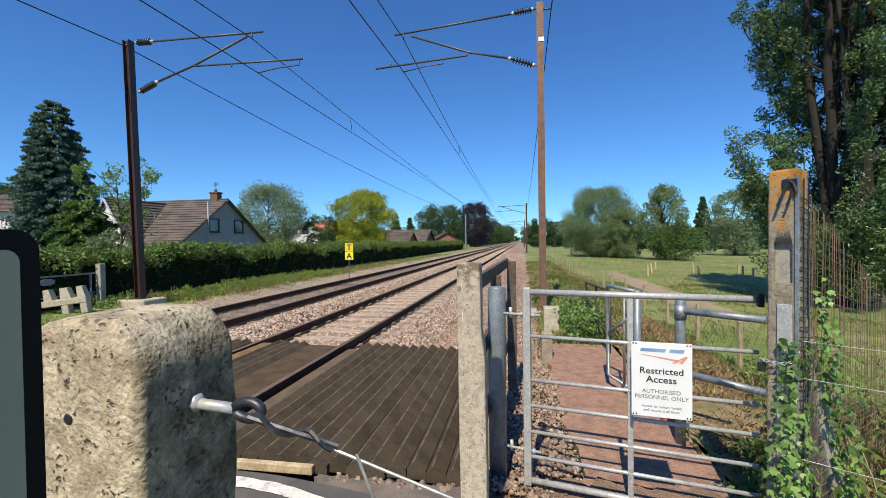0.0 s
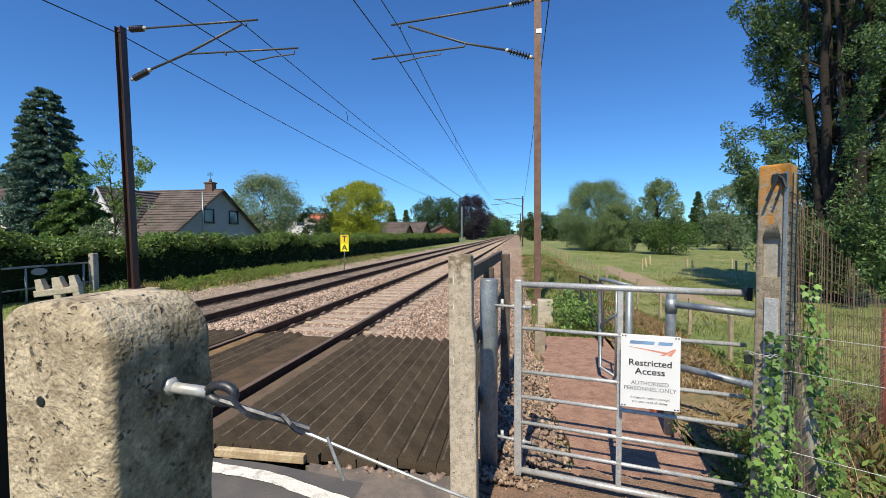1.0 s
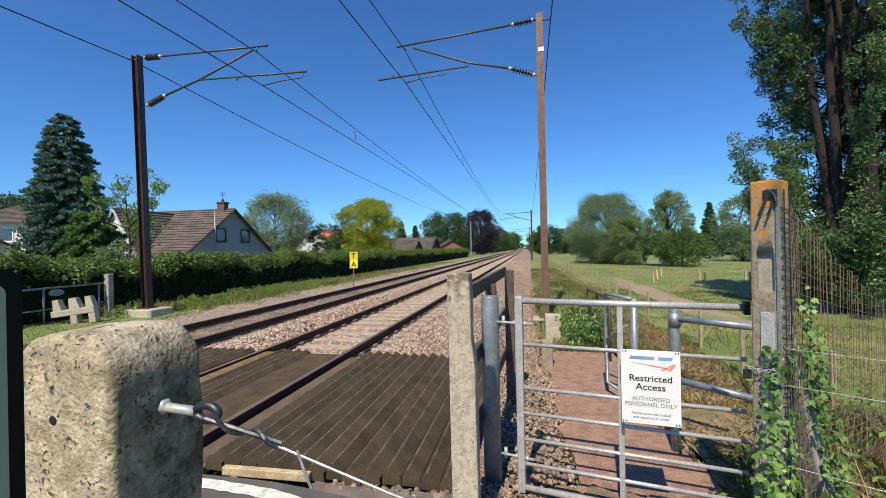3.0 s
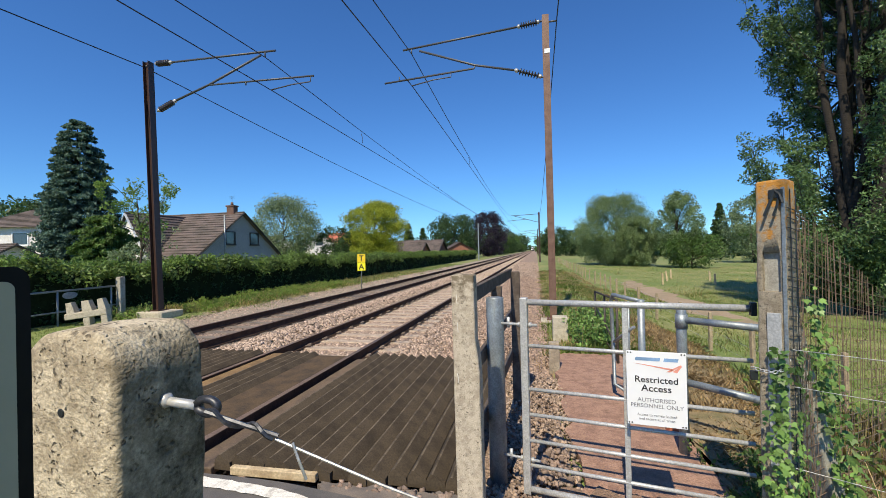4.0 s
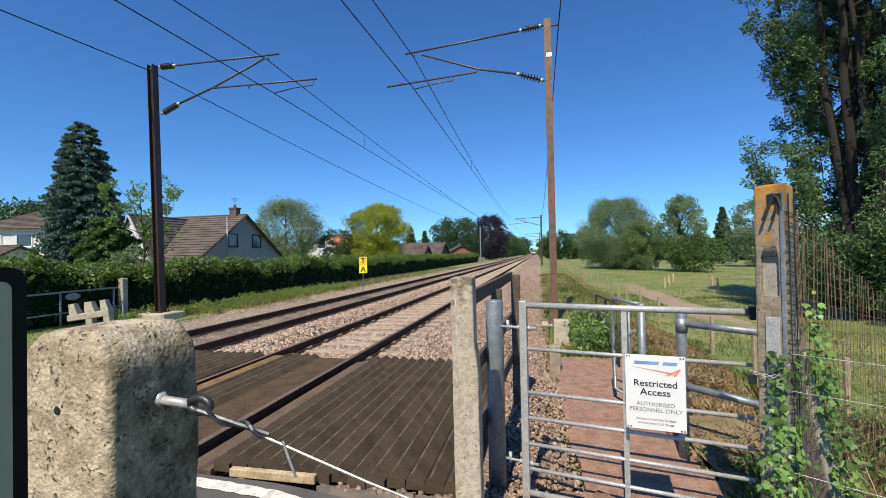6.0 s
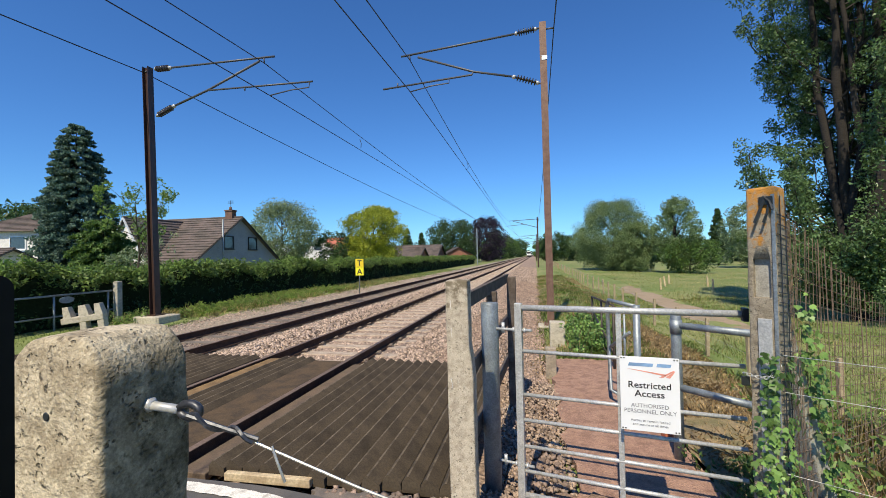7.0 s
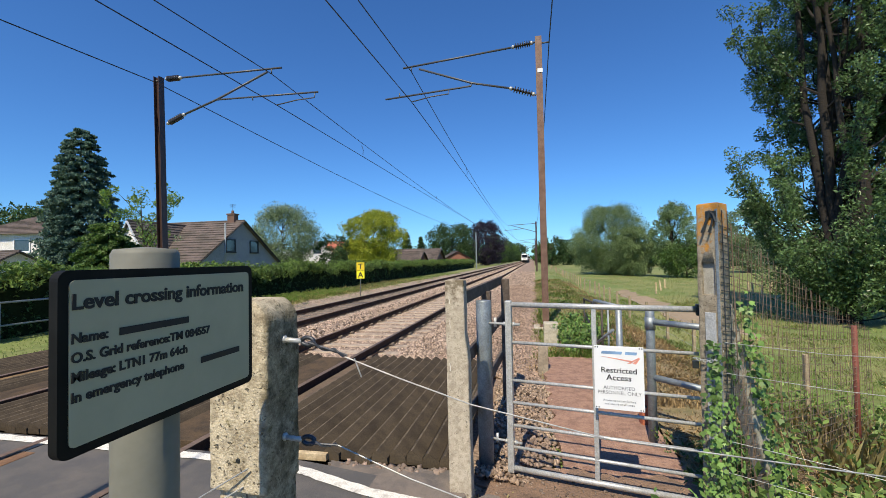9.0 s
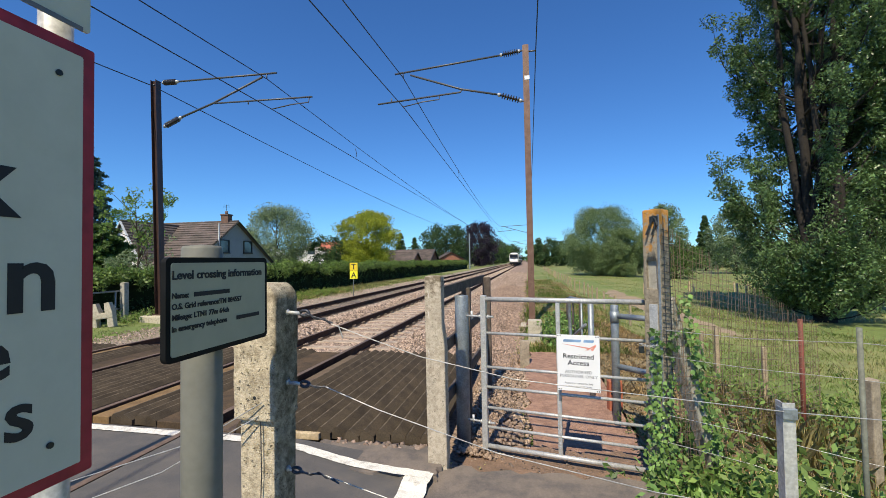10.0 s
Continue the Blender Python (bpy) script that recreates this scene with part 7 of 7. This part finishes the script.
for i in range(4):
    y0 = i * 20.4
    car = part("carriage", shell(y0, y0 + 20.0, 1.0 if i == 0 else 0.0), TRAIN_WHITE, train)
    part("underframe", box(-1.15, 1.15, y0 + 0.6, y0 + 19.6, 0.35, 0.95, 0.04), TRAIN_DARK, car)
    for s in (-1, 1):
        part("red_band", box(s * 1.385 - 0.006, s * 1.385 + 0.006, y0 + 1.2, y0 + 19.8, 1.05, 1.55), TRAIN_RED, car)
        for k in range(8):
            part("window", box(s * 1.375 - 0.012, s * 1.375 + 0.012, y0 + 1.8 + 2.25 * k, y0 + 3.4 + 2.25 * k, 1.85, 2.65), TRAIN_GLASS, car)
    for by in (3.0, 16.8):
        for s in (-1, 1):
            part("bogie", box(s * 0.95 - 0.1, s * 0.95 + 0.1, y0 + by - 1.5, y0 + by + 1.5, 0.25, 0.75, 0.04), TRAIN_DARK, car)
        for wy in (-1.2, 1.2):
            for s in (-1, 1):
                bm = bmesh.new()
                add_lathe(bm, [(0.42, 0), (0.42, 0.12)], Matrix.Translation((s * 0.7525 - 0.06, y0 + by + wy, 0.42)) @ Matrix.Rotation(radians(90), 4, "Y"), 20)
                part("wheel", bm, TRAIN_DARK, car)
bm = bmesh.new()
rows = []
for z in (2.25, 3.25):
    rows.append([bm.verts.new((x, 0.2 * (z - 1.7) - off, z)) for x in (-1.12, 1.12) for off in (0.26, -0.7)])
lo, hi = rows
for q in ((lo[0], lo[2], hi[2], hi[0]), (lo[1], hi[1], hi[3], lo[3]), (lo[0], hi[0], hi[1], lo[1]), (lo[2], lo[3], hi[3], hi[2]), (hi[0], hi[2], hi[3], hi[1]), (lo[0], lo[1], lo[3], lo[2])):
    bm.faces.new(q)
bmesh.ops.recalc_face_normals(bm, faces=bm.faces)
part("windscreen", bm, TRAIN_GLASS, train, "dark raked windscreen")
part("roof_fairing", box(-0.9, 0.9, 1.0, 3.2, 3.70, 3.86, 0.06), TRAIN_DARK, train, "dark roof fairing")
part("front_panel", box(-1.12, 1.12, -0.06, 0.10, 0.62, 1.02, 0.03), TRAIN_DARK, train, "dark valance under the front")
part("bumper", box(-0.35, 0.35, -0.35, 0.05, 0.75, 1.0, 0.05), TRAIN_DARK, train, "dark coupler")
for s in (-1, 1):
    bm = bmesh.new()
    add_lathe(bm, [(0.13, 0), (0.13, 0.05)], Matrix.Translation((s * 0.82, -0.02, 1.55)) @ Matrix.Rotation(radians(90), 4, "X"), 12)
    part("headlight", bm, LAMP_GLOW, train, "lit headlight")



def motions():
    # the train runs at about 52 m/s toward the crossing
    walk(train, [(t, pose(-0.7525, 126 + 52 * (10 - t), 0)) for t in (0, 2, 4, 6, 8, 10)])


motions()
